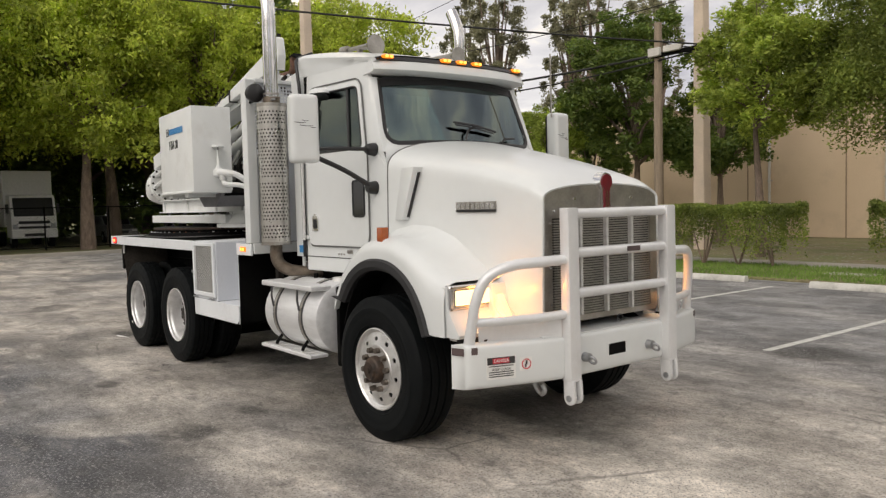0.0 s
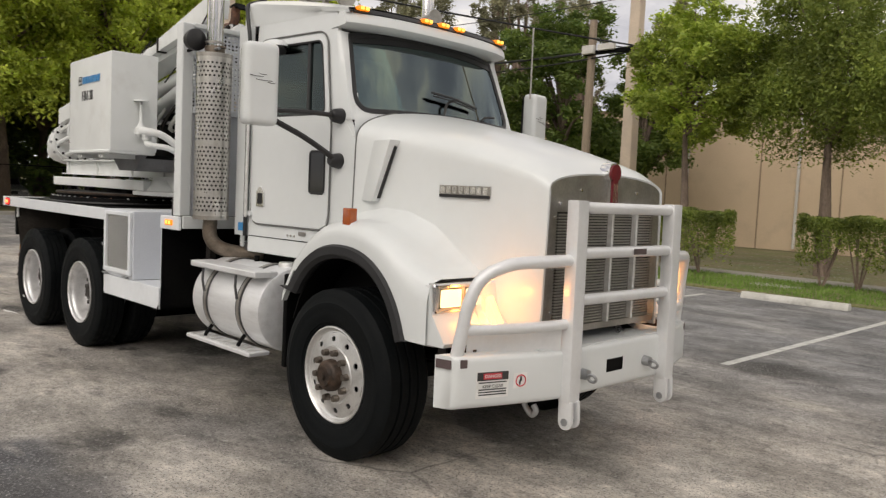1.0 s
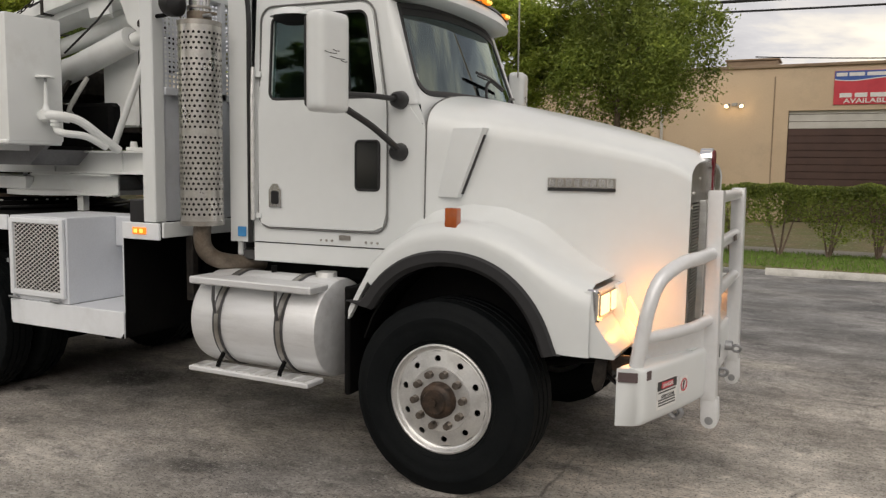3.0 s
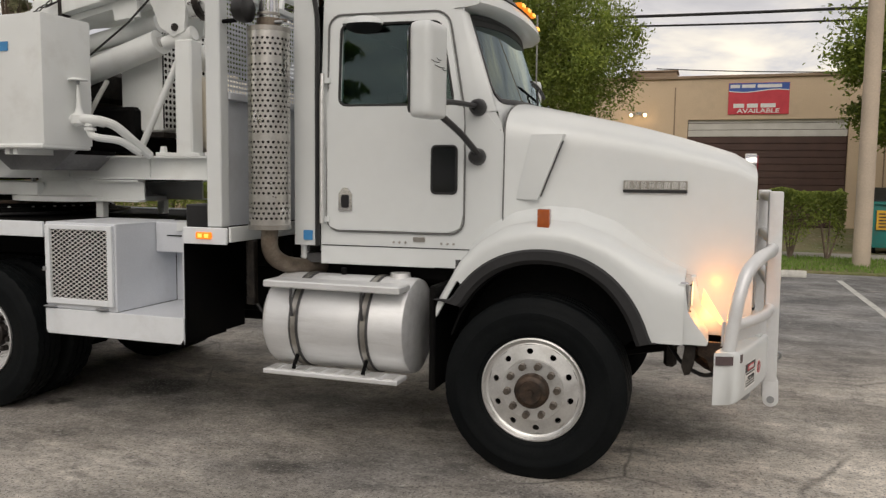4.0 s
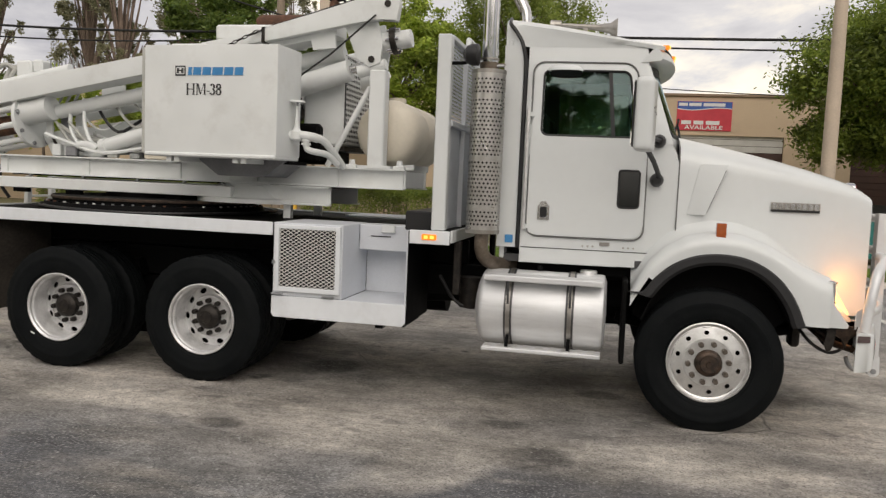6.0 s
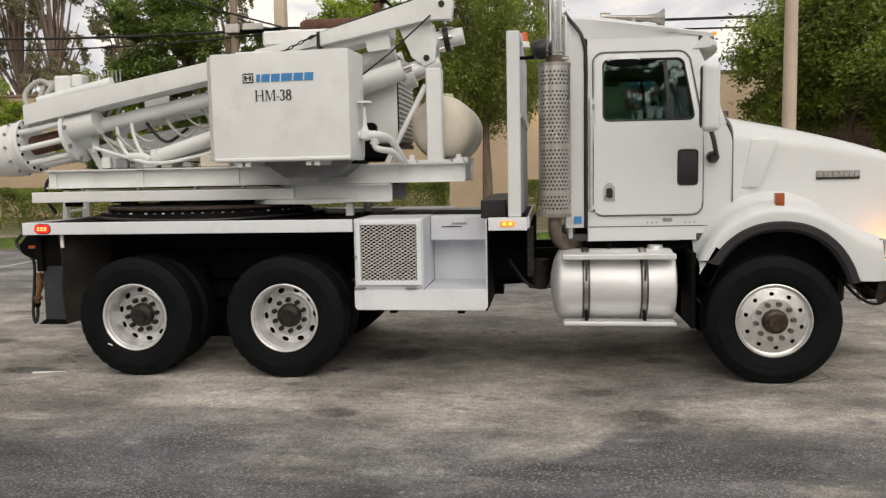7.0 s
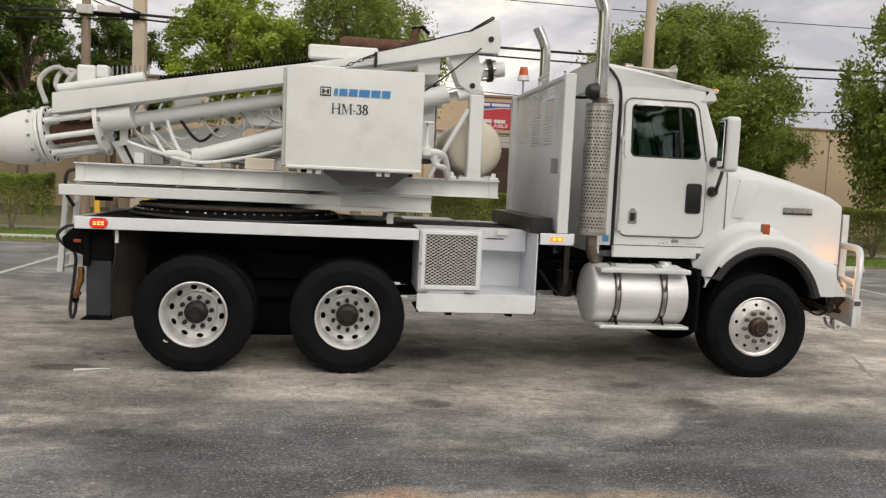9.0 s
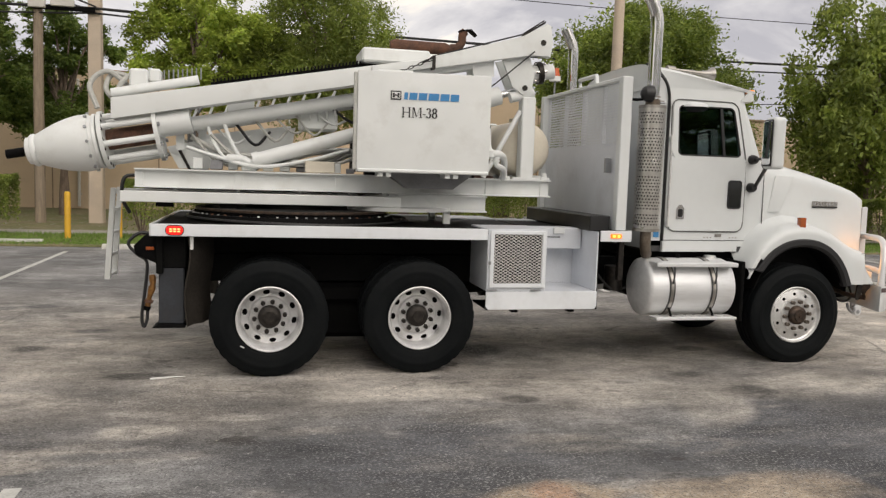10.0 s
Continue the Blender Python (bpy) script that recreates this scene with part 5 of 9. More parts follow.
both(lambda s: T("front_post", front_post(s), WHITE, CAB, angle=60))
both(lambda s: T("corner_plate", grid([[windscreen_at(s * u, v, 0.004) for u in (glass_half(max(v, 0.0)), 0.95, 1.0)] for v in (-0.06, 0.0, 0.02, 0.05, 0.09, 0.15, 0.23)]), WHITE, CAB))
rows = []
for k in range(25):
    u = -1 + k / 12
    p = Vector(windscreen_at(u, 0.02))
    e = abs(u) ** 6
    rows.append([tuple(p + Vector((-0.01, 0, 0.01))), (p.x + 0.012, p.y * 1.01, p.z - 0.02), (p.x + 0.02 + 0.02 * e, p.y * (1 + 0.02 * e), p.z - 0.07), (-0.285, u * 0.835, 2.02), (-0.285, u * 0.835, 1.6)])
T("cowl", grid(rows), WHITE, CAB, "white cowl under the screen", angle=60)
both(lambda s: T("cowl_side", slab_on_side([(-0.56, 1.5), (-0.286, 1.5), (-0.286, 2.04), (-0.30, 2.10), (-0.355, 2.20), (-0.40, 2.25), (-0.56, 2.27)], s, -0.012, 0.008), WHITE, CAB))
both(lambda s: T("cowl_seam", tube(on_side([(-0.50, 2.055), (-0.30, 2.055)], s, -0.0045), 0.0022, 5), SEAL, CAB))
# brow over the screen, and a dark sun visor
rows = []
for k in range(25):
    u = -1 + k / 12
    b = 0.11 * (1 - abs(u) ** 2.4)
    y = u * 0.80
    e = 0.03 * abs(u) ** 8
    rows.append([(-0.56 + b * 0.9, y * 0.98, roof_z(-0.46, y) - 0.01), (-0.50 + b - e, y, 2.945 - e), (-0.46 + b - e, y * 1.015, 2.915), (-0.435 + b - e, y * 1.025, 2.88), (-0.425 + b - e, y * 1.03, 2.838), (-0.44 + b - e, y * 1.02, 2.825), (-0.52 + b - e, y, 2.815), (-0.62 + b, y * 0.98, 2.81)])
T("roof_brow", grid(rows), WHITE, CAB, angle=60)
both(lambda s: T("brow_end", prism([(r[0], r[2]) for r in rows[0][1:]], s * 0.79, s * 0.822, "y"), WHITE, CAB))
# dark strip along the brow with five small lit markers
rows = []
for k in range(31):
    u = -0.95 + 1.9 * k / 30
    b = 0.11 * (1 - abs(u) ** 2.4)
    y = u * 0.80
    rows.append([(-0.505 + b, y, 2.950), (-0.475 + b, y * 1.01, 2.948), (-0.452 + b, y * 1.015, 2.918), (-0.46 + b, y * 1.01, 2.908)])
T("marker_strip", thicken(grid(rows), 0.006), BLACKPL, CAB, "black strip under the roof markers")
for y in (-0.70, -0.17, 0.0, 0.17, 0.70):
    b = 0.11 * (1 - abs(y / 0.8) ** 2.4)
    M = T("marker_light", box(-0.488 + b, -0.436 + b, y - 0.045, y + 0.045, 2.928, 2.958, 0.012, None, 3), AMBERLIT, CAB, "small lit amber roof marker lamp")
    for d in (-0.022, 0.022):
        T("lens_cap", box(-0.470 + b, -0.426 + b, y + d - 0.014, y + d + 0.014, 2.932, 2.954, 0.008, None, 2), MARKHOT, M)
T("wiper", tube([(-0.235, -0.06, 2.27), (-0.25, -0.02, 2.36), (-0.255, 0.08, 2.40)], 0.010, 6, 3), BLACKPL, CAB)
T("wiper", tube([(-0.235, 0.34, 2.265), (-0.25, 0.40, 2.30), (-0.27, 0.52, 2.31)], 0.009, 6, 3), BLACKPL, CAB)
T("wiper_blade", tube([(-0.262, -0.17, 2.425), (-0.252, 0.05, 2.405), (-0.262, 0.30, 2.36)], 0.010, 6, 3), BLACKPL, CAB)
T("wiper_blade", tube([(-0.262, -0.15, 2.405), (-0.252, 0.05, 2.385), (-0.262, 0.28, 2.345)], 0.006, 6, 3), BLACKPL, CAB)


# doors
def rounded(x0, x1, z0, z1, r, n=5):
    pts = []
    for cx, cz, a0 in ((x1 - r, z1 - r, 0), (x0 + r, z1 - r, 90), (x0 + r, z0 + r, 180), (x1 - r, z0 + r, 270)):
        for k in range(n + 1):
            a = radians(a0 + 90 * k / n)
            pts.append((cx + r * math.cos(a), cz + r * math.sin(a)))
    return pts


def door(s):
    lower = [(-1.45, 1.50), (-1.435, 1.43), (-1.38, 1.41), (-0.62, 1.41), (-0.55, 1.44), (-0.53, 1.52), (-0.53, 2.12), (-0.535, 2.19), (-1.45, 2.19)]
    d = T("door", slab_on_side(lower, s, 0.002, 0.014), WHITE, None, "white cab door with small lower window")
    slant = lambda pts: [(x - 0.115 * max(0.0, min(1.0, (x + 1.3) / 0.5)) * max(0.0, z - 2.15) / 0.6, z) for x, z in pts]
    outline = slant(rounded(-1.455, -0.525, 1.40, 2.80, 0.09) [:6] + [(-0.95, 2.80)] + rounded(-1.455, -0.525, 1.40, 2.80, 0.09)[6:] + [(-0.525, 1.9), (-0.525, 2.2)])
    T("door_seam", ring_on_side(outline, s, 0.010, 0.0065), SEAL, d, "grey rubber door seal")
    frame_out = slant(rounded(-1.44, -0.54, 2.17, 2.785, 0.08))
    win = slant(rounded(-1.37, -0.585, 2.215, 2.735, 0.05))
    bm = bmesh.new()
    a = [bm.verts.new(p) for p in on_side(frame_out, s, 0.012)]
    b = [bm.verts.new(p) for p in on_side(win, s, 0.014)]
    for i in range(len(a)):
        bm.faces.new((a[i], a[(i + 1) % len(a)], b[(i + 1) % len(a)], b[i]))
    T("window_frame", thicken(bm, 0.012), WHITE, d)
    bm = bmesh.new()
    bm.faces.new([bm.verts.new(p) for p in on_side(win, s, -0.006)])
    g = T("window_pane", thicken(bm, 0.004), SIDEGLASS, d, "dark tinted pane", False)
    g.visible_shadow = False
    T("window_divider", slab_on_side([(-0.815, 2.215), (-0.785, 2.215), (-0.835, 2.735), (-0.865, 2.735)], s, -0.008, 0.014), BLACKPL, d)
    T("window_gasket", ring_on_side(win, s, 0.008, 0.010), BLACKPL, d, "black window gasket")
    T("peep_window", slab_on_side(rounded(-0.735, -0.575, 1.66, 1.955, 0.025), s, 0.0175, 0.004), PEEP, d, "small dark lower window")
    T("peep_back", slab_on_side(rounded(-0.73, -0.58, 1.665, 1.95, 0.025), s, 0.0162, 0.0008), BLACKPL, d)
    T("peep_gasket", ring_on_side(rounded(-0.735, -0.575, 1.66, 1.955, 0.025), s, 0.02, 0.008), BLACKPL, d)
    T("handle", slab_on_side([(-1.365, 1.535), (-1.27, 1.535), (-1.27, 1.645), (-1.30, 1.685), (-1.335, 1.685), (-1.365, 1.645)], s, 0.0165, 0.012), CHROME, d, "chrome paddle handle")
    T("handle_recess", slab_on_side(rounded(-1.345, -1.29, 1.555, 1.64, 0.015), s, 0.029, 0.003), BLACKPL, d)
    dome = [(0.0, 0.052), (0.06, 0.05), (0.10, 0.038), (0.128, 0.016), (0.132, 0.0)]
    shell = lathe(dome, 24, Matrix.Translation((-1.20, s * (side_y(-1.2, 2.72) + 0.06), 2.722)) @ Matrix.Diagonal((1.05, 0.62, 1, 1)) @ Euler((radians(90), 0, 0)).to_matrix().to_4x4())
    k = T("down_mirror", shell, WHITE, d, "white look-down mirror shell", angle=60)
    T("down_mirror_face", lathe([(0.0, 0.0), (0.118, 0.0), (0.122, -0.012), (0.0, -0.016)], 24, Matrix.Translation((-1.19, s * (side_y(-1.2, 2.72) + 0.062), 2.716)) @ Matrix.Diagonal((1.02, 0.60, 1, 1)) @ Euler((radians(90 + s * 14), 0, 0)).to_matrix().to_4x4()), BLACKPL, k)
    for x, z in ((-1.46, 2.36), (-1.46, 1.46)):
        T("hinge", slab_on_side(rounded(x - 0.035, x + 0.03, z, z + 0.035, 0.008), s, 0.016, 0.014), WHITE, d)
    return d


both(door)
both(lambda s: T("grab_rail", tube(on_side([(-1.475, 1.45), (-1.475, 2.25), (-1.475, 2.42)], s, 0.045), 0.014, 8), ALU, CAB, "aluminium grab rail"))
# sill below the door with its seam, plate and rivets
both(lambda s: T("sill_panel", slab_on_side([(-1.49, 1.185), (-0.30, 1.185), (-0.30, 1.30), (-1.49, 1.30)], s, 0.002, 0.006), WHITE, CAB))
both(lambda s: T("sill_seam", slab_on_side([(-1.49, 1.302), (-0.30, 1.302), (-0.30, 1.308), (-1.49, 1.308)], s, 0.001, 0.006), FLARE, CAB))
both(lambda s: T("sill_plate", slab_on_side(rounded(-0.86, -0.78, 1.345, 1.375, 0.006), s, 0.004, 0.004), DULLSTEEL, CAB))
for k in range(6):
    T("rivet", slab_on_side(rounded(-1.0 + 0.04 * (k % 3) + (0.32 if k > 2 else 0), -0.985 + 0.04 * (k % 3) + (0.32 if k > 2 else 0), 1.33, 1.345, 0.007, n=2), -1, 0.002, 0.005), DULLSTEEL, CAB)
T("blue_sticker", slab_on_side(rounded(-1.62, -1.555, 1.335, 1.40, 0.005), -1, 0.012, 0.003), DECALBLUE, CAB, "small blue sticker")


# ---- hood ----
def hood_half(x):
    u = (x + 0.28) / 1.48
    return 0.835 - 0.225 * u ** 0.85


def hood_top(x):
    u = (x + 0.28) / 1.48
    return 2.275 - 0.29 * u - 0.09 * u ** 3 - 0.03 * max(0, u - 0.93) / 0.07


def hood_row(x):
    w, zt = hood_half(x), hood_top(x)
    drop = 0.27 - 0.15 * (x + 0.28) / 1.48
    pts = []
    for k in range(49):
        t = -1 + 2 * k / 48
        q = abs(t)
        if q > 0.62:
            f = (q - 0.62) / 0.38
            zb = 1.0 - 0.11 * min(1.0, max(0.0, (x - 0.55) / 0.2))
            pts.append((x, math.copysign(w + 0.02 * f, t), zt - drop - (zt - drop - zb) * f))
        else:
            f = q / 0.62
            y = w * math.sin(f * math.pi / 2) ** 0.92
            z = zt - drop * (1 - max(0.0, math.cos(f * math.pi / 2)) ** 0.70)
            pts.append((x, math.copysign(y, t) if q else 0.0, z))
    return pts


xs = [-0.275, -0.2, -0.05, 0.15, 0.35, 0.55, 0.75, 0.95, 1.08, 1.15, 1.185, 1.2]
HOOD = T("hood", thicken(grid([hood_row(x) for x in xs]), 0.02), WHITE, None, "smooth sloped white hood", angle=50)
T("hood_seam", tube([(-0.277, p[1] * 1.004, p[2] + 0.002) for p in hood_row(-0.27)], 0.005, 6), SEAL, HOOD, "dark rubber joint")


def hood_side_y(x):
    return hood_half(x) + 0.006


def on_hood(outline, s, off, t):
    bm = bmesh.new()
    a = [bm.verts.new((x, s * (hood_side_y(x) + off), z)) for x, z in outline]
    b = [bm.verts.new((x, s * (hood_side_y(x) + off + t), z)) for x, z in outline]
    n = len(a)
    bm.faces.new(a)
    bm.faces.new(b[::-1])
    for i in range(n):
        bm.faces.new((a[i], a[(i + 1) % n], b[(i + 1) % n], b[i]))
    return bm


def scoop(s):
    """The wedge-shaped air intake: flush at the rear, proud at the front edge."""
    bm = bmesh.new()
    y0 = lambda x: s * hood_side_y(x)
    quads = [(-0.20, 1.63, 0.0), (-0.06, 1.63, 0.05), (0.09, 2.03, 0.07), (-0.115, 2.03, 0.0)]
    base = [bm.verts.new((x, y0(x) - s * 0.01, z)) for x, z, d in quads]
    top = [bm.verts.new((x, y0(x) + s * (d + 0.008), z)) for x, z, d in quads]
    bm.faces.new(top)
    bm.faces.new((base[0], base[1], top[1], top[0]))
    bm.faces.new((base[2], base[3], top[3], top[2]))
    bm.faces.new((base[3], base[0], top[0], top[3]))
    bm.faces.new((base[1], base[2], top[2], top[1]))
    bmesh.ops.recalc_face_normals(bm, faces=bm.faces)
    bmesh.ops.bevel(bm, geom=[e for e in bm.edges if not e.is_boundary], offset=0.008, segments=2, affect="EDGES", profile=0.7)
    return bm


both(lambda s: T("air_scoop", scoop(s), WHITE, HOOD))
both(lambda s: T("scoop_mouth", on_hood([(-0.062, 1.65), (-0.0455, 1.65), (0.0815, 1.99), (0.065, 1.99)], s, 0.004, 0.022), BLACKPL, HOOD, "black intake slit"))
both(lambda s: T("badge", on_hood([(0.44, 1.70), (0.81, 1.70), (0.81, 1.755), (0.44, 1.755)], s, 0.004, 0.008), DULLSTEEL, HOOD, "metal name badge"))
both(lambda s: T("badge_bar", on_hood([(0.44, 1.682), (0.81, 1.682), (0.81, 1.70), (0.44, 1.70)], s, 0.004, 0.009), BLACKPL, HOOD))
for k in range(8):
    T("badge_letter_bar", on_hood([(0.452 + 0.045 * k, 1.706), (0.485 + 0.045 * k, 1.706), (0.485 + 0.045 * k, 1.749), (0.452 + 0.045 * k, 1.749)], -1, 0.011, 0.006), CHROME, HOOD)

# grille: surround, upper plate, core, fins, uprights
def nose_outline(z0, inset):
    rim = [(p[1] * (1 - inset / 0.6), p[2] - inset) for p in hood_row(1.19) if p[2] > z0 + 0.02]
    return [(rim[0][0], z0), *rim, (rim[-1][0], z0)]


GR = T("grille", prism(nose_outline(0.92, 0.012), 1.16, 1.178, "x"), GRILLEDARK, None, "bright metal radiator grille")
T("upper_plate", prism(nose_outline(1.63, 0.016), 1.178, 1.194, "x"), DULLSTEEL, GR, "brushed upper grille plate")
for y, z in ((-0.5, 1.68), (-0.3, 1.76), (0.3, 1.76), (0.5, 1.68), (-0.54, 1.6), (-0.54, 1.3), (-0.54, 1.05)):
    T("plate_rivet", cyl((1.193, y, z), (1.2, y, z), 0.009, seg=8), CHROME, GR)
for y in (-0.60, 0.52):
    T("side_strip", box(1.178, 1.195, y, y + 0.08, 0.94, 1.63), DULLSTEEL, GR)
for k in range(38):
    z = 0.965 + 0.0174 * k
    T("fin", box(1.178, 1.200, -0.51, 0.51, z, z + 0.0095, 0, None), GRILLEFIN, GR)
for y in (-0.27, 0.0, 0.27):
    T("upright_bar", box(1.195, 1.235, y - 0.011, y + 0.011, 0.96, 1.64, 0.004), ALU, GR)
T("lower_plate", box(1.18, 1.212, -0.565, 0.565, 0.92, 0.96), DULLSTEEL, GR)
# dark red nose ornament in a bright bezel
def keyhole(r, zc, w, z0):
    return [(-w, z0), (w, z0)] + [(r * math.sin(a), zc - r * math.cos(a)) for a in [radians(28 + (332 - 28) * k / 14) for k in range(15)]]


T("ornament_bezel", prism(keyhole(0.066, 1.875, 0.042, 1.66), 1.15, 1.222, "x", 0.008), CHROME, GR, "chrome ornament bezel")
T("ornament", prism(keyhole(0.054, 1.875, 0.032, 1.67), 1.222, 1.232, "x"), RED, GR, "dark red enamel emblem shape")
for y in (-0.017, 0.0, 0.017):
    T("emblem_bar", box(1.231, 1.2345, y - 0.003, y + 0.003, 1.68, 1.81), CHROME, GR)
T("emblem_ring", lathe([(0.040, 0.0), (0.036, 0.0), (0.036, 0.003), (0.040, 0.003)], 24, pose(1.2315, 0, 1.875, 0, 0, 90)), CHROME, GR)


# ---- fenders ----
def fender_top(x):
    pts = [(-0.60, 1.04), (-0.55, 1.13), (-0.47, 1.27), (-0.36, 1.38), (-0.2, 1.475), (0.0, 1.515), (0.2, 1.50), (0.4, 1.43), (0.58, 1.325), (0.72, 1.255), (0.82, 1.225), (0.88, 1.205), (0.89, 1.20)]
    for (a, za), (b, zb) in zip(pts, pts[1:]):
        if x <= b:
            t = (x - a) / (b - a)
            return za + (zb - za) * t
    return pts[-1][1]


def arch_z(x):
    """The lower edge: the wheel arch, then the level skirt below the lamp."""
    if x > 0.66:
        return 0.86
    q = (x - 0.04) / 0.66
    return 0.53 + (0.82 * math.sqrt(max(0.0, 1 - abs(q) ** 2.3)) if abs(q) < 1 else 0) * 1.0 if abs(q) < 1 else 0.9


def fender(s):
    rows = []
    for i in range(45):
        x = -0.60 + 1.425 * i / 44
        zt = fender_top(x)
        lip = min(arch_z(x), zt - 0.045)
        if x < -0.45:
            lip = max(lip, zt - 0.12)
        out = 1.165 - (0.02 * ((x - 0.7) / 0.3) ** 2 if x > 0.7 else 0)
        inn = hood_half(min(max(x, -0.27), 1.19)) - 0.03 if x < 0.9 else 0.62
        lift = 0.13 * max(0.0, min(1.0, (0.85 - x) / 0.4))
        row = [(x, s * (inn + 0.20 * k / 6), zt + lift * (1 - k / 6) ** 2.4) for k in range(7)] + [(x, s * (out - 0.10), zt), (x, s * (out - 0.045), zt - 0.018), (x, s * (out - 0.012), zt - 0.05 if zt - 0.05 > lip else lip + 0.01)]
        for k in range(1, 5):
            row.append((x, s * out, (zt - 0.05) + (lip - zt + 0.05) * k / 4))
        row.append((x, s * (out - 0.04), lip + 0.004))
        rows.append(row)
    return grid(rows)


FENDERS = {}
for s in (-1, 1):
    FENDERS[s] = T("fender", fender(s), WHITE, None, "rounded white front fender", angle=55)


def flare(s):
    bm = bmesh.new()
    rows = []
    for i in range(41):
        a = radians(178 - 176 * i / 40)
        # egg-shaped arch
        x = 0.04 + 0.645 * math.copysign(abs(math.cos(a)) ** 0.92, math.cos(a))
        z = 0.53 + 0.815 * abs(math.sin(a)) ** 0.88
        z = max(z, 0.86 if x > 0 else 1.03)
        nx, nz = math.cos(a), math.sin(a)
        rows.append([(x + nx * o, s * y, z + nz * o) for o, y in ((-0.075, 1.10), (-0.075, 1.165), (-0.05, 1.19), (0.0, 1.192), (0.012, 1.172), (0.0, 1.12))])
    return grid(rows)


for s in (-1, 1):
    T("fender_flare", flare(s), FLARE, FENDERS[s], "dark rubber flare")
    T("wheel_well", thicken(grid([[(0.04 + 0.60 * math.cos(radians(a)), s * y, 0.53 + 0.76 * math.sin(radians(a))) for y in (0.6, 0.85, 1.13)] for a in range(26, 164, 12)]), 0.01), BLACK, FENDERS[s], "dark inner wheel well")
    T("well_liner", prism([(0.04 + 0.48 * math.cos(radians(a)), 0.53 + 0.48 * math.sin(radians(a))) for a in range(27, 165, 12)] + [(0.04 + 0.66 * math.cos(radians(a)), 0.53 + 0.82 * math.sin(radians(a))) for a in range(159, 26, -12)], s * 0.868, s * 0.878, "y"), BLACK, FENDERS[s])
    lamp = T("side_marker", box(-0.002, 0.070, s * 1.105 - 0.03, s * 1.105 + 0.03, 1.445, 1.585, 0.01, None, 2), AMBERLENS, FENDERS[s], "orange side marker lens")
    T("marker_base", box(-0.004, 0.072, s * 1.103 - 0.03, s * 1.103 + 0.03, 1.425, 1.450), BLACKPL, lamp)
    # lamp pod: sloped front face, chrome bezel, twin lit lenses, glowing wedge inboard
    T("pod_front", prism([(0.84, 1.195), (0.88, 1.195), (0.91, 1.04), (1.065, 0.885), (1.06, 0.862), (0.84, 0.862)], s * 0.60, s * 0.80, "y", 0.003), WHITE, FENDERS[s])
    T("pod_front", prism([(0.79, 1.195), (0.828, 1.195), (0.845, 1.04), (0.96, 0.885), (0.95, 0.862), (0.79, 0.862)], s * 0.80, s * 1.147, "y", 0.003), WHITE, FENDERS[s])
    HL = T("headlight", box(0.785, 0.858, s * 0.915 - 0.222, s * 0.915 + 0.222, 1.032, 1.205, 0.026, None, 3), CHROME, FENDERS[s], "chrome twin headlamp, lit warm")
    T("bezel_recess", box(0.850, 0.8595, s * 0.915 - 0.196, s * 0.915 + 0.196, 1.052, 1.186, 0.006), DULLSTEEL, HL)
    for y in (0.815, 1.015):
        T("lamp_bowl", box(0.852, 0.862, s * y - 0.089, s * y + 0.089, 1.060, 1.178, 0.006), HUBDARK, HL, "dark lamp surround")
        T("lens", box(0.856, 0.868, s * y - 0.080, s * y + 0.080, 1.069, 1.169, 0.012, None, 2), HEADLIT, HL, "lit warm lens")
    for y, z in ((0.705, 1.19), (0.705, 1.045), (1.125, 1.19), (1.125, 1.045)):
        T("bezel_screw", cyl((0.857, s * y, z), (0.863, s * y, z), 0.006, seg=6), HUBDARK, HL)
    # emissive wedge stands for the bright patch of lamplight on the inner flank
    TL = T("turn_lamp", prism([(0.905, 0.955), (1.045, 0.905), (1.05, 0.925), (0.925, 1.125)], s * 0.73, s * 0.785), FLANKGLOW, FENDERS[s], "glowing wedge for the lamplight on the pod's inner flank")
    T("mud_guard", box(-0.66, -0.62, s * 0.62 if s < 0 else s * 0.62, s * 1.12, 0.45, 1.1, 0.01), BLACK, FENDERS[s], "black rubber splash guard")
    # two added point lights: upper for the hood's amber glow, lower for the bumper's back
    for power, x, y, z in ((1.15, 1.035, 0.80, 1.15), (0.75, 0.965, 0.85, 0.985)):
        lt = bpy.data.lights.new("nose_glow_light", "POINT")
        lt.energy, lt.color, lt.shadow_soft_size = power, (1.0, 0.34, 0.05), 0.03
        new("nose_glow_light", lt).location = (x, s * y, z)


# ---- bumper and bull bar ----
def bumper_x(y):
    a = abs(y)
    return 1.305 - (0.19 * ((a - 0.55) / 0.66) ** 1.15 if a > 0.55 else 0)


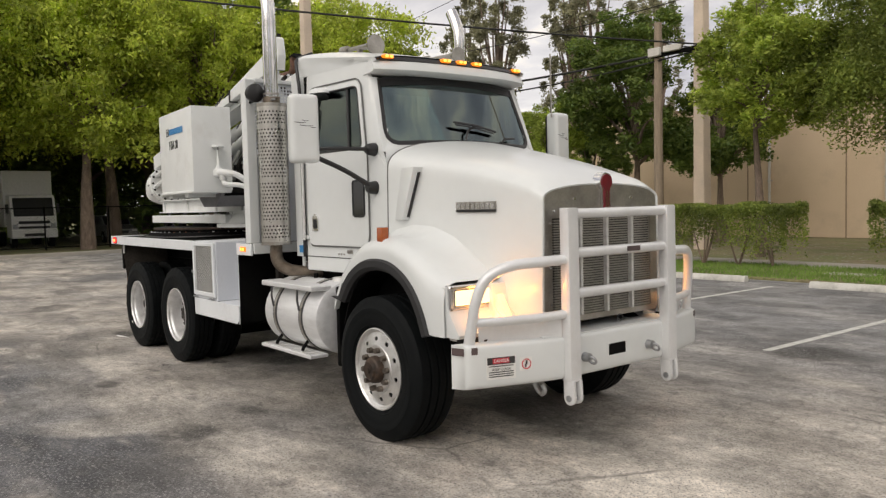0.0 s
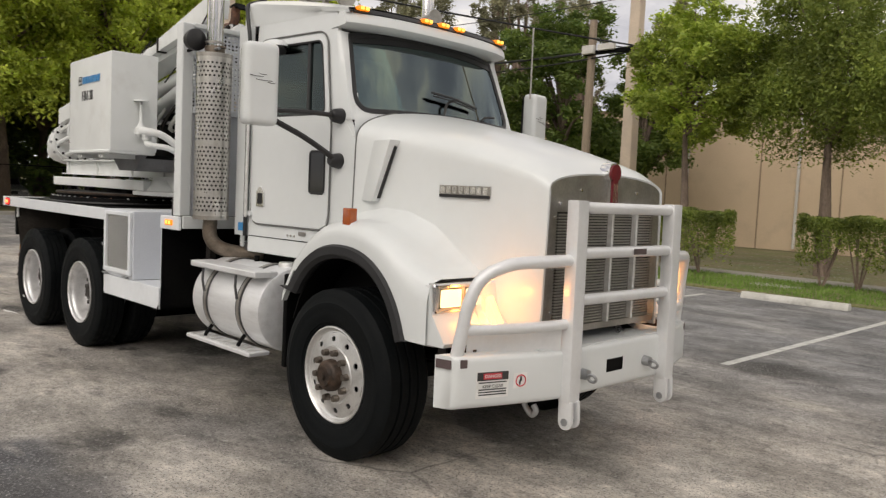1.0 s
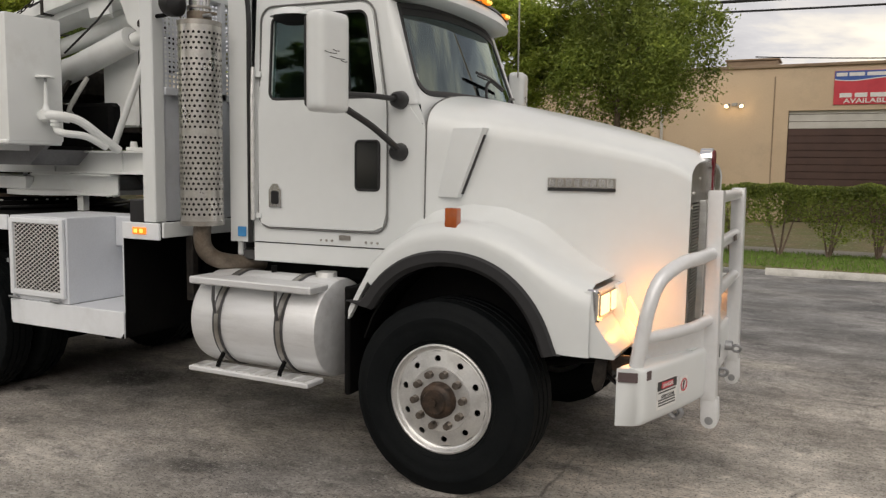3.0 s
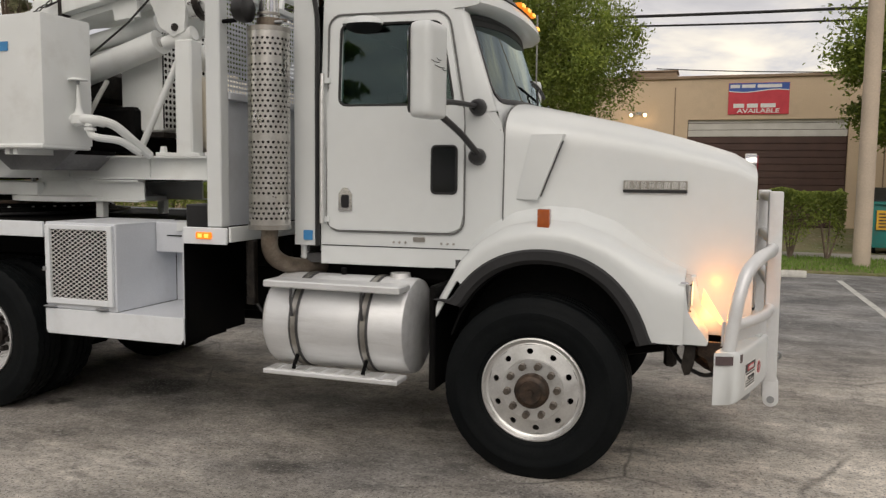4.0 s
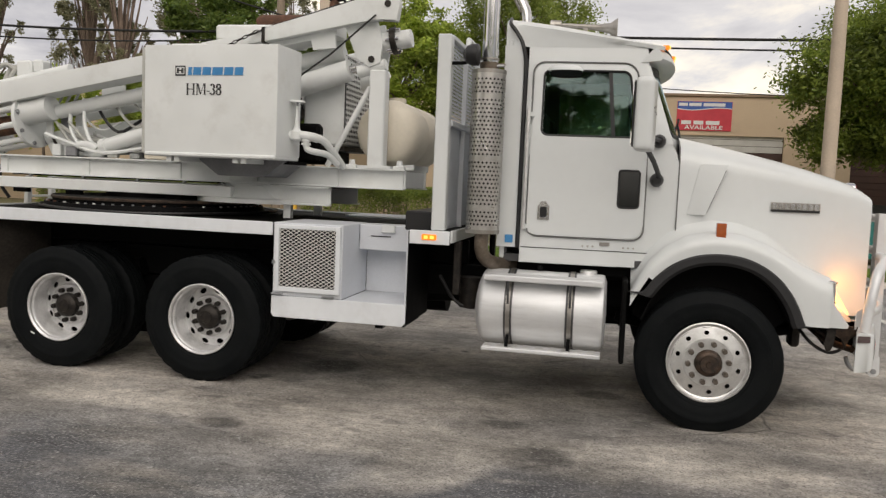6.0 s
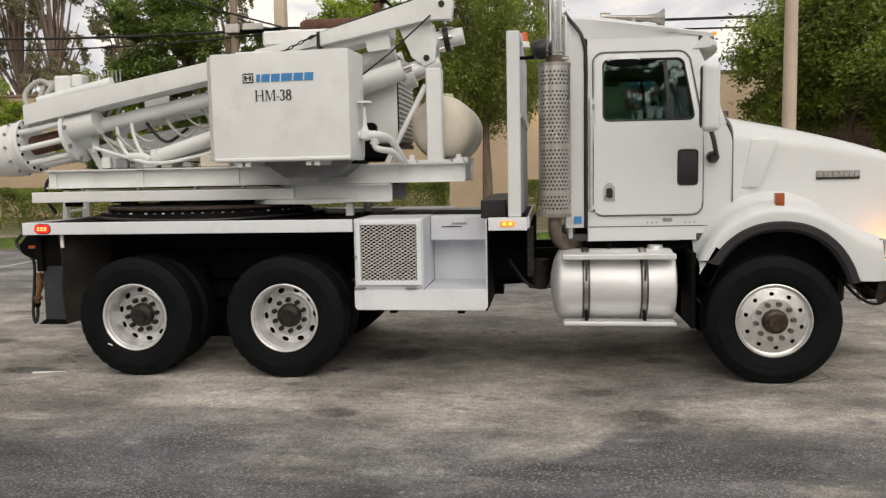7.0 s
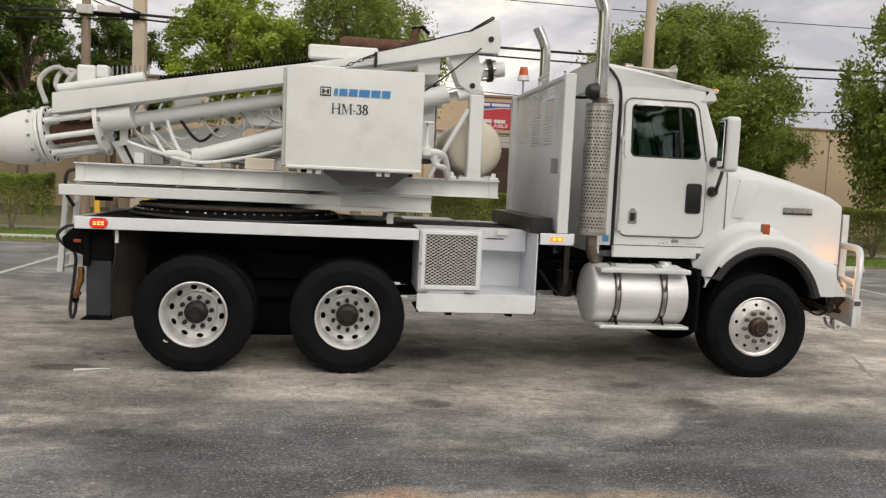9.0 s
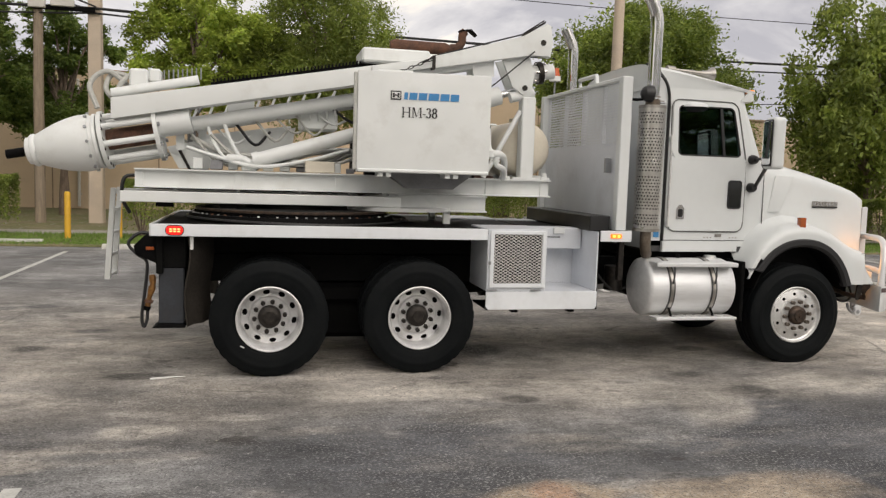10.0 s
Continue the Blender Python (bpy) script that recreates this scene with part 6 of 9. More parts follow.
def bumper_skin(z0, z1):
    """Hollow steel beam: swept front, flat rear, slightly flared end plates."""
    half = [0.09, 0.3, 0.5, 0.55, 0.65, 0.75, 0.85, 0.95, 1.05, 1.15, 1.19, 1.205, 1.21]
    rows = []
    for y in [-q for q in half[::-1]] + half:
        x, a_y = bumper_x(y) - (0.02 * ((abs(y) - 1.19) / 0.02) ** 2 if abs(y) > 1.19 else 0), abs(y)
        d = 0.105 if a_y > 1.2 else 0.122
        yr = y * (1.025 if a_y > 1.2 else 1.0)
        rows.append([(x - d, yr, z1), (x - 0.03, y, z1), (x - 0.012, y, z1 - 0.005), (x - 0.003, y, z1 - 0.016), (x, y, z1 - 0.03), (x, y, 0.745), (x, y, 0.665), (x, y, z0 + 0.035), (x - 0.006, y, z0 + 0.016), (x - 0.02, y, z0 + 0.004), (x - 0.035, y, z0), (x - d, yr, z0)])
    bm = grid(rows, True)
    gone = [f for f in bm.faces if abs(f.calc_center_median().y) < 0.05 and 0.67 < f.calc_center_median().z < 0.74 and f.calc_center_median().x > 1.28]
    bmesh.ops.delete(bm, geom=gone, context="FACES")
    bm.verts.ensure_lookup_table()
    n = len(rows[0])
    bm.faces.new([bm.verts[k] for k in range(n)])
    bm.faces.new([bm.verts[len(bm.verts) - 1 - k] for k in range(n)])
    bmesh.ops.recalc_face_normals(bm, faces=bm.faces)
    return bm


BUMP = T("bumper", bumper_skin(0.563, 0.848), WHITE, None, "heavy white steel bumper with square flared ends", angle=40)
T("tow_pocket", box(1.19, 1.298, -0.1, 0.1, 0.655, 0.755), BLACK, BUMP, "dark square tow opening")
T("tow_hook", tube([(1.10, -0.62, 0.56), (1.12, -0.62, 0.50), (1.17, -0.62, 0.46), (1.20, -0.62, 0.49), (1.18, -0.62, 0.52)], 0.017, 8, 4), GALV, BUMP, "small bare tow hook")
both(lambda s: T("frame_horn", prism([(0.7, 0.98), (0.95, 0.95), (1.2, 0.82), (1.2, 0.62), (0.98, 0.60), (0.86, 0.74), (0.7, 0.78)], s * 0.43 - 0.05, s * 0.43 + 0.05), BLACK, BUMP))
both(lambda s: T("bumper_bracket", tube([(0.80, s * 0.50, 0.80), (0.92, s * 0.75, 0.70), (1.05, s * 0.95, 0.68)], 0.028, 8, 3), HUBRUST, BUMP, "rusty bumper bracket"))
both(lambda s: T("valance_bracket", prism([(0.84, 0.86), (0.90, 0.86), (0.89, 0.74), (0.87, 0.68), (0.84, 0.67), (0.82, 0.72)], s * 1.06 - 0.01, s * 1.06 + 0.01, "y", 0.004), HUBDARK, BUMP, "dark hanging bracket"))
both(lambda s: T("valance_bracket", prism([(0.90, 0.86), (1.06, 0.86), (1.05, 0.80), (1.00, 0.76), (0.98, 0.68), (0.96, 0.76), (0.91, 0.78)], s * 1.0 - 0.012, s * 1.0 + 0.012, "y", 0.004), HUBRUST, BUMP, "rusty brown bracket"))
both(lambda s: T("air_hose", tube([(0.72, s * 0.62, 0.78), (0.82, s * 0.70, 0.66), (0.95, s * 0.72, 0.60), (1.04, s * 0.74, 0.66), (1.02, s * 0.72, 0.78)], 0.013, 7, 5), BLACKPL, BUMP))
both(lambda s: T("spring_shackle", box(0.70, 0.78, s * 0.43 - 0.07, s * 0.43 + 0.07, 0.58, 0.82, 0.02), HUBDARK, BUMP))
def bumper_top():
    edge = [-0.68, -0.5, -0.3, 0.0, 0.3, 0.5, 0.68]
    return thicken(grid([[(0.97, y, 0.862), (bumper_x(y) - 0.10, y, 0.862), (bumper_x(y) - 0.02, y, 0.856)] for y in edge]), 0.008)


T("catwalk", bumper_top(), WHITE, BUMP, "white plate between bumper and hood")
BAR = T("bull_bar", prism([(1.285, 0.55), (1.365, 0.55), (1.355, 1.70), (1.275, 1.70), (1.280, 0.9)], -0.535, -0.435, "y", 0.012), BARPAINT, None, "white tubular bull bar")
T("post", prism([(1.290, 0.55), (1.370, 0.55), (1.36, 1.70), (1.275, 1.70), (1.285, 0.9)], 0.505, 0.605, "y", 0.012), BARPAINT, BAR)
POST_Y = {-1: -0.485, 1: 0.555}
for s in (-1, 1):
    py = POST_Y[s]
    for e in (-0.032, 0.032):
        T("foot", prism([(1.285, 0.56), (1.375, 0.56)] + [(1.335 + 0.046 * math.cos(radians(a)), 0.44 + 0.046 * math.sin(radians(a))) for a in range(10, -200, -20)], py + e - 0.012, py + e + 0.012, "y", 0.004), BARPAINT, BAR)
    T("foot_eye", cyl((1.335, py - 0.05, 0.44), (1.335, py + 0.05, 0.44), 0.022), GALV, BAR)
    T("wing_tube", tube([(1.31, py, 1.36), (1.28, s * 0.74, 1.355), (1.22, s * 0.93, 1.34), (1.145, s * 1.065, 1.265), (1.105, s * 1.12, 1.13), (1.085, s * 1.135, 1.0), (1.065, s * 1.155, 0.845)], 0.036, 12, 5), BARPAINT, BAR)
    T("lower_wing_tube", tube([(1.31, py, 1.0), (1.27, s * 0.74, 0.995), (1.19, s * 0.95, 0.99), (1.09, s * 1.12, 0.985)], 0.03, 12, 4), BARPAINT, BAR)
    plate = T("kick_plate", thicken(grid([[(1.30 - 0.26 * k / 6 - 0.008, py + s * (0.06 + 0.50 * k / 6), z) for z in (0.846, 0.98)] for k in range(7)]), 0.006), BARPAINT, BAR, "white plate under the lower tube")
    at = lambda o, d: (1.292 - 0.52 * (o - 0.06) - d, py + s * o)
    for z in (0.895, 0.93):
        T("slot", prism([at(0.22, 0.008), at(0.38, 0.008), at(0.38, 0.013), at(0.22, 0.013)], z, z + 0.012, "z"), BLACK, plate, "dark slot")
    T("tow_pin", cyl((1.30, s * 0.34, 0.69), (1.35, s * 0.34, 0.69), 0.034, 0.03, seg=14), GALV, BUMP, "bare steel pin")
    T("tow_shackle", lathe([(0.026 + 0.009 * math.cos(a), 0.009 * math.sin(a)) for a in [k * math.pi / 4 for k in range(9)]], 20, pose(1.375, s * 0.34, 0.675, 30, 20, 20)), GALV, BUMP)
for z in (1.66, 1.40, 1.13):
    T("cross_tube", tube([(1.315, -0.46, z), (1.315, 0.52, z)], 0.034, 14), BARPAINT, BAR)
T("bar_sticker", box(1.353, 1.356, 0.06, 0.2, 1.385, 1.42), STICKER, BAR, "small dark sticker")
T("latch_ring", lathe([(0.021 + 0.005 * math.cos(a), 0.005 * math.sin(a)) for a in [k * math.pi / 4 for k in range(9)]], 12, pose(1.25, 0.1, 0.908, 0, 0, 70)), BLACKPL, BUMP)


def on_bumper(y0, y1, z0, z1, off):
    rows = [[(bumper_x(y0 + (y1 - y0) * k / 4) + off, y0 + (y1 - y0) * k / 4, z) for z in (z0, z1)] for k in range(5)]
    return thicken(grid(rows), 0.0015)


T("danger_label", on_bumper(-1.09, -0.895, 0.62, 0.765, 0.002), DECALWHITE, BUMP, "white warning label")
T("danger_band", on_bumper(-1.085, -0.90, 0.716, 0.762, 0.004), DECALBLACK, BUMP, "black band of the warning label")
T("danger_oval", on_bumper(-1.05, -0.94, 0.723, 0.755, 0.006), SIGNRED, BUMP)


def bumper_text(body, size, y, z, material):
    x = bumper_x(y)
    slope = math.atan2(bumper_x(y + 0.05) - bumper_x(y - 0.05), 0.1)
    m = Matrix.Translation((x + 0.008, y, z)) @ Euler((radians(90), 0, radians(90) - slope)).to_matrix().to_4x4()
    T("lettering", text_mesh(body, size, m, 0.0008), material, BUMP, "printed warning words")


bumper_text("DANGER", 0.026, -0.995, 0.739, DECALWHITE)
bumper_text("KEEP CLEAR", 0.024, -0.995, 0.684, DECALBLACK)
for z in (0.702, 0.664, 0.650, 0.636):
    T("print_bar", on_bumper(-1.075, -0.91, z, z + 0.006, 0.004), DECALBLACK, BUMP)
T("round_label", on_bumper(-0.865, -0.78, 0.66, 0.745, 0.002), DECALWHITE, BUMP)
_s = math.atan2(bumper_x(-0.772) - bumper_x(-0.872), 0.1)
T("red_ring", lathe([(0.034, 0.0), (0.028, 0.0), (0.028, 0.002), (0.034, 0.002), (0.034, 0.0)], 28, Matrix.Translation((bumper_x(-0.822) + 0.006, -0.822, 0.702)) @ Euler((0, 0, radians(90) - _s)).to_matrix().to_4x4()), SIGNRED, BUMP, "red ring of the round label")
T("bolt_mark", on_bumper(-0.827, -0.815, 0.70, 0.725, 0.005), DECALBLACK, BUMP)
T("bolt_mark", on_bumper(-0.832, -0.822, 0.68, 0.703, 0.005), DECALBLACK, BUMP)
def end_face(s):
    return prism([(0.998, -1.2405), (1.088, -1.2170), (1.088, -1.2195), (0.998, -1.2430)], 0.782, 0.830, "z") if s < 0 else prism([(0.998, 1.2405), (1.088, 1.2170), (1.088, 1.2195), (0.998, 1.2430)], 0.782, 0.830, "z")


both(lambda s: T("end_sticker", end_face(s), STICKER, BUMP, "dark red sticker"))
both(lambda s: T("end_sticker", on_bumper(s * 1.185 if s < 0 else 1.145, -1.145 if s < 0 else 1.185, 0.79, 0.835, 0.002), STICKER, BUMP, "dark red sticker"))


# ---- mirrors ----
def mirror(s):
    cx, cy = -0.57, s * 1.405
    turn = Matrix.Translation((cx, cy, 0)) @ Matrix.Rotation(radians(10 * s), 4, "Z") @ Matrix.Translation((-cx, -cy, 0))
    m = T("mirror", box(cx - 0.075, cx + 0.060, cy - 0.112, cy + 0.112, 2.085, 2.612, 0.060, turn, 5), WHITE, None, "tall white mirror housing", angle=60)
    T("mirror_glass", box(cx - 0.090, cx - 0.083, cy - 0.088, cy + 0.088, 2.13, 2.57, 0.01, turn), MIRRORGL, m, "mirror glass")
    T("mirror_rim", box(cx - 0.087, cx - 0.070, cy - 0.100, cy + 0.100, 2.115, 2.585, 0.012, turn), BLACKPL, m)
    T("upper_arm", tube([(-0.57, s * 1.34, 2.19), (-0.50, s * 1.1, 2.20), (-0.43, s * 0.87, 2.195)], 0.016, 8, 4), BLACKPL, m)
    T("lower_arm", tube([(-0.58, s * 1.34, 2.15), (-0.49, s * 1.1, 2.03), (-0.42, s * 0.88, 1.89)], 0.020, 8, 4), BLACKPL, m)
    for z in (2.195, 1.89):
        T("arm_mount", lathe([(0.0, -0.05), (0.03, -0.05), (0.045, -0.03), (0.055, 0.03), (0.05, 0.05)], 16, pose(-0.445, s * 0.875, z, 0, 0, 0 if s < 0 else 180)), BLACKPL, m, "black rubber arm boot")
    for k, (a, b, c) in enumerate(((-0.09, 0.0, 2.395), (-0.05, 0.06, 2.372), (-0.03, 0.02, 2.41), (0.03, 0.08, 2.36))):
        T("scuff", tube([turn @ Vector((cx + 0.0605, cy + q, z)) for q, z in ((a, c), ((a + b) / 2, c - 0.006), (b, c - 0.004))], 0.0022, 5), FLARE, m)


both(mirror)
T("antenna", tube([(-0.53, 1.27, 2.56), (-0.53, 1.265, 3.17)], 0.008, 6), DULLSTEEL, CAB, "thin whip antenna")
for y, r in ((-0.55, 0.088), (0.36, 0.075)):
    H = T("air_horn", tube([(-0.82, y, 3.12), (-0.835, y, 3.12), (-0.88, y, 3.125), (-0.98, y, 3.13), (-1.26, y, 3.15), (-1.29, y, 3.15)], 0.02, 18, 0, True, [r, r * 0.97, r * 0.5, 0.026, 0.017, 0.015]), DULLSTEEL, CAB, "dull metal roof horn")
    T("horn_driver", cyl((-1.37, y, 3.15), (-1.28, y, 3.15), 0.045, 0.04, 14), DULLSTEEL, H)
    T("horn_foot", box(-1.10, -1.06, y - 0.02, y + 0.02, 3.0, 3.135), DULLSTEEL, H)



# ---- exhausts ----
def exhaust(s):
    mx, my = -1.785, -1.075 if s < 0 else 1.16
    sh = perforated(26, 38, lambda u, v: (mx + 0.135 * math.cos(2 * math.pi * u), my + 0.135 * math.sin(2 * math.pi * u), 1.435 + 1.23 * v), 0.56, True, (0, 5, 17, 32, 37))
    E = T("exhaust", cyl((mx, my, 1.42), (mx, my, 2.69), 0.115, seg=28), HUBDARK, None, "upright exhaust with perforated steel heat shield")
    T("heat_shield", sh, SHIELD, E, "perforated stainless heat shield", angle=60)
    for z in (1.41, 2.665):
        T("shield_band", lathe([(0.12, z), (0.138, z), (0.138, z + 0.03), (0.12, z + 0.03)], 32, Matrix.Translation((mx, my, 0)) @ Matrix(((1, 0, 0, 0), (0, 0, 1, 0), (0, 1, 0, 0), (0, 0, 0, 1)))), DULLSTEEL, E)
    T("stack_pipe", tube([(mx, my, 2.69), (mx, my, 3.3), (mx, my, 3.52), (mx - 0.015, my, 3.62), (mx - 0.06, my, 3.72), (mx - 0.12, my, 3.83)], 0.064, 16, 4, False), CHROME, E, "polished curved stack")
    T("stack_clamp", cyl((mx, my, 2.70), (mx, my, 2.755), 0.076, seg=24), ELBOW, E)
    T("clamp_ring", cyl((mx, my, 2.775), (mx, my, 2.79), 0.074, seg=24), DULLSTEEL, E)
    T("clamp_bolt", cyl((mx + 0.06, my - 0.03, 2.727), (mx + 0.12, my - 0.03, 2.727), 0.012, seg=8), GALV, E)
    T("clamp_bracket", box(mx - 0.03, mx + 0.12, my - 0.015, my + 0.03, 2.735, 2.75), ELBOW, E)
    T("exhaust_elbow", tube([(mx, my, 1.43), (mx, my, 1.28), (mx + 0.04, my - 0.06 * s, 1.19), (mx + 0.12, my - 0.2 * s, 1.15), (mx + 0.24, my - 0.42 * s, 1.14)], 0.056, 14, 5), ELBOW, E, "tarnished rusty elbow pipe")


both(exhaust)


# ---- fuel tanks and steps ----
def fuel_tank(s):
    y, r = s * 0.93, 0.30
    yy = Matrix.Translation((-1.303, y, 0.812)) @ Matrix(((0, 1, 0, 0), (-1, 0, 0, 0), (0, 0, 1, 0), (0, 0, 0, 1)))
    k = T("fuel_tank", lathe([(0.0, -0.525), (0.10, -0.518), (0.20, -0.497), (0.27, -0.468), (0.298, -0.447), (0.306, -0.425), (0.306, 0.485), (0.298, 0.505), (0.25, 0.522), (0.0, 0.53)], 56, yy), TANKALU, None, "round brushed aluminium fuel tank")
    for x in (-1.53, -1.05):
        T("strap", lathe([(0.308, -0.032), (0.313, -0.032), (0.313, 0.032), (0.308, 0.032)], 48, Matrix.Translation((x, y, 0.812)) @ Matrix(((0, 1, 0, 0), (-1, 0, 0, 0), (0, 0, 1, 0), (0, 0, 0, 1)))), STRAP, k, "dark grey tank strap")
        T("strap_band", lathe([(0.312, -0.016), (0.316, -0.016), (0.316, 0.016), (0.312, 0.016)], 48, Matrix.Translation((x, y, 0.812)) @ Matrix(((0, 1, 0, 0), (-1, 0, 0, 0), (0, 0, 1, 0), (0, 0, 0, 1)))), DULLSTEEL, k, "bright band over the strap")
        T("step_bracket", tube([(x, y + s * 0.33, 1.055), (x, y + s * 0.335, 0.97), (x, y + s * 0.318, 0.88)], 0.010, 6), STRAP, k)
        T("step_hanger", tube([(x, y + s * 0.24, 0.62), (x, y + s * 0.29, 0.56), (x, y + s * 0.30, 0.535)], 0.014, 6), BLACK, k)
    T("upper_step", box(-1.73, -0.80, y + s * 0.14, y + s * 0.335, 1.055, 1.10, 0.008), TANKALU, k, "checkered aluminium upper step")
    T("lower_step", box(-1.72, -0.80, y + s * 0.19, y + s * 0.36, 0.505, 0.535, 0.006), TANKALU, k, "aluminium lower step plate")
    for q in range(9):
        T("step_tread", box(-1.70 + 0.1 * q, -1.64 + 0.1 * q, y + s * 0.21, y + s * 0.34, 0.535, 0.541), ALU, k)
    T("filler_cap", cyl((-0.93, y - s * 0.02, 1.105), (-0.93, y - s * 0.02, 1.145), 0.07, 0.064, 24), ALU, k, "round filler cap")
    T("sender", cyl((-1.32, y, 1.115), (-1.32, y, 1.16), 0.02, seg=10), BLACK, k)


both(fuel_tank)
both(lambda s: T("hanger_bracket", box(-2.03, -1.97, s * 0.95 - 0.03, s * 0.95 + 0.03, 0.88, 1.32, 0.006), HUBDARK))
both(lambda s: T("air_dryer", cyl((-1.93, s * 0.66, 0.74), (-1.93, s * 0.66, 1.0), 0.10, 0.10, 18), HUBDARK, None, "dark iron air dryer"))
both(lambda s: T("supply_line", tube([(-2.2, s * 0.7, 1.0), (-2.05, s * 0.75, 0.8), (-1.9, s * 0.72, 0.74), (-1.72, s * 0.7, 0.8)], 0.014, 7, 4), BLACKPL))


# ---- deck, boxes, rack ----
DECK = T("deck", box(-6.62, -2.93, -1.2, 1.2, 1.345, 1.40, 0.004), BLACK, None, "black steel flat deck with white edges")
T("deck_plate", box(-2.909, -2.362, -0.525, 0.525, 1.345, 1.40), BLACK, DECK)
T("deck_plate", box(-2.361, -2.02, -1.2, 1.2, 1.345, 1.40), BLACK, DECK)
both(lambda s: T("deck_edge", box(-6.63, -3.528, s * 1.215 - 0.012, s * 1.215 + 0.012, 1.305, 1.415, 0.004), LIFTWHITE, DECK, "white steel deck edge"))
both(lambda s: T("deck_edge", box(-2.348, -2.02, s * 1.215 - 0.012, s * 1.215 + 0.012, 1.305, 1.415, 0.004), LIFTWHITE, DECK, "white steel deck edge"))
T("deck_tail", box(-6.645, -6.62, -1.2, 1.2, 1.305, 1.415, 0.004), WHITE, DECK)
T("deck_front", box(-2.02, -2.0, -1.2, 1.2, 1.32, 1.42, 0.004), WHITE, DECK)
T("rubber_mat", box(-2.42, -2.2, -1.10, 0.9, 1.402, 1.56, 0.01), BLACKPL, DECK, "black rubber block before the rack")
def side_lamp(s):
    pill = rounded(-6.497, -6.353, 1.322, 1.398, 0.037, n=7)
    lamp = T("tail_light", prism(pill, s * 1.228, s * 1.243, "y", 0.003), REDLIT, DECK, "lit red oval side lamp")
    T("lamp_bezel", prism(rounded(-6.505, -6.345, 1.314, 1.406, 0.045, n=7), s * 1.2275, s * 1.233), BLACKPL, lamp)
    for k in range(3):
        for z in (1.344, 1.364):
            T("lamp_bulb", box(-6.468 + 0.034 * k, -6.444 + 0.034 * k, s * 1.2462 - 0.003, s * 1.2462 + 0.003, z, z + 0.013, 0.002), REDHOT, lamp)


both(side_lamp)
T("amber_light", box(-2.245, -2.125, -1.24, -1.222, 1.34, 1.385, 0.006), AMBERLIT, DECK, "lit amber side lamp")
for k in range(2):
    T("lamp_line", box(-2.225 + 0.05 * k, -2.195 + 0.05 * k, -1.2425, -1.2395, 1.350, 1.375, 0.001), MARKHOT, DECK)


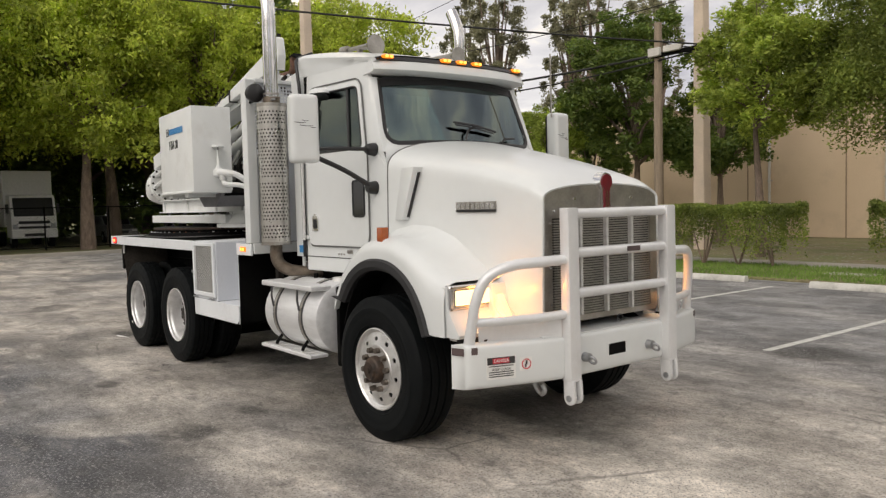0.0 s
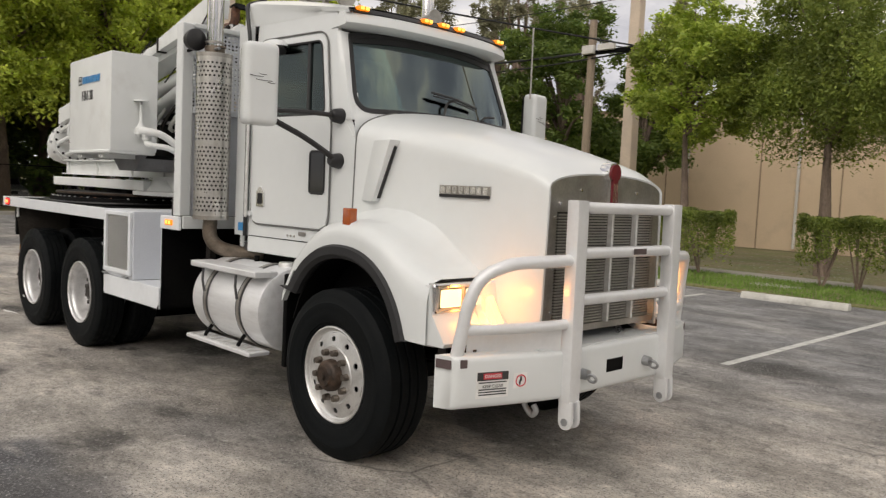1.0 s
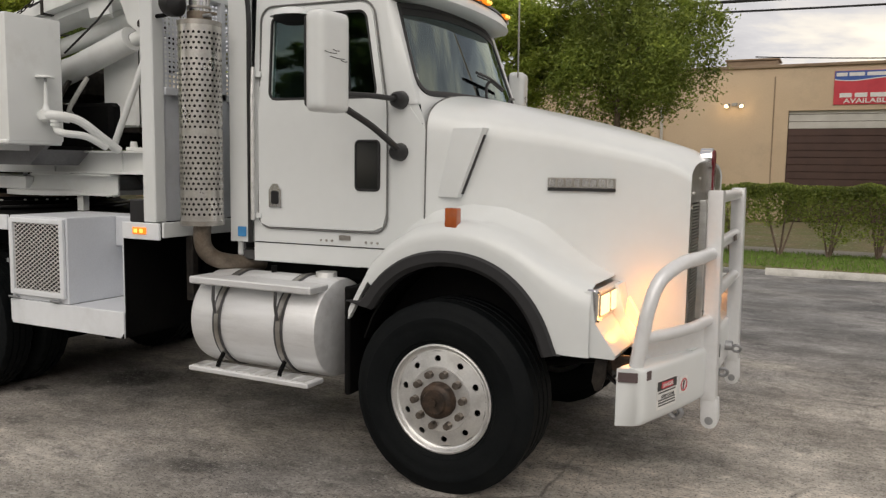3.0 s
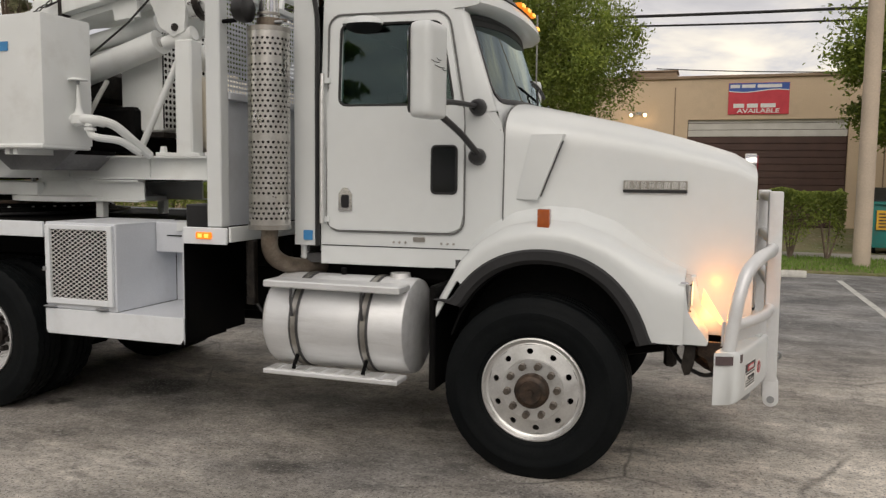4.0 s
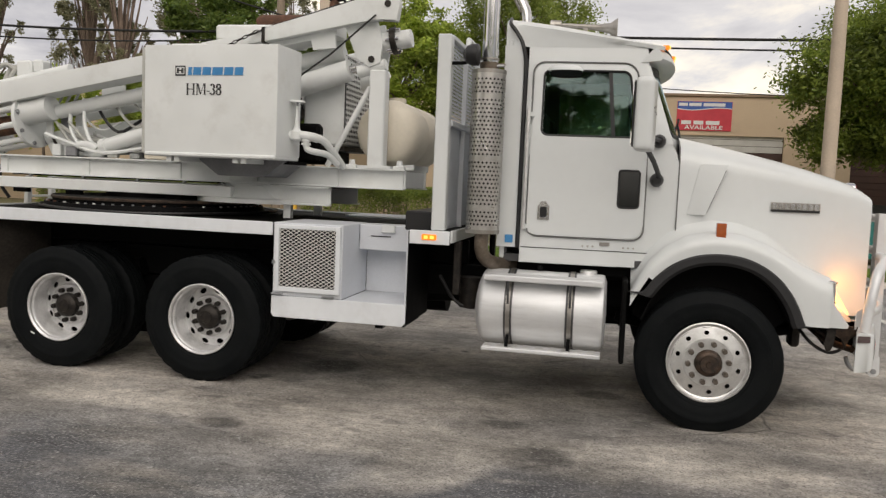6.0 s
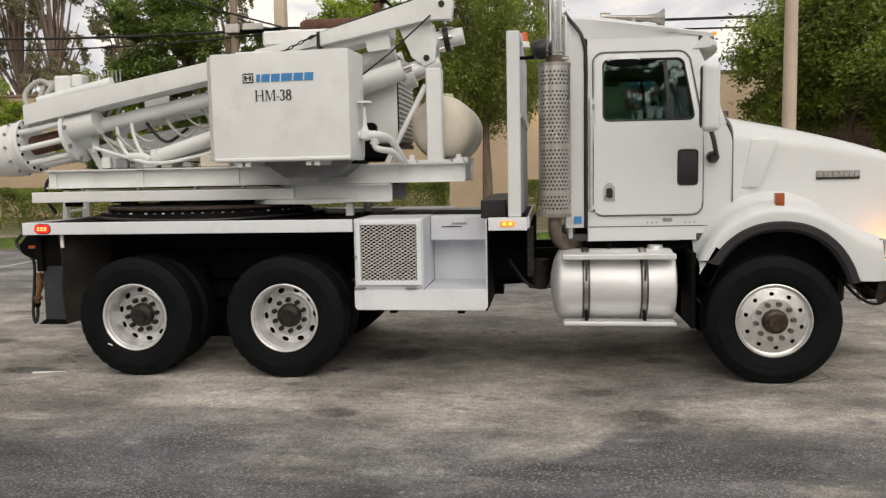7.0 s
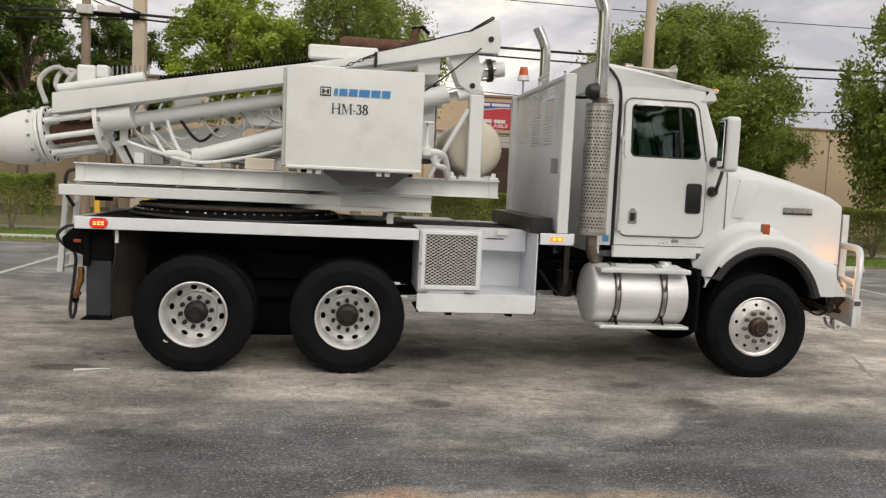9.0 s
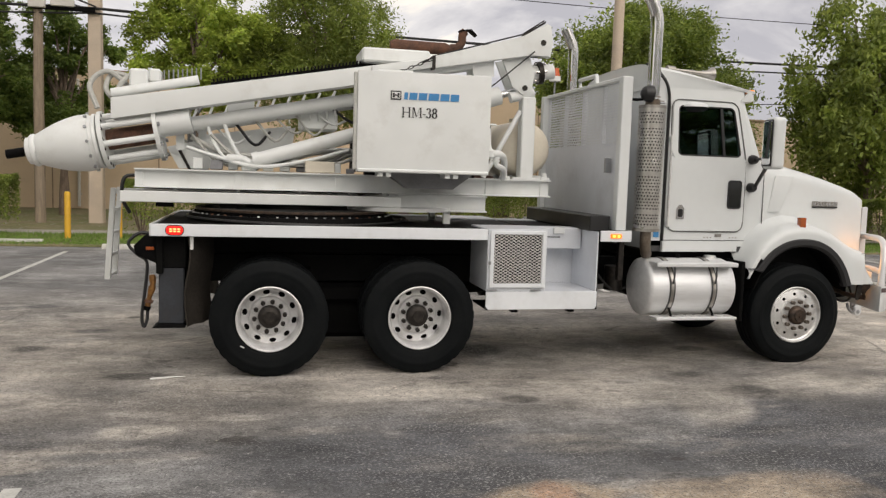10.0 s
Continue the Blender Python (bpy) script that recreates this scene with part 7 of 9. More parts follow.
def battery_box(s):
    b = T("tool_box", box(-3.52, -2.91, s * 1.21, s * 0.556, 0.80, 1.415, 0.006), SILVER, None, "silver steel side box with mesh door and open step well")
    T("well_back", box(-2.908, -2.375, s * 0.556, s * 0.53, 0.80, 1.41), SILVER, b)
    T("well_floor", box(-2.908, -2.375, s * 1.20, s * 0.56, 0.785, 0.80), SILVER, b)
    T("well_end", box(-2.373, -2.362, s * 1.205, s * 0.53, 0.80, 1.40), SILVER, b)
    T("side_plate", box(-2.360, -2.35, s * 1.205, s * 0.5, 0.64, 1.40), BLACK, b)
    T("upper_locker", box(-2.905, -2.38, s * 0.80, s * 0.56, 1.19, 1.41, 0.008), SILVER, b, "silver locker in the step well")
    T("locker_slot", box(-2.80, -2.62, s * 0.806, s * 0.801, 1.31, 1.318), BLACK, b)
    T("locker_tab", box(-2.70, -2.58, s * 0.83, s * 0.80, 1.35, 1.415, 0.004), WHITE, b)
    T("lower_skirt", box(-3.525, -2.36, s * 1.222, s * 1.205, 0.62, 0.80, 0.003), LIFTWHITE, b, "white skirt plate")
    for x0, x1 in ((-3.527, -3.50), (-2.385, -2.358)):
        T("skirt_corner", prism([(x0, 0.619), (x1, 0.619), (x0 if x0 < -3 else x1, 0.655)], s * 1.2225, s * 1.226), BLACK, b)
    T("skirt_floor", box(-3.52, -2.365, s * 1.2, s * 0.72, 0.62, 0.64), BLACK, b)
    for x in (-3.47, -3.02):
        T("door_hinge", box(x - 0.05, x + 0.05, s * 1.245, s * 1.22, 0.812, 0.824, 0.003), GALV, b)
    f = T("mesh_door", box(-3.50, -3.46, s * 1.238, s * 1.212, 0.84, 1.40, 0.004), LIFTWHITE, b, "white framed expanded metal door")
    for x0, x1, z0, z1 in ((-2.965, -2.925, 0.84, 1.40), (-3.46, -2.965, 1.365, 1.40), (-3.46, -2.965, 0.84, 0.88)):
        T("door_frame", box(x0, x1, s * 1.238, s * 1.212, z0, z1, 0.004), LIFTWHITE, f)
    # flat sheet on the box face in the darkest black
    T("mesh_backing", box(-3.46, -2.965, s * 1.214, s * 1.211, 0.88, 1.365), RUBBER, f, "near-black sheet behind the mesh")
    bm = bmesh.new()
    x0, x1, z0, z1, n = -3.46, -2.965, 0.88, 1.365, 10
    W, Hh = x1 - x0, z1 - z0
    cw, ch = W / n, Hh / 16
    for i in range(n):
        for j in range(16):
            cx, cz = x0 + (i + 0.5) * cw, z0 + (j + 0.5) * ch
            for dx, dz in ((0.5, 0.5), (0.5, -0.5)):
                if (i + j) % 2 == 0:
                    a, c = (cx - dx * cw, cz - dz * ch), (cx + dx * cw, cz + dz * ch)
                else:
                    continue
                d = Vector((c[0] - a[0], c[1] - a[1])).normalized() * 0.0027
                q = [bm.verts.new((px, s * 1.226, pz)) for px, pz in ((a[0] - d.y, a[1] + d.x), (a[0] + d.y, a[1] - d.x), (c[0] + d.y, c[1] - d.x), (c[0] - d.y, c[1] + d.x))]
                bm.faces.new(q)
            if (i + j) % 2 == 1:
                for dx, dz in ((0.5, 0.5), (0.5, -0.5)):
                    a, c = (cx - dx * cw, cz + dz * ch), (cx + dx * cw, cz - dz * ch)
                    d = Vector((c[0] - a[0], c[1] - a[1])).normalized() * 0.0027
                    q = [bm.verts.new((px, s * 1.2262, pz)) for px, pz in ((a[0] - d.y, a[1] + d.x), (a[0] + d.y, a[1] - d.x), (c[0] + d.y, c[1] - d.x), (c[0] - d.y, c[1] + d.x))]
                    bm.faces.new(q)
    T("expanded_mesh", bm, DECALWHITE, f, "white diamond mesh", False)
    T("latch", box(-3.515, -3.49, s * 1.25, s * 1.235, 1.07, 1.10, 0.003), GALV, b)
    for x in (-3.2, -2.6):
        T("drain", box(x - 0.03, x + 0.03, s * 1.15, s * 1.05, 0.58, 0.62), BLACK, b)


both(battery_box)


def rack():
    r = T("headache_rack", box(-2.115, -2.10, -1.1, 1.1, 1.42, 2.27), SILVER, None, "grey-white steel headache rack behind the cab")
    T("perforated_screen", perforated(64, 22, lambda u, v: (-2.107, -1.1 + 2.2 * u, 2.27 + 0.68 * v), 0.6), SILVER, r, "perforated steel upper screen", False)
    for s in (-1, 1):
        T("post", box(-2.18, -2.07, s * 1.10, s * 1.20, 1.415, 2.96, 0.008), WHITE, r)
    T("top_rail", box(-2.14, -2.07, -1.1, 1.1, 2.93, 2.97, 0.006), WHITE, r)
    T("mid_rail", box(-2.10, -2.06, -1.1, 1.1, 2.25, 2.30, 0.004), SILVER, r)
    for y in (-0.55, 0.0, 0.55):
        T("stiffener", box(-2.098, -2.06, y - 0.02, y + 0.02, 1.42, 2.93), SILVER, r)
    T("rack_hook", box(-2.19, -2.13, -0.9, -0.86, 2.0, 2.15), GALV, r)
    lamp = T("work_lamp", lathe([(0.0, 0.075), (0.035, 0.07), (0.07, 0.045), (0.084, 0.0), (0.084, -0.04), (0.07, -0.05), (0.0, -0.052)], 20, pose(-1.90, -1.19, 2.80, 0, 0, 90)), BLACKPL, r, "black round work lamp")
    T("lamp_stay", tube([(-2.09, -1.15, 2.74), (-1.97, -1.17, 2.74), (-1.91, -1.18, 2.76)], 0.014, 8, 3), BLACK, lamp)
    T("rail_handle", tube([(-2.1, 0.1, 2.97), (-2.1, 0.12, 3.06), (-2.1, -0.35, 3.06), (-2.1, -0.37, 2.97)], 0.025, 8, 0), WHITE, r)
    b = T("beacon", cyl((-2.1, 0.95, 2.97), (-2.1, 0.95, 3.14), 0.012, seg=8), GALV, r, "orange beacon on a stalk")
    T("beacon_base", cyl((-2.1, 0.95, 3.14), (-2.1, 0.95, 3.20), 0.075, 0.07, 18), DECALWHITE, b)
    T("beacon_lens", cyl((-2.1, 0.95, 3.20), (-2.1, 0.95, 3.30), 0.06, 0.045, 18), ORANGE, b, "orange beacon lens")


rack()
# rear: mud flaps, jack legs, hoses
both(lambda s: T("mud_flap", thicken(grid([[(-6.15 + 0.02 * math.sin(k * 0.9) - 0.30 * (y - 0.62) - 0.004 * k * (y > 1.0), s * (y - 0.015 * k * (y > 1.0) + 0.03 * (k > 6) * (y > 1.0)), 1.3 - 0.105 * k) for y in (0.62, 0.78, 0.9, 1.04, 1.18)] for k in range(9)]), 0.012), MUDRUB, None, "black rubber mud flap"))
def jack(s):
    j = T("jack_leg", box(-6.585, -6.36, s * 0.95 - 0.09, s * 0.95 + 0.09, 0.48, 1.05, 0.008), JACKGREY, None, "dark blue-grey steel jack leg")
    T("jack_sleeve", box(-6.60, -6.34, s * 0.95 - 0.105, s * 0.95 + 0.105, 1.0, 1.32, 0.01), BLACK, j)
    T("jack_foot", prism([(-6.64, 0.445), (-6.35, 0.445), (-6.35, 0.475), (-6.57, 0.49), (-6.60, 0.475)], s * 0.95 - 0.12, s * 0.95 + 0.12, "y", 0.004), BLACK, j)
    T("jack_shoulder", prism([(-6.80, 1.20), (-6.70, 1.30), (-6.56, 1.32), (-6.56, 1.02), (-6.62, 1.05), (-6.78, 1.12)], s * 0.95 - 0.10, s * 0.95 + 0.09, "y", 0.012), BLACK, j)
    T("brake_hose", tube([(-6.66, s * 0.99, 1.31), (-6.76, s * 1.0, 1.31), (-6.845, s * 1.02, 1.22), (-6.77, s * 1.02, 1.12), (-6.69, s * 1.01, 1.05), (-6.70, s * 1.0, 0.85), (-6.735, s * 1.0, 0.56), (-6.72, s * 1.0, 0.45), (-6.69, s * 1.0, 0.52), (-6.685, s * 1.0, 0.66)], 0.015, 8, 6), BLACKPL, j)
    c = T("coupling", tube([(-6.645, s * 1.0, 0.93), (-6.64, s * 1.0, 0.84), (-6.665, s * 1.0, 0.74), (-6.685, s * 1.0, 0.64)], 0.026, 9, 3, True, [0.026, 0.032, 0.030, 0.024, 0.034, 0.030, 0.022, 0.022, 0.026, 0.026]), BRASS, j, "brass-brown hose coupling")
    T("coupling_collar", cyl((-6.672, s * 1.0, 0.70), (-6.678, s * 1.0, 0.675), 0.04, seg=12), RUST, c)
    T("coupling_tip", cyl((-6.686, s * 1.0, 0.64), (-6.694, s * 1.0, 0.60), 0.034, 0.026, 12), BLACK, c)
    T("side_reflector", box(-6.69, -6.62, s * 1.065 - 0.008, s * 1.065 + 0.008, 1.165, 1.195, 0.004), AMBERLENS, j)
    T("flap_bracket", box(-6.30, -6.27, s * 1.16 - 0.01, s * 1.16 + 0.01, 1.18, 1.30, 0.003), DECALWHITE, j)
both(jack)


# ---- the drilling rig on the deck ----
RIG = tagged(blank("drill_rig", (-5.2, 0, 1.402)), "white-painted drilling rig with lowered mast on the truck deck", "drill rig")


def R(name, bm, material=RIGWHITE, parent=None, label="", smooth=True, angle=35):
    return part(name, bm, material, parent or RIG, label, smooth, angle)


# slewing ring
TT = R("turntable", cyl((-5.35, 0, 1.402), (-5.35, 0, 1.47), 1.08, 1.05, 72), BLACK, None, "black greasy slewing ring")
R("gear_ring", cyl((-5.35, 0, 1.47), (-5.35, 0, 1.53), 0.98, 0.98, 72), BLACK, TT)
R("grease_band", lathe([(0.985, 1.50), (0.995, 1.505), (0.995, 1.525), (0.985, 1.53)], 72, Matrix.Translation((-5.35, 0, 0)) @ Matrix(((1, 0, 0, 0), (0, 0, 1, 0), (0, 1, 0, 0), (0, 0, 0, 1)))), HUBRUST, TT, "rusty greasy band")
for k in range(72):
    a = 2 * math.pi * k / 72
    R("ring_bolt", cyl((-5.35 + 1.03 * math.cos(a), 1.03 * math.sin(a), 1.462), (-5.35 + 1.03 * math.cos(a), 1.03 * math.sin(a), 1.482), 0.0125, seg=6), (GALV, DECALWHITE, RUST, GALV, BLACK)[(k * 7 + k // 3) % 5], TT)
for i, (rr, z) in enumerate(((1.12, 1.42), (1.15, 1.425))):
    R("coiled_hose", tube([(-5.3 + (rr + 0.02 * math.sin(a * 3 + i)) * math.cos(a), rr * 0.98 * math.sin(a), z + 0.01 * math.sin(a * 2 + i)) for a in [2 * math.pi * k / 40 for k in range(41)]], 0.013, 6), BLACKPL, TT)
R("pivot_hub", cyl((-5.35, 0, 1.5), (-5.35, 0, 1.6), 0.5, seg=40), BLACK, TT)


def channel(x0, x1, y, z0, z1, s, w=0.09, t=0.014):
    """A rolled channel: web inside, flanges outwards."""
    prof = [(0, z0), (w, z0), (w, z0 + t), (t, z0 + t), (t, z1 - t), (w, z1 - t), (w, z1), (0, z1)]
    return prism([(y + s * (u - 0.045), v) for u, v in prof], x0, x1, "x", 0.002)


for s in (-1, 1):
    R("main_beam", channel(-6.88, -2.62, s * 0.42, 1.715, 1.90, s), label="long white steel beam")
    R("lower_rail", box(-7.0, -4.27, s * 0.47 - 0.06, s * 0.47 + 0.02, 1.575, 1.68, 0.006), label="white flat lower rail")
    R("lower_channel", channel(-4.30, -3.33, s * 0.42, 1.535, 1.71, s), label="white lower channel")
    R("rail_leg", box(-3.79, -3.72, s * 0.38 - 0.03, s * 0.38 + 0.03, 1.405, 1.535), RIGWHITE)
    for x in (-6.6, -6.0, -5.4, -4.9, -4.5):
        R("rail_pad", box(x - 0.08, x + 0.08, s * 0.44 - 0.03, s * 0.44 + 0.03, 1.53, 1.575), BLACK)
        R("beam_bolt", cyl((x + 0.1, s * 0.42, 1.70), (x + 0.1, s * 0.455, 1.70), 0.014, seg=6), GALV)
for x in (-6.84, -5.9, -4.9, -4.1, -3.3, -2.68):
    R("cross_beam", box(x - 0.04, x + 0.04, -0.41, 0.41, 1.73, 1.88), RIGWHITE)
R("deck_pan", box(-6.8, -3.3, -0.34, 0.34, 1.70, 1.712), BLACK)
R("pedestal", lathe([(0.62, 1.53), (0.62, 1.57), (0.50, 1.58), (0.42, 1.70), (0.42, 1.9), (0.3, 1.91)], 48, Matrix.Translation((-4.2, 0, 0)) @ Matrix(((1, 0, 0, 0), (0, 0, 1, 0), (0, 1, 0, 0), (0, 0, 0, 1)))), RIGWHITE, None, "round flanged pedestal")

# side tank with its lettering
BOX = R("tank_box", box(-4.81, -3.53, -1.18, -0.74, 1.955, 2.88, 0.02, None, 2), RIGWHITE, None, "big white rectangular steel tank with printed name")
R("base_lip", box(-4.80, -3.535, -1.195, -0.75, 1.93, 1.965, 0.01), RIGWHITE, BOX)
R("top_lid", box(-4.62, -4.28, -1.08, -0.76, 2.88, 2.905, 0.01), RIGWHITE, BOX)
R("edge_strip", box(-4.845, -4.81, -1.17, -1.11, 1.95, 2.86, 0.006), HOSE, BOX)
for x in (-4.58, -4.5, -3.93, -3.85):
    R("tank_foot", box(x - 0.025, x + 0.025, -1.15, -0.7, 1.89, 1.93), RIGWHITE, BOX)
R("tank_bracket", prism([(-4.5, 1.93), (-3.62, 1.93), (-3.82, 1.78), (-4.28, 1.78)], -0.84, -0.42), GREYPAINT, BOX, "sloped support bracket")
R("tank_sill", box(-4.7, -3.6, -0.8, -0.45, 1.90, 1.93), BLACK, BOX)
yb = -1.182
R("logo_block", box(-4.50, -4.40, yb - 0.003, yb, 2.615, 2.70), DECALBLACK, BOX, "dark square mark")
R("logo_inset", box(-4.49, -4.41, yb - 0.005, yb - 0.002, 2.628, 2.688), RIGWHITE, BOX)
for a, b in ((-4.482, -4.462), (-4.437, -4.417)):
    R("logo_bar", box(a, b, yb - 0.007, yb - 0.004, 2.635, 2.68), DECALBLACK, BOX)
R("logo_bar", box(-4.462, -4.437, yb - 0.007, yb - 0.004, 2.652, 2.664), DECALBLACK, BOX)
xx = -4.375
for w in (0.035, 0.075, 0.08, 0.10, 0.085, 0.08):
    b = R("name_bar", prism([(xx, 2.622), (xx + w, 2.622), (xx + w + 0.006, 2.688), (xx + 0.006, 2.688)], yb - 0.004, yb - 0.001), DECALBLUE, BOX, "blue name bar")
    xx += w + 0.014
def slab_letters(x, z, h):
    """HM-38 with slab serifs, from straight strokes and round digits."""
    bm = bmesh.new()
    w, t = h * 0.085, h * 0.05
    y0, y1 = yb - 0.003, yb - 0.0005

    def stem(a, width):
        add_box(bm, a, a + width, y0, y1, z, z + h)
        for q in (z, z + h - t):
            add_box(bm, a - w * 0.7, a + width + w * 0.7, y0 - 0.0005, y1, q, q + t)
    stem(x, 1.6 * w)
    stem(x + 0.62 * h, 1.6 * w)
    add_box(bm, x + w, x + 0.64 * h, y0, y1, z + 0.47 * h, z + 0.54 * h)
    mx = x + 1.0 * h
    stem(mx, 0.9 * w)
    stem(mx + 0.74 * h, 1.6 * w)
    add_prism(bm, [(mx + w * 0.2, z + h), (mx + w * 2.0, z + h), (mx + 0.44 * h, z + 0.12 * h), (mx + 0.36 * h, z)], y0, y1)
    add_prism(bm, [(mx + 0.36 * h, z), (mx + 0.43 * h, z + 0.12 * h), (mx + 0.76 * h, z + h), (mx + 0.70 * h, z + h)], y0, y1)
    add_box(bm, mx + 1.02 * h, mx + 1.30 * h, y0, y1, z + 0.30 * h, z + 0.38 * h)

    def arc(cx, cz, r1, r2, a0, a1):
        n = 14
        rows = []
        for k in range(n + 1):
            a = radians(a0 + (a1 - a0) * k / n)
            heavy = w * (0.45 + 0.55 * abs(math.cos(a)))
            rows.append([(cx + (r1 + d) * math.cos(a), yy, cz + (r2 + d) * math.sin(a)) for d, yy in ((-heavy, y0), (heavy, y0), (heavy, y1), (-heavy, y1))])
        vs = [[bm.verts.new(q) for q in r] for r in rows]
        for p, q in zip(vs, vs[1:]):
            for k in range(4):
                bm.faces.new((p[k], p[(k + 1) % 4], q[(k + 1) % 4], q[k]))
    c3, c8 = mx + 1.58 * h, mx + 2.20 * h
    arc(c3, z + 0.74 * h, 0.17 * h, 0.21 * h, 160, -90)
    arc(c3, z + 0.27 * h, 0.20 * h, 0.24 * h, 90, -160)
    arc(c8, z + 0.74 * h, 0.17 * h, 0.21 * h, 0, 360)
    arc(c8, z + 0.27 * h, 0.20 * h, 0.24 * h, 0, 360)
    return bm


R("lettering", slab_letters(-4.385, 2.455, 0.096), DECALBLACK, BOX, "black model letters", False)
_p = Matrix.Translation((-3.53, -1.18, 0))
BOX.matrix_basis = _p @ Matrix.Rotation(radians(-3.6), 4, "Z") @ _p.inverted()
# tap and pipework on the tank's end
TAP = R("tap", tube([(-3.60, -0.92, 2.15), (-3.38, -0.92, 2.15), (-3.30, -0.84, 2.13)], 0.038, 12, 4), RIGWHITE, None, "white painted valve and pipes")
R("tap_body", lathe([(0.03, 2.10), (0.055, 2.12), (0.055, 2.18), (0.03, 2.2), (0.018, 2.24), (0.012, 2.40)], 16, Matrix.Translation((-3.46, -0.92, 0)) @ Matrix(((1, 0, 0, 0), (0, 0, 1, 0), (0, 1, 0, 0), (0, 0, 0, 1)))), RIGWHITE, TAP)
R("tap_handwheel", cyl((-3.46, -0.92, 2.43), (-3.46, -0.92, 2.445), 0.07, 0.065, 16), RIGWHITE, TAP)
R("tap_stem", cyl((-3.46, -0.92, 2.38), (-3.46, -0.92, 2.44), 0.011, seg=8), GALV, TAP)
R("elbow", tube([(-3.38, -0.90, 2.14), (-3.375, -0.90, 2.05), (-3.33, -0.88, 2.02), (-3.25, -0.74, 2.0), (-3.2, -0.6, 1.92)], 0.028, 10, 4), RIGWHITE, TAP)
R("elbow_pipe", tube([(-3.33, -0.88, 2.15), (-3.26, -0.78, 2.11), (-3.21, -0.64, 2.0), (-3.18, -0.5, 1.90)], 0.033, 10, 4), RIGWHITE, TAP)
for z in (2.10, 2.07):
    R("pipe_collar", cyl((-3.38, -0.90, z), (-3.38, -0.90, z + 0.02), 0.042, seg=14), RIGWHITE, TAP)

# engine behind the tank
ENG = R("engine_cover", box(-3.70, -3.30, -0.20, 0.70, 2.10, 2.72, 0.02), RIGWHITE, None, "white engine cover with perforated end")
R("perforated_end", perforated(17, 17, lambda u, v: (-3.285, -0.18 + 0.86 * u, 2.13 + 0.82 * v), 0.70), RIGWHITE, ENG, "perforated white panel", False)
R("end_shade", box(-3.299, -3.296, -0.18, 0.68, 2.13, 2.95), BLACK, ENG)
R("cover_foot", box(-3.72, -3.29, -0.19, 0.68, 2.06, 2.10), HUBDARK, ENG)
R("engine_block", box(-4.7, -3.5, -0.3, 0.6, 1.93, 2.3, 0.03), BLACK, ENG, "dark oily engine")
R("engine_head", box(-4.55, -3.9, -0.25, 0.35, 2.35, 2.62, 0.04), HUBDARK, ENG)
for k in range(5):
    R("engine_pipe", tube([(-4.5 + 0.18 * k, -0.45, 2.0 + 0.05 * k), (-4.45 + 0.18 * k, -0.5, 2.25), (-4.5 + 0.2 * k, -0.35, 2.5)], 0.02, 8, 3), HUBDARK if k % 2 else HOSE, ENG)
R("top_housing", box(-4.66, -3.93, -0.15, 0.45, 3.09, 3.24, 0.02), RIGWHITE, None, "flat white housing on the mast")
MUF = R("engine_silencer", tube([(-4.33, 0.1, 3.31), (-4.28, 0.1, 3.315), (-3.72, 0.1, 3.31), (-3.64, 0.1, 3.30)], 0.06, 14, 0, True, [0.045, 0.066, 0.066, 0.045]), RUST, None, "rusty brown silencer with curved outlet")
R("outlet_pipe", tube([(-3.66, 0.1, 3.32), (-3.58, 0.08, 3.335), (-3.535, 0.08, 3.39), (-3.53, 0.08, 3.47), (-3.50, 0.08, 3.51)], 0.046, 12, 4), RUST, MUF)
R("rain_flap", prism([(-3.57, 3.515), (-3.44, 3.535), (-3.37, 3.47), (-3.38, 3.46), (-3.45, 3.515), (-3.56, 3.50)], 0.03, 0.13), BLACK, MUF)

# mast
P = R("mast_post", box(-2.975, -2.825, -0.458, -0.31, 1.90, 2.78, 0.012), RIGWHITE, None, "upright white box post")
R("post_foot", box(-3.06, -2.75, -0.47, -0.29, 1.90, 1.925), RIGWHITE, P)
R("post_stay", tube([(-3.37, -0.40, 1.91), (-2.98, -0.40, 2.63)], 0.027, 12), RIGWHITE, P)
R("post_saddle", tube([(-3.10, -0.39, 2.765), (-2.84, -0.39, 2.835)], 0.055, 14), RIGWHITE, P)
for x in (-3.13, -2.68):
    R("beam_stud", cyl((x, -0.40, 1.90), (x, -0.40, 1.975), 0.034, 0.024, 10), RIGWHITE, P)
    R("stud_base", box(x - 0.05, x + 0.05, -0.44, -0.36, 1.90, 1.93, 0.006), RIGWHITE, P)
MAST = R("mast", prism([(-7.09, 2.36), (-3.3, 3.085), (-3.3, 3.245), (-7.09, 2.56)], -0.446, -0.17, "y", 0.01), RIGWHITE, None, "long white box mast lying on its rest")
R("boom_sleeve", prism([(-3.975, 3.005), (-2.95, 3.20), (-2.86, 3.215), (-2.715, 3.19), (-2.69, 3.34), (-2.72, 3.52), (-2.765, 3.543), (-3.02, 3.385), (-3.975, 3.13)], -0.54, -0.45, "y", 0.010), RIGWHITE, MAST, "white boom beam along the mast")
R("boom_inner", prism([(-4.60, 2.90), (-3.96, 3.02), (-3.96, 3.115), (-4.60, 3.0)], -0.52, -0.43, "y", 0.006), RIGWHITE, MAST)
R("boom_eye", cyl((-2.80, -0.548, 3.34), (-2.80, -0.412, 3.34), 0.03, seg=14), HUBDARK, MAST)
R("sleeve_band", prism([(-3.985, 2.995), (-3.955, 3.0), (-3.955, 3.14), (-3.985, 3.135)], -0.548, -0.412), HUBDARK, MAST)
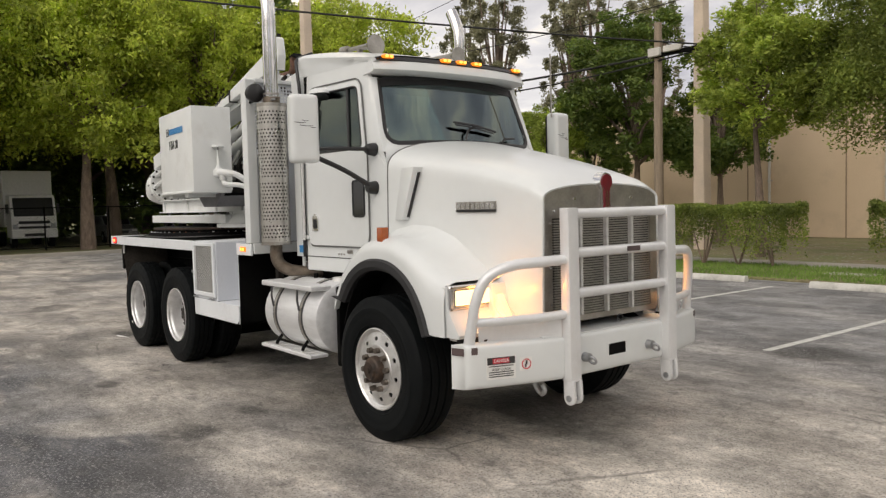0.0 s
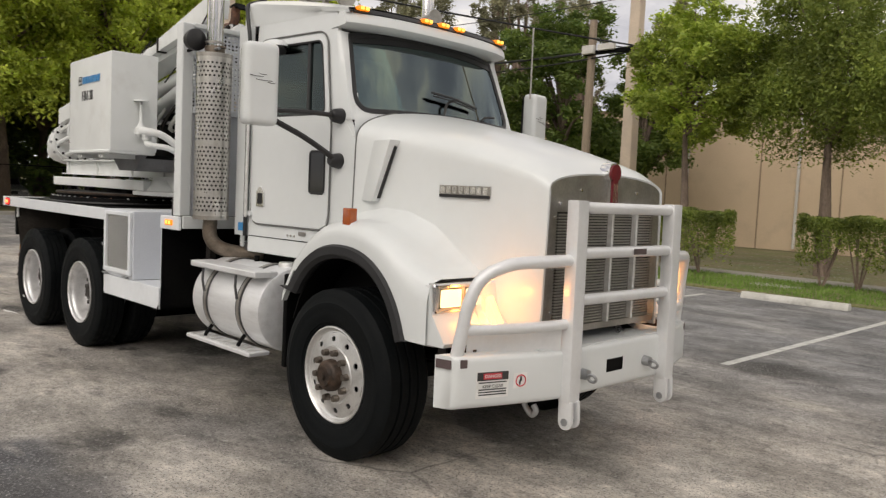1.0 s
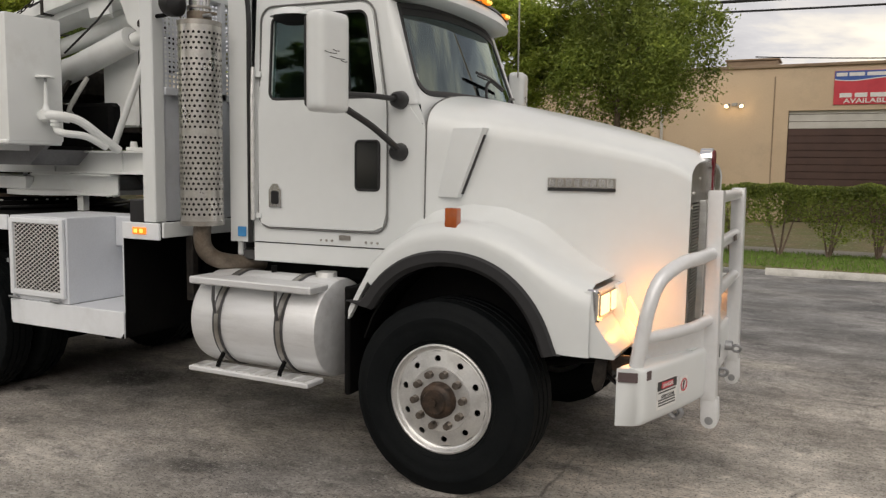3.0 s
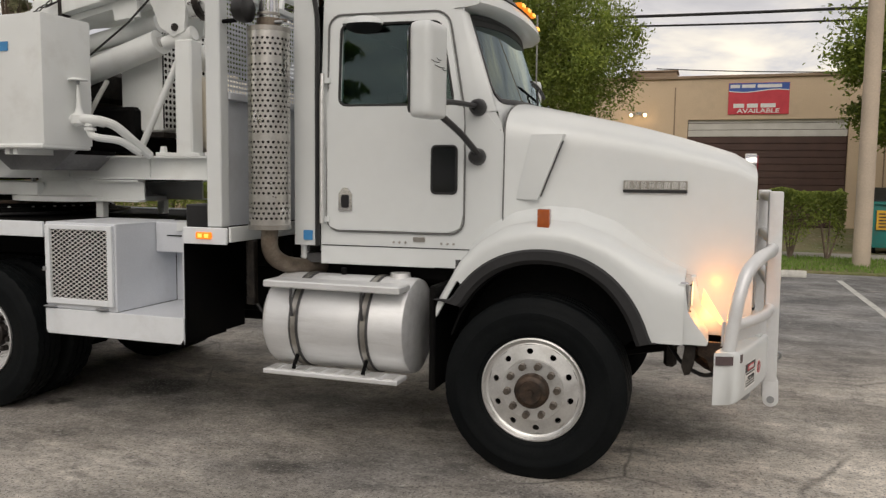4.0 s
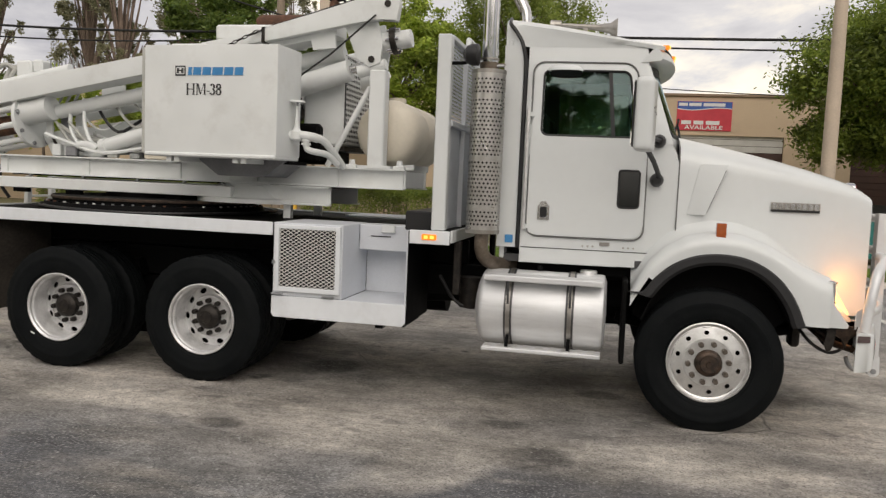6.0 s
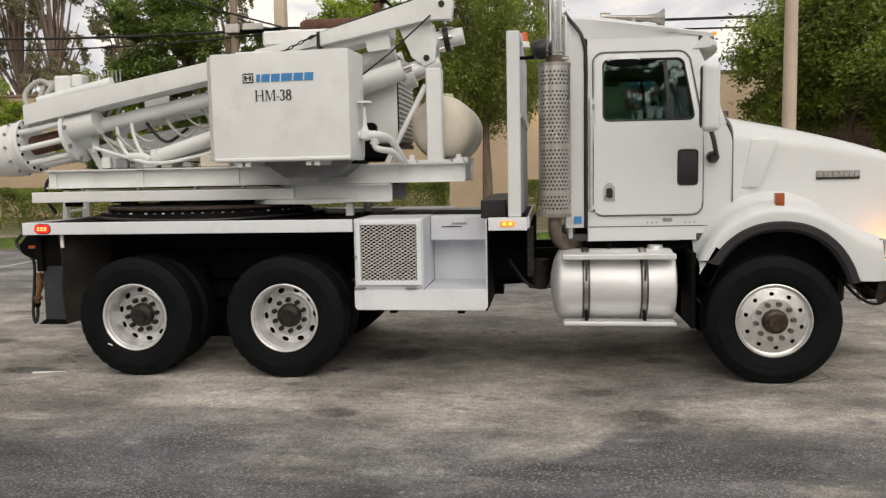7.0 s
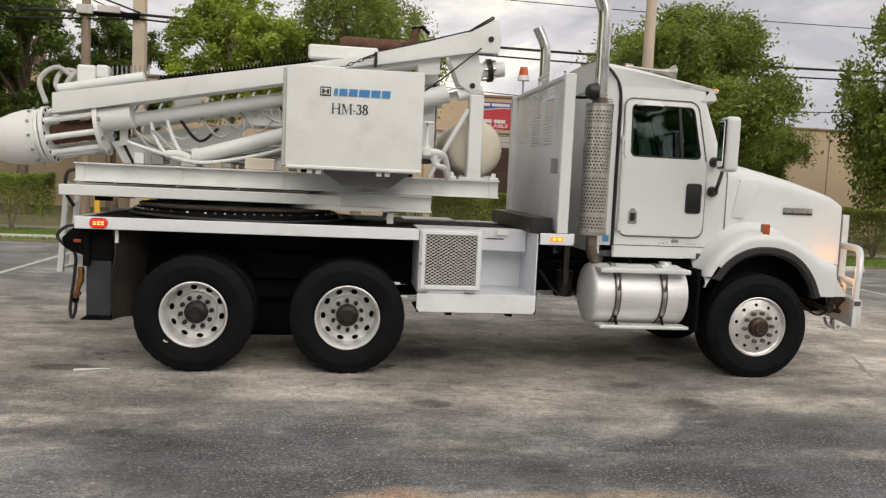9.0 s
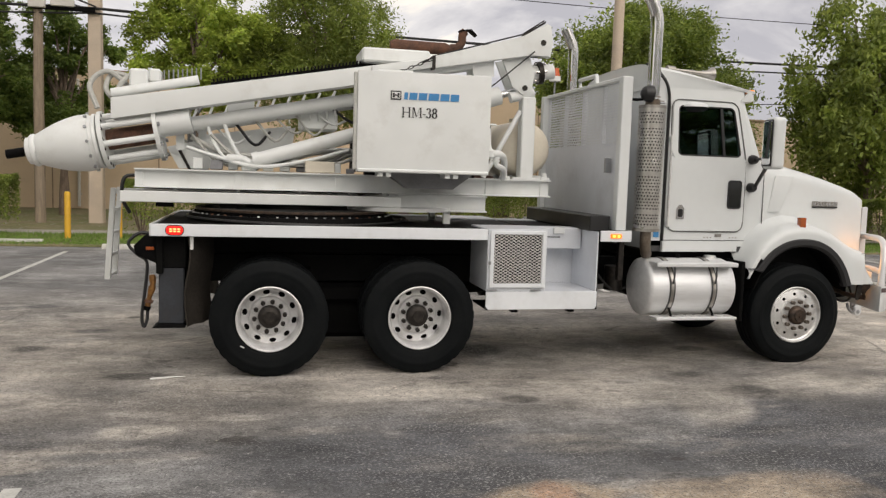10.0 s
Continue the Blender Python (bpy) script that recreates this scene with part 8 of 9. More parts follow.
R("head_bar", prism([(-3.02, 3.392), (-2.77, 3.55), (-2.765, 3.575), (-3.02, 3.415)], -0.50, -0.46), HUBDARK, MAST)
for s in (-1, 1):
    R("head_plate", prism([(-3.22, 3.16), (-2.92, 3.22), (-2.86, 3.02), (-2.88, 2.84), (-2.98, 2.80), (-3.10, 2.88)], s * 0.12 - 0.34, s * 0.12 - 0.30, "y", 0.006), RIGWHITE, MAST)
    R("head_pin", cyl((-2.96, s * 0.12 - 0.35, 2.87), (-2.96, s * 0.12 - 0.29, 2.87), 0.03, seg=12), HUBDARK, MAST)
    R("hanger_plate", prism([(-3.56, 3.13), (-3.32, 3.17), (-3.30, 2.97), (-3.52, 2.95)], s * 0.12 - 0.335, s * 0.12 - 0.305), RIGWHITE, MAST)
    R("long_ram", tube([(-6.36, s * 0.2, 2.355), (-3.3, s * 0.2, 2.965)], 0.072, 18), RIGWHITE, MAST, "white hydraulic ram")
    R("lift_ram", tube([(-5.75, s * 0.33, 2.005), (-4.2, s * 0.33, 2.475)], 0.075, 18), RIGWHITE, MAST, "white lift ram")
    R("lift_ram_sleeve", tube([(-4.3, s * 0.33, 2.45), (-3.2, s * 0.33, 2.79)], 0.098, 20), RIGWHITE, MAST)
    R("ram_rod", tube([(-3.2, s * 0.33, 2.79), (-3.02, s * 0.33, 2.845)], 0.04, 12), CHROME, MAST)
    R("ram_clevis", box(-5.88, -5.72, s * 0.33 - 0.05, s * 0.33 + 0.05, 1.90, 2.02, 0.015), RIGWHITE, MAST)
    R("ram_collar", tube([(-5.76, s * 0.33, 2.0), (-5.70, s * 0.33, 2.02)], 0.088, 18), RIGWHITE, MAST)
R("winch", cyl((-2.90, -0.36, 3.03), (-2.62, -0.36, 3.075), 0.085, 0.08, 20), RIGWHITE, MAST, "white winch motor")
R("winch_flange", cyl((-2.80, -0.36, 3.046), (-2.75, -0.36, 3.054), 0.12, seg=20), HUBDARK, MAST)
for k in range(6):
    a = k * 1.047
    R("winch_bolt", cyl((-2.84, -0.36 + 0.1 * math.cos(a), 3.04 + 0.1 * math.sin(a)), (-2.72, -0.36 + 0.1 * math.cos(a), 3.058 + 0.1 * math.sin(a)), 0.014, seg=8), CHROME, MAST)
R("stay_cable", tube([(-3.62, -0.62, 2.66), (-3.3, -0.57, 2.90), (-2.90, -0.56, 3.24)], 0.008, 6), WIRE, MAST)
R("top_cable", tube([(-4.1, -0.56, 3.06), (-3.9, -0.50, 3.155), (-3.02, -0.48, 3.42), (-2.78, -0.48, 3.58)], 0.008, 6), WIRE, MAST)
for k in range(9):
    x = -4.42 + 0.05 * k
    loop = [(0.03 * math.cos(q * math.pi / 6), 0.013 * math.sin(q * math.pi / 6)) for q in range(13)]
    R("chain_link", tube([(x + u, -0.60 + (v if k % 2 else 0), 2.905 + 0.022 * k + u * 0.4 + (0 if k % 2 else v)) for u, v in loop], 0.005, 6, 0, False), HUBDARK, MAST)

# plates and linkage between the mast and the beams
PLATE = R("back_plate", prism([(-6.36, 2.27), (-5.37, 2.41), (-5.42, 2.21), (-5.99, 2.02), (-6.27, 2.10)], 0.42, 0.44, "y", 0.004), RIGWHITE, None, "white steel side plate under the mast")
R("plate_bolt", cyl((-5.60, 0.40, 2.30), (-5.60, 0.42, 2.30), 0.016, seg=8), HUBDARK, PLATE)
R("sloped_plate", prism([(-6.51, 2.13), (-6.26, 2.20), (-6.10, 2.07), (-6.22, 1.90), (-6.40, 1.90)], -0.10, -0.08, "y", 0.004), RIGWHITE, PLATE)
R("plate_rib", prism([(-6.53, 2.13), (-6.50, 2.14), (-6.38, 1.90), (-6.41, 1.90)], -0.13, -0.10), HUBDARK, PLATE)
R("mast_gusset", prism([(-6.03, 2.46), (-5.76, 2.52), (-5.76, 2.66), (-6.03, 2.62)], 0.02, 0.04, "y", 0.003), RIGWHITE, PLATE)
for k in range(4):
    x = -6.62 + 0.10 * k
    R("spring_link", tube([(x, -0.02, 2.42 + 0.02 * k), (x + 0.05, -0.02, 2.50 + 0.02 * k)], 0.014, 7), GALV, PLATE)
for x, dz in ((-6.22, 0.0), (-6.06, 0.03)):
    R("link_hose", tube([(x, -0.22, 2.36 + dz), (x + 0.08, -0.30, 2.16 + dz), (x + 0.20, -0.32, 2.02), (x + 0.46, -0.32, 1.99)], 0.019, 8, 4), RIGWHITE, PLATE)
R("feed_pipe", tube([(-6.02, -0.36, 2.02), (-5.88, -0.36, 2.02), (-5.80, -0.36, 1.98)], 0.042, 12, 3), RIGWHITE, PLATE)

# rotary head and cone
AX = Vector((1, 0, 0.19)).normalized()
def along(base, d, u=0.0, v=0.0):
    up = Vector((-AX.z, 0, AX.x))
    return Vector(base) + AX * d + Vector((0, 1, 0)) * u + up * v
C0 = Vector((-6.68, -0.19, 2.255))
HEAD = R("rotary_head", cyl(along(C0, -0.02), along(C0, 0.02), 0.28, seg=40), RIGWHITE, None, "white rotary head with open cage and cone")
R("front_plate", cyl(along(C0, -0.53), along(C0, -0.49), 0.285, seg=40), RIGWHITE, HEAD)
for k in range(16):
    a = k * math.pi / 8
    R("flange_hole", cyl(along(C0, -0.492, 0.255 * math.cos(a), 0.255 * math.sin(a)), along(C0, -0.486, 0.255 * math.cos(a), 0.255 * math.sin(a)), 0.017, seg=8), BLACK, HEAD)
for k in range(8):
    a = k * math.pi / 4 + 0.2
    R("cage_rod", cyl(along(C0, -0.5, 0.225 * math.cos(a), 0.225 * math.sin(a)), along(C0, 0, 0.225 * math.cos(a), 0.225 * math.sin(a)), 0.03, seg=12), RIGWHITE, HEAD)
    R("plate_bolt", cyl(along(C0, 0.02, 0.25 * math.cos(a + 0.3), 0.25 * math.sin(a + 0.3)), along(C0, 0.045, 0.25 * math.cos(a + 0.3), 0.25 * math.sin(a + 0.3)), 0.02, seg=6), GALV, HEAD)
R("cage_shaft", cyl(along(C0, -0.5), along(C0, 0), 0.10, seg=20), RUST, HEAD, "rusty inner shaft")
R("head_sleeve", cyl(along(C0, 0.0, -0.1, 0.07), along(C0, 0.33, -0.1, 0.07), 0.125, seg=28), RIGWHITE, HEAD)
R("rear_block", prism([(-6.62, 2.12), (-6.2, 2.22), (-6.1, 1.92), (-6.5, 1.905)], -0.12, 0.2), RIGWHITE, HEAD)
CM = Matrix.Translation(along(C0, -0.53)) @ AX.to_track_quat("Y", "Z").to_matrix().to_4x4()
R("cone", lathe([(0.0, -0.02), (0.262, -0.02), (0.268, -0.03), (0.268, -0.05), (0.255, -0.06), (0.255, -0.085), (0.272, -0.095), (0.276, -0.14), (0.274, -0.2), (0.262, -0.28), (0.240, -0.37), (0.208, -0.46), (0.172, -0.545), (0.150, -0.59), (0.138, -0.60)], 52, CM), RIGWHITE, HEAD, "blunt rounded white cone")
R("cone_nose", lathe([(0.130, -0.595), (0.150, -0.60), (0.157, -0.615), (0.157, -0.635), (0.148, -0.65), (0.128, -0.655), (0.132, -0.67), (0.128, -0.69), (0.105, -0.70), (0.07, -0.70), (0.07, -0.66), (0.0, -0.66)], 44, CM), RIGWHITE, HEAD, "ringed nose of the cone")
R("kelly_stub", cyl(along(C0, -1.42), along(C0, -1.2), 0.045, 0.045, 16), BLACK, HEAD, "black drill stub")
for k in range(12):
    a = k * math.pi / 6
    R("cone_bolt", cyl(along(C0, -0.63, 0.268 * math.cos(a), 0.268 * math.sin(a)), along(C0, -0.63, 0.29 * math.cos(a), 0.29 * math.sin(a)), 0.016, seg=6), GALV, HEAD)
SM = R("feed_cylinder", tube([(-7.14, -0.1, 2.63), (-6.31, -0.1, 2.805)], 0.048, 16), RIGWHITE, None, "short white feed cylinder")
R("motor_block", box(-6.98, -6.80, -0.08, 0.12, 2.70, 2.89, 0.02), RIGWHITE, SM)
R("motor_cap", box(-6.80, -6.68, -0.06, 0.1, 2.76, 2.90, 0.02), RIGWHITE, SM)
for k in range(9):
    R("tine", cyl((-6.66 + 0.045 * k, 0.05, 2.76 + 0.008 * k), (-6.66 + 0.045 * k, 0.05, 2.90 + 0.006 * k), 0.008, seg=6), GALV, SM)
R("hose_track", prism([(-6.2, 2.765), (-3.95, 3.18), (-3.95, 3.215), (-6.2, 2.80)], 0.02, 0.12), BLACK, MAST, "black cable track along the mast")
for k in range(60):
    x = -6.18 + 0.037 * k
    R("track_link", box(x, x + 0.012, 0.01, 0.13, 2.80 + 0.00688 * k, 2.835 + 0.00688 * k), BLACK, MAST)
for k, (a, b, c, d) in enumerate((((-7.0, 0.05, 2.72), (-7.2, 0.05, 2.86), (-7.36, 0.0, 2.72), (-7.28, -0.05, 2.48)), ((-6.9, 0.1, 2.80), (-7.15, 0.1, 2.84), (-7.22, 0.05, 2.70), (-7.16, 0.0, 2.6)), ((-6.8, 0.0, 2.72), (-6.95, -0.02, 2.83), (-7.05, -0.04, 2.75), (-7.1, -0.05, 2.64)))):
    R("head_hose", tube([a, b, c, d], 0.026, 9, 6), HOSE, SM, "pale hydraulic hose")
rnd = random.Random(4)
for k in range(14):
    y = -0.35 + 0.05 * k
    x0 = -6.3 + rnd.uniform(-0.2, 0.2)
    R("hydraulic_hose", tube([(x0, y, 2.2 + rnd.uniform(-0.1, 0.1)), (x0 + 0.3, y, 2.05 + rnd.uniform(-0.08, 0.08)), (x0 + 0.7, y + rnd.uniform(-0.1, 0.1), 1.97 + rnd.uniform(-0.03, 0.1)), (x0 + 1.2, y, 2.02 + rnd.uniform(-0.06, 0.12)), (x0 + 1.6, y, 2.15)], rnd.choice((0.014, 0.018, 0.024)), 8, 5), HOSE if k % 4 else RIGWHITE, MAST)
R("web_plate", prism([(-6.45, 1.93), (-5.4, 1.98), (-5.33, 2.38), (-6.3, 2.16)], 0.12, 0.145), RIGWHITE, MAST, "flat white gusset plate")
R("web_frame", prism([(-6.6, 2.33), (-5.0, 2.62), (-5.0, 2.70), (-6.6, 2.41)], 0.2, 0.24), HUBDARK, MAST)
for k in range(10):
    x = -6.45 + 0.16 * k
    R("lattice_bar", tube([(x, 0.17, 2.28 + 0.185 * (x + 6.45)), (x + 0.1, 0.17, 2.53 + 0.185 * (x + 6.45))], 0.014, 6), RIGWHITE, MAST)
rnd = random.Random(12)
for k in range(10):
    x = -6.35 + 0.17 * k
    y = rnd.uniform(-0.38, -0.2)
    R("clamp", box(x, x + rnd.uniform(0.05, 0.12), y - 0.03, y + 0.03, 1.905, rnd.uniform(1.95, 2.06), 0.008), rnd.choice((RIGWHITE, RIGWHITE, HOSE, GREYPAINT)), MAST)
for k in range(9):
    x = -6.25 + 0.2 * k
    z = 2.33 + 0.19 * (x + 6.25)
    R("hose_run", tube([(x, rnd.uniform(-0.12, 0.1), z + 0.12), (x + 0.12, -0.14, z), (x + 0.3, -0.1, z - rnd.uniform(0.1, 0.2)), (x + 0.45, rnd.uniform(-0.1, 0.1), z - 0.05)], rnd.choice((0.012, 0.016)), 7, 4), rnd.choice((HOSE, BLACKPL, RIGWHITE)), MAST)
for k in range(3):
    R("flange_plate", prism([(-6.52 + 0.1 * k, 2.42), (-6.44 + 0.1 * k, 2.44), (-6.44 + 0.1 * k, 2.10), (-6.52 + 0.1 * k, 2.08)], -0.2 + 0.1 * k, -0.185 + 0.1 * k), GREYPAINT if k == 1 else RIGWHITE, MAST)
R("valve_bank", box(-5.3, -4.9, -0.1, 0.25, 2.35, 2.55, 0.02), RIGWHITE, MAST)
for k in range(5):
    R("valve_lever", tube([(-5.28 + 0.09 * k, -0.12, 2.45), (-5.30 + 0.09 * k, -0.2, 2.56)], 0.012, 6), RIGWHITE, MAST)
R("wood_block", box(-5.25, -4.95, -0.42, -0.36, 1.905, 2.02, 0.008), CREAM, None, "pale timber block")

# poly tank
PT = R("water_tank", lathe([(0.0, -0.54), (0.15, -0.535), (0.25, -0.51), (0.295, -0.46), (0.312, -0.38), (0.314, -0.1), (0.305, -0.08), (0.305, -0.05), (0.314, -0.03), (0.314, 0.38), (0.305, 0.4), (0.305, 0.43), (0.314, 0.45), (0.312, 0.62), (0.295, 0.70), (0.2, 0.75), (0.0, 0.76)], 44, Matrix.Translation((-2.86, 0.26, 2.235))), CREAM, None, "cream plastic water tank")
R("tank_cap", cyl((-2.86, 0.1, 2.54), (-2.86, 0.1, 2.585), 0.085, 0.08, 20), CREAM, PT)
for y in (-0.1, 0.45):
    R("tank_cradle", box(-3.0, -2.62, y - 0.03, y + 0.03, 1.90, 1.95), RIGWHITE, PT)
# rear ladder
LAD = R("ladder", prism([(-7.24, 1.68), (-7.19, 1.68), (-7.25, 0.70), (-7.31, 0.70)], 0.36, 0.42, "y", 0.004), RIGWHITE, None, "pale steel ladder at the tail")
R("ladder_rail", prism([(-7.24, 1.68), (-7.19, 1.68), (-7.25, 0.70), (-7.31, 0.70)], 0.74, 0.80, "y", 0.004), RIGWHITE, LAD)
R("ladder_arm", box(-7.24, -6.9, 0.37, 0.41, 1.62, 1.67), RIGWHITE, LAD)
R("ladder_arm", box(-7.24, -6.9, 0.75, 0.79, 1.62, 1.67), RIGWHITE, LAD)
for z in (1.45, 1.2, 0.96, 0.74):
    x = -7.22 - 0.06 * (1.68 - z)
    R("rung", box(x - 0.03, x + 0.03, 0.42, 0.74, z - 0.012, z + 0.012, 0.004), RIGWHITE, LAD)
R("tail_hose", tube([(-6.85, -0.2, 1.83), (-7.0, -0.25, 1.80), (-7.02, -0.25, 1.6), (-6.96, -0.2, 1.45)], 0.018, 8, 5), BLACKPL, LAD)


# ---- other things round the lot ----
def dumpster():
    x0, x1 = 4.72, 6.92
    d = tagged(part("dumpster", prism([(x0 + 0.1, 0.15), (x1 - 0.1, 0.15), (x1, 1.30), (x0, 1.30)], 16.4, 17.9, "y", 0.02), TEAL), "teal steel dumpster with a yellow notice", "dumpster")
    for a in (x0, (x0 + x1) / 2 + 0.02):
        part("lid", prism([(16.35, 1.31), (17.95, 1.60), (17.95, 1.64), (16.35, 1.35)], a, a + 1.08, "x"), BLACKPL, d, "black plastic lid")
    part("notice", box(x0 + 0.24, x0 + 0.72, 16.36, 16.395, 0.60, 1.08), YELLOW, d, "yellow notice with plain bars")
    for k in range(5):
        part("notice_bar", box(x0 + 0.29, x0 + 0.67 - 0.06 * (k % 2), 16.352, 16.361, 0.66 + 0.08 * k, 0.69 + 0.08 * k), DECALBLACK, d)
    part("top_rim", box(x0 - 0.02, x1 + 0.02, 16.35, 16.41, 1.22, 1.30, 0.01), TEAL, d)
    for x in (x0 + 0.15, x0 + 0.98, x1 - 0.15):
        part("rib", box(x - 0.04, x + 0.04, 16.34, 16.40, 0.2, 1.22), TEAL, d)
    for x in (x0 + 0.25, x1 - 0.25):
        for y in (16.6, 17.7):
            part("caster", cyl((x - 0.03, y, 0.08), (x + 0.03, y, 0.08), 0.08, seg=14), BLACK, d)
            part("caster_fork", box(x - 0.04, x + 0.04, y - 0.03, y + 0.03, 0.12, 0.17), BLACK, d)


dumpster()
b = tagged(part("bollard", tube([(-10.45, 12.7, -0.2), (-10.45, 12.7, 1.18), (-10.45, 12.7, 1.22)], 0.075, 16, 0, True, [0.075, 0.075, 0.05]), YELLOW), "yellow painted steel bollard at the verge", "bollard", "bollards")
copy_thing(b, Matrix.Translation((1.21, 0.0, 0.0)) @ b.matrix_basis)
tagged(part("stick", tube([(-6.64, -1.205, 0.010), (-6.52, -1.18, 0.011), (-6.42, -1.155, 0.012), (-6.34, -1.14, 0.008)], 0.01, 6, 2, True, [0.010, 0.011, 0.010, 0.007, 0.005, 0.004, 0.003]), DECALWHITE), "thin pale broken stick lying on the asphalt", "stick")
tagged(part("drain_cover", box(-3.4, -2.4, 12.4, 12.9, 0.04, 0.07, 0.01), WALKWAY), "flat grey concrete drain cover in the grass", "drain cover")


def box_truck():
    """The parked delivery truck behind the fence."""
    X = -41.0
    t = tagged(blank("box_truck", (X, 4.2, 0)), "white delivery truck parked nose-out behind the fence", "truck")
    P = lambda n, bm, m, par=None, l="": part(n, bm, m, par or t, l)
    P("cargo_box", box(X - 6, X - 1.4, 3.0, 5.4, 1.1, 4.1, 0.03), DECALWHITE)
    cab = P("cab", prism([(X - 1.4, 0.55), (X, 0.55), (X + 0.02, 1.6), (X - 0.35, 2.75), (X - 1.4, 2.8)], 3.12, 5.28, "y", 0.05), DECALWHITE)
    P("windscreen", prism([(X + 0.03, 1.65), (X + 0.05, 1.67), (X - 0.28, 2.62), (X - 0.30, 2.6)], 3.25, 5.15), BLACKPL, cab, "dark windscreen")
    P("grille", box(X + 0.0, X + 0.04, 3.45, 4.95, 1.25, 1.40, 0.01), BLACKPL, cab, "black grille slot")
    P("grille", box(X + 0.0, X + 0.04, 3.45, 4.95, 1.0, 1.12, 0.01), BLACKPL, cab, "black grille slot")
    bu = P("bumper", box(X - 0.2, X + 0.1, 3.1, 5.3, 0.5, 0.95, 0.04), DECALWHITE, cab)
    P("intake", box(X + 0.09, X + 0.11, 3.7, 4.7, 0.6, 0.75), BLACKPL, bu)
    for y in (3.3, 5.1):
        P("headlight", box(X, X + 0.05, y - 0.12, y + 0.12, 1.0, 1.25, 0.02), GALV, cab)
        w = P("wheel", cyl((X - 0.7, y - 0.13, 0.42), (X - 0.7, y + 0.13, 0.42), 0.42, seg=24), RUBBER)
        P("rim", cyl((X - 0.7, y - 0.135, 0.42), (X - 0.7, y + 0.135, 0.42), 0.22, seg=20), GALV, w)
        w = P("wheel", cyl((X - 4.5, y - 0.2, 0.42), (X - 4.5, y + 0.2, 0.42), 0.42, seg=24), RUBBER)
        P("mirror", box(X - 0.25, X - 0.18, y - 0.08 + (y - 4.2) * 0.35, y + 0.08 + (y - 4.2) * 0.35, 1.8, 2.3, 0.02), BLACKPL, cab)


box_truck()


def chain_fence():
    f = tagged(blank("chain_link_fence", (-37.5, 6, 0)), "dull chain-link fence under the trees", "fence")
    for k in range(14):
        y = -14 + 3 * k
        part("post", tube([(-37.5, y, -0.1), (-37.5, y, 2.1)], 0.04, 8), BLACK, f)
    for z in (0.1, 2.05):
        part("rail", tube([(-37.5, -14, z), (-37.5, 25, z)], 0.025, 6), BLACK, f)
    bm = bmesh.new()
    n = 260
    for d in (-1, 1):
        for k in range(n + 14):
            y0 = -14 + 39 * k / n
            a, c = Vector((-37.5, y0, 0.1 if d > 0 else 2.05)), Vector((-37.5, y0 + 1.95, 2.05 if d > 0 else 0.1))
            if c.y > 25:
                continue
            w = Vector((0, 0.006, 0))
            bm.faces.new([bm.verts.new(q) for q in (a - w, a + w, c + w, c - w)])
    part("mesh", bm, BLACK, f, "wire mesh", False)


chain_fence()


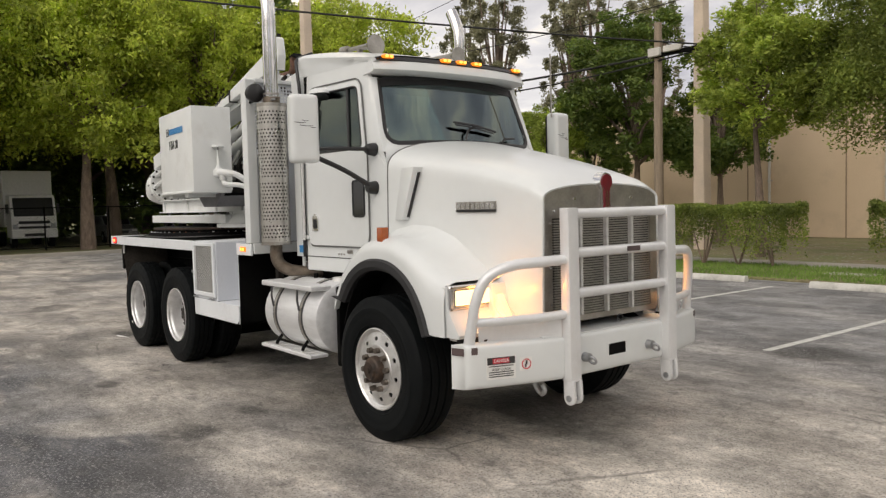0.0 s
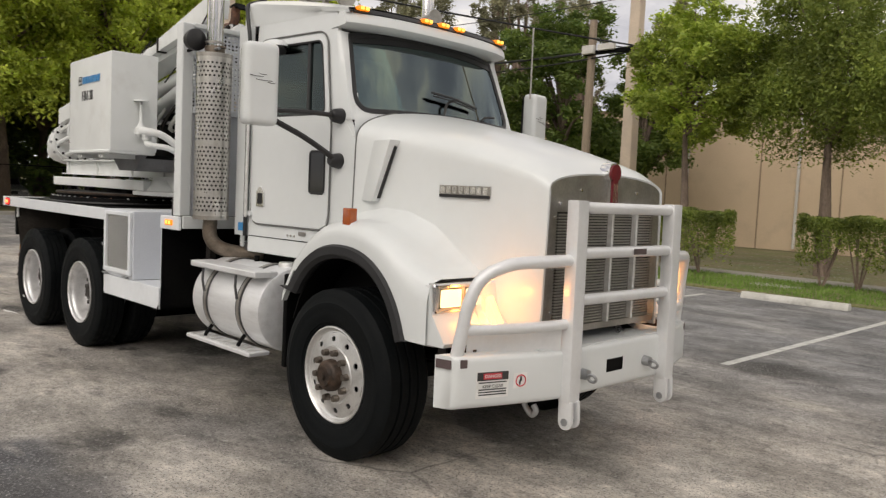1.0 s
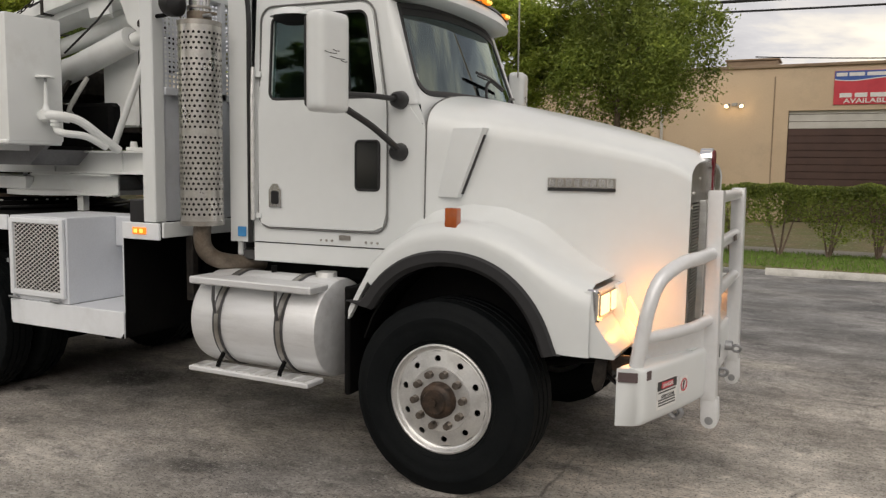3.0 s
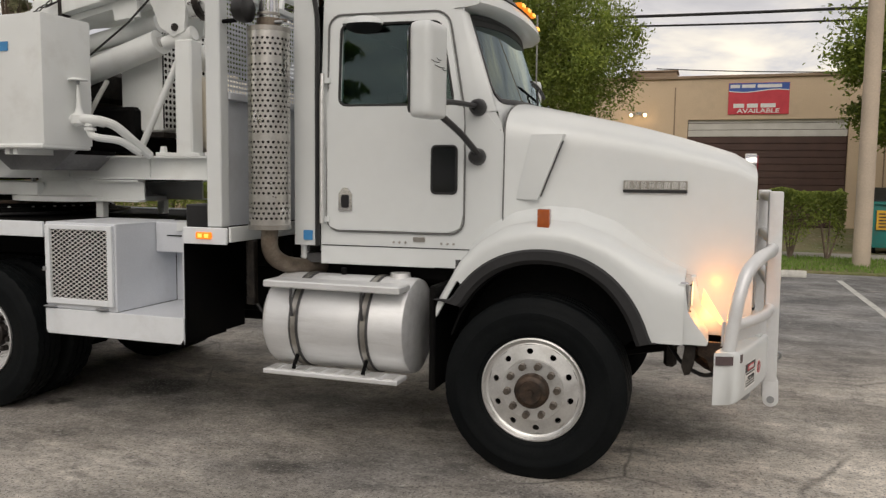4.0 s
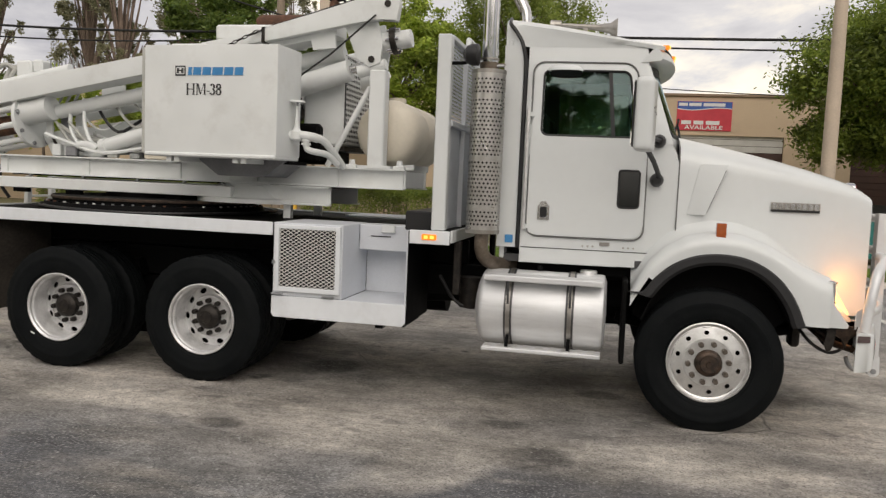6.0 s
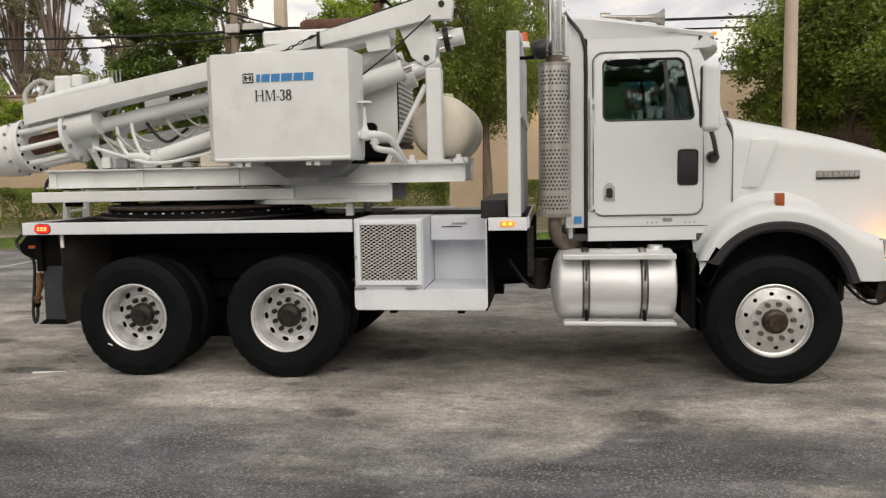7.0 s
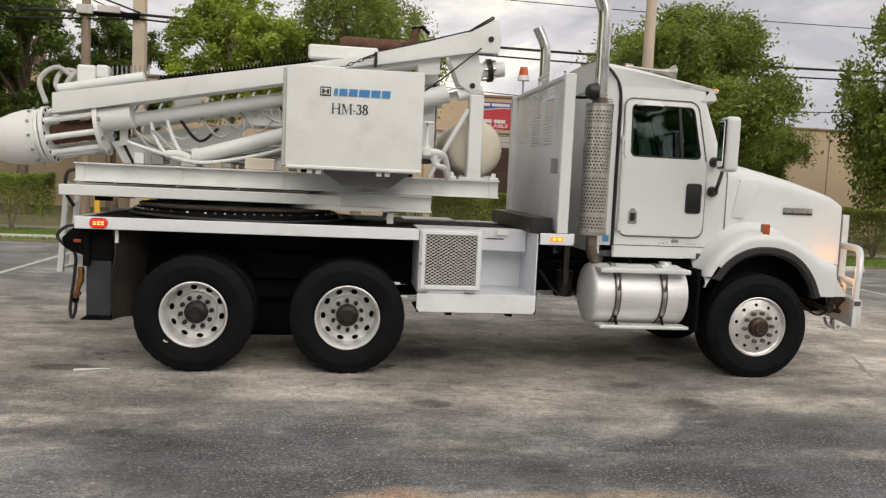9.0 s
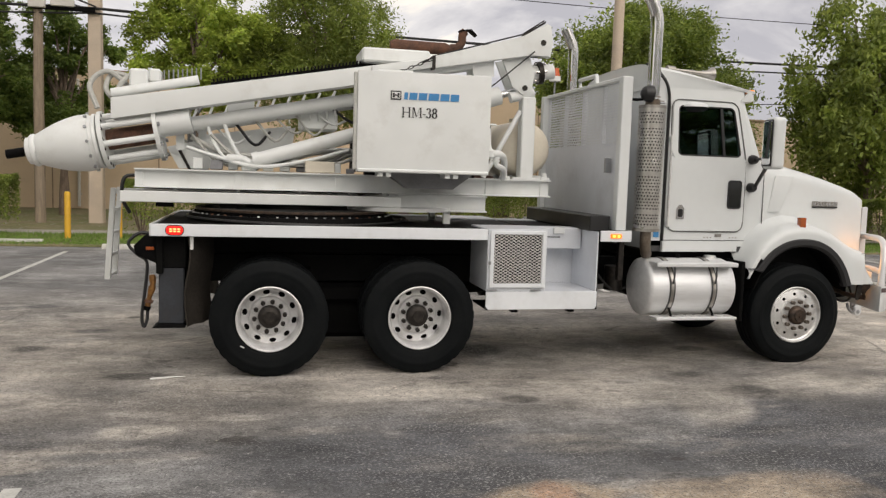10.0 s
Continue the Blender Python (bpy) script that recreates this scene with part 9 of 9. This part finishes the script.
def parked_car():
    """A pale car half hidden by the fence."""
    X, Y = -43.0, 9.2
    c = tagged(part("parked_car", prism([(X - 4.2, 0.35), (X - 0.05, 0.35), (X, 0.75), (X - 0.9, 1.0), (X - 4.25, 1.02)], Y - 0.88, Y + 0.88, "y", 0.07), GALV), "pale grey car parked behind the fence", "car")
    part("cabin", prism([(X - 4.0, 1.0), (X - 0.95, 1.0), (X - 1.6, 1.55), (X - 3.7, 1.58)], Y - 0.78, Y + 0.78, "y", 0.06), GALV, c)
    part("windscreen", prism([(X - 0.98, 1.03), (X - 0.94, 1.03), (X - 1.55, 1.52), (X - 1.6, 1.52)], Y - 0.70, Y + 0.70), BLACKPL, c, "dark windscreen")
    part("grille", box(X - 0.02, X + 0.02, Y - 0.35, Y + 0.35, 0.52, 0.68, 0.01), BLACKPL, c)
    for s in (-1, 1):
        part("headlight", box(X - 0.08, X + 0.015, Y + s * 0.68 - 0.14, Y + s * 0.68 + 0.14, 0.62, 0.76, 0.02), DECALWHITE, c)
        part("side_window", box(X - 3.6, X - 1.7, Y + s * 0.76 - 0.02, Y + s * 0.76 + 0.025, 1.08, 1.48, 0.01), BLACKPL, c, "dark side window")
        for x in (X - 0.85, X - 3.4):
            w = part("wheel", cyl((x, Y + s * 0.80 - 0.1, 0.32), (x, Y + s * 0.80 + 0.1, 0.32), 0.32, seg=22), RUBBER, c)
            part("rim", cyl((x, Y + s * 0.80 - 0.105, 0.32), (x, Y + s * 0.80 + 0.105, 0.32), 0.19, seg=16), GALV, w)


parked_car()


def undergrowth():
    rng = np.random.default_rng(9)
    lobes = []
    for k in range(270):
        x, y = rng.uniform(-72, -39.5), rng.uniform(-25, 48)
        if -50 < x < -37 and 1.0 < y < 10.5:
            continue
        h = rng.uniform(1.0, 2.8) + max(0.0, (-x - 48) * 0.12)
        lobes.append(((x, y, h * 0.85), (2.6, 2.6, h)))
    me = leaf_cloud("undergrowth", lobes, 120000, 0.25, 12)
    tagged(part("undergrowth", me, LEAF_DARK), "dark bushes under the trees beyond the fence", "bushes", kind="stuff")


undergrowth()


def litter():
    """Fallen leaves and crumbs on the lawn and the asphalt."""
    rng = np.random.default_rng(31)
    n = 5000
    x, y = rng.uniform(-26, 20, n), rng.uniform(13.6, 24.8, n)
    k = n // 8
    x[:k], y[:k] = rng.uniform(-14, 8, k), rng.uniform(-8, 11, k)
    z = np.where(y < 11, 0.003, np.where((y > 14.0) & (y < 15.4), 0.065, 0.0))
    a = rng.uniform(0, 6.28, n)
    s = np.where(y < 11, 0.012, 0.05) * rng.uniform(0.5, 1.3, n)
    p = np.stack([np.stack([x + s * np.cos(a + q), y + s * np.sin(a + q) * 0.7, z + 0.004 * (q % 2)], 1) for q in (0.0, 1.6, 3.1, 4.7)], 1).reshape(-1, 3)
    me = bpy.data.meshes.new("litter")
    me.vertices.add(n * 4)
    me.vertices.foreach_set("co", p.astype(np.float32).ravel())
    me.loops.add(n * 4)
    me.loops.foreach_set("vertex_index", np.arange(n * 4, dtype=np.int32))
    me.polygons.add(n)
    me.polygons.foreach_set("loop_start", np.arange(0, n * 4, 4, dtype=np.int32))
    me.update()
    tagged(part("leaf_litter", me, WALKWAY), "dry leaves and grit scattered over lawn and asphalt", "litter", kind="stuff")


litter()
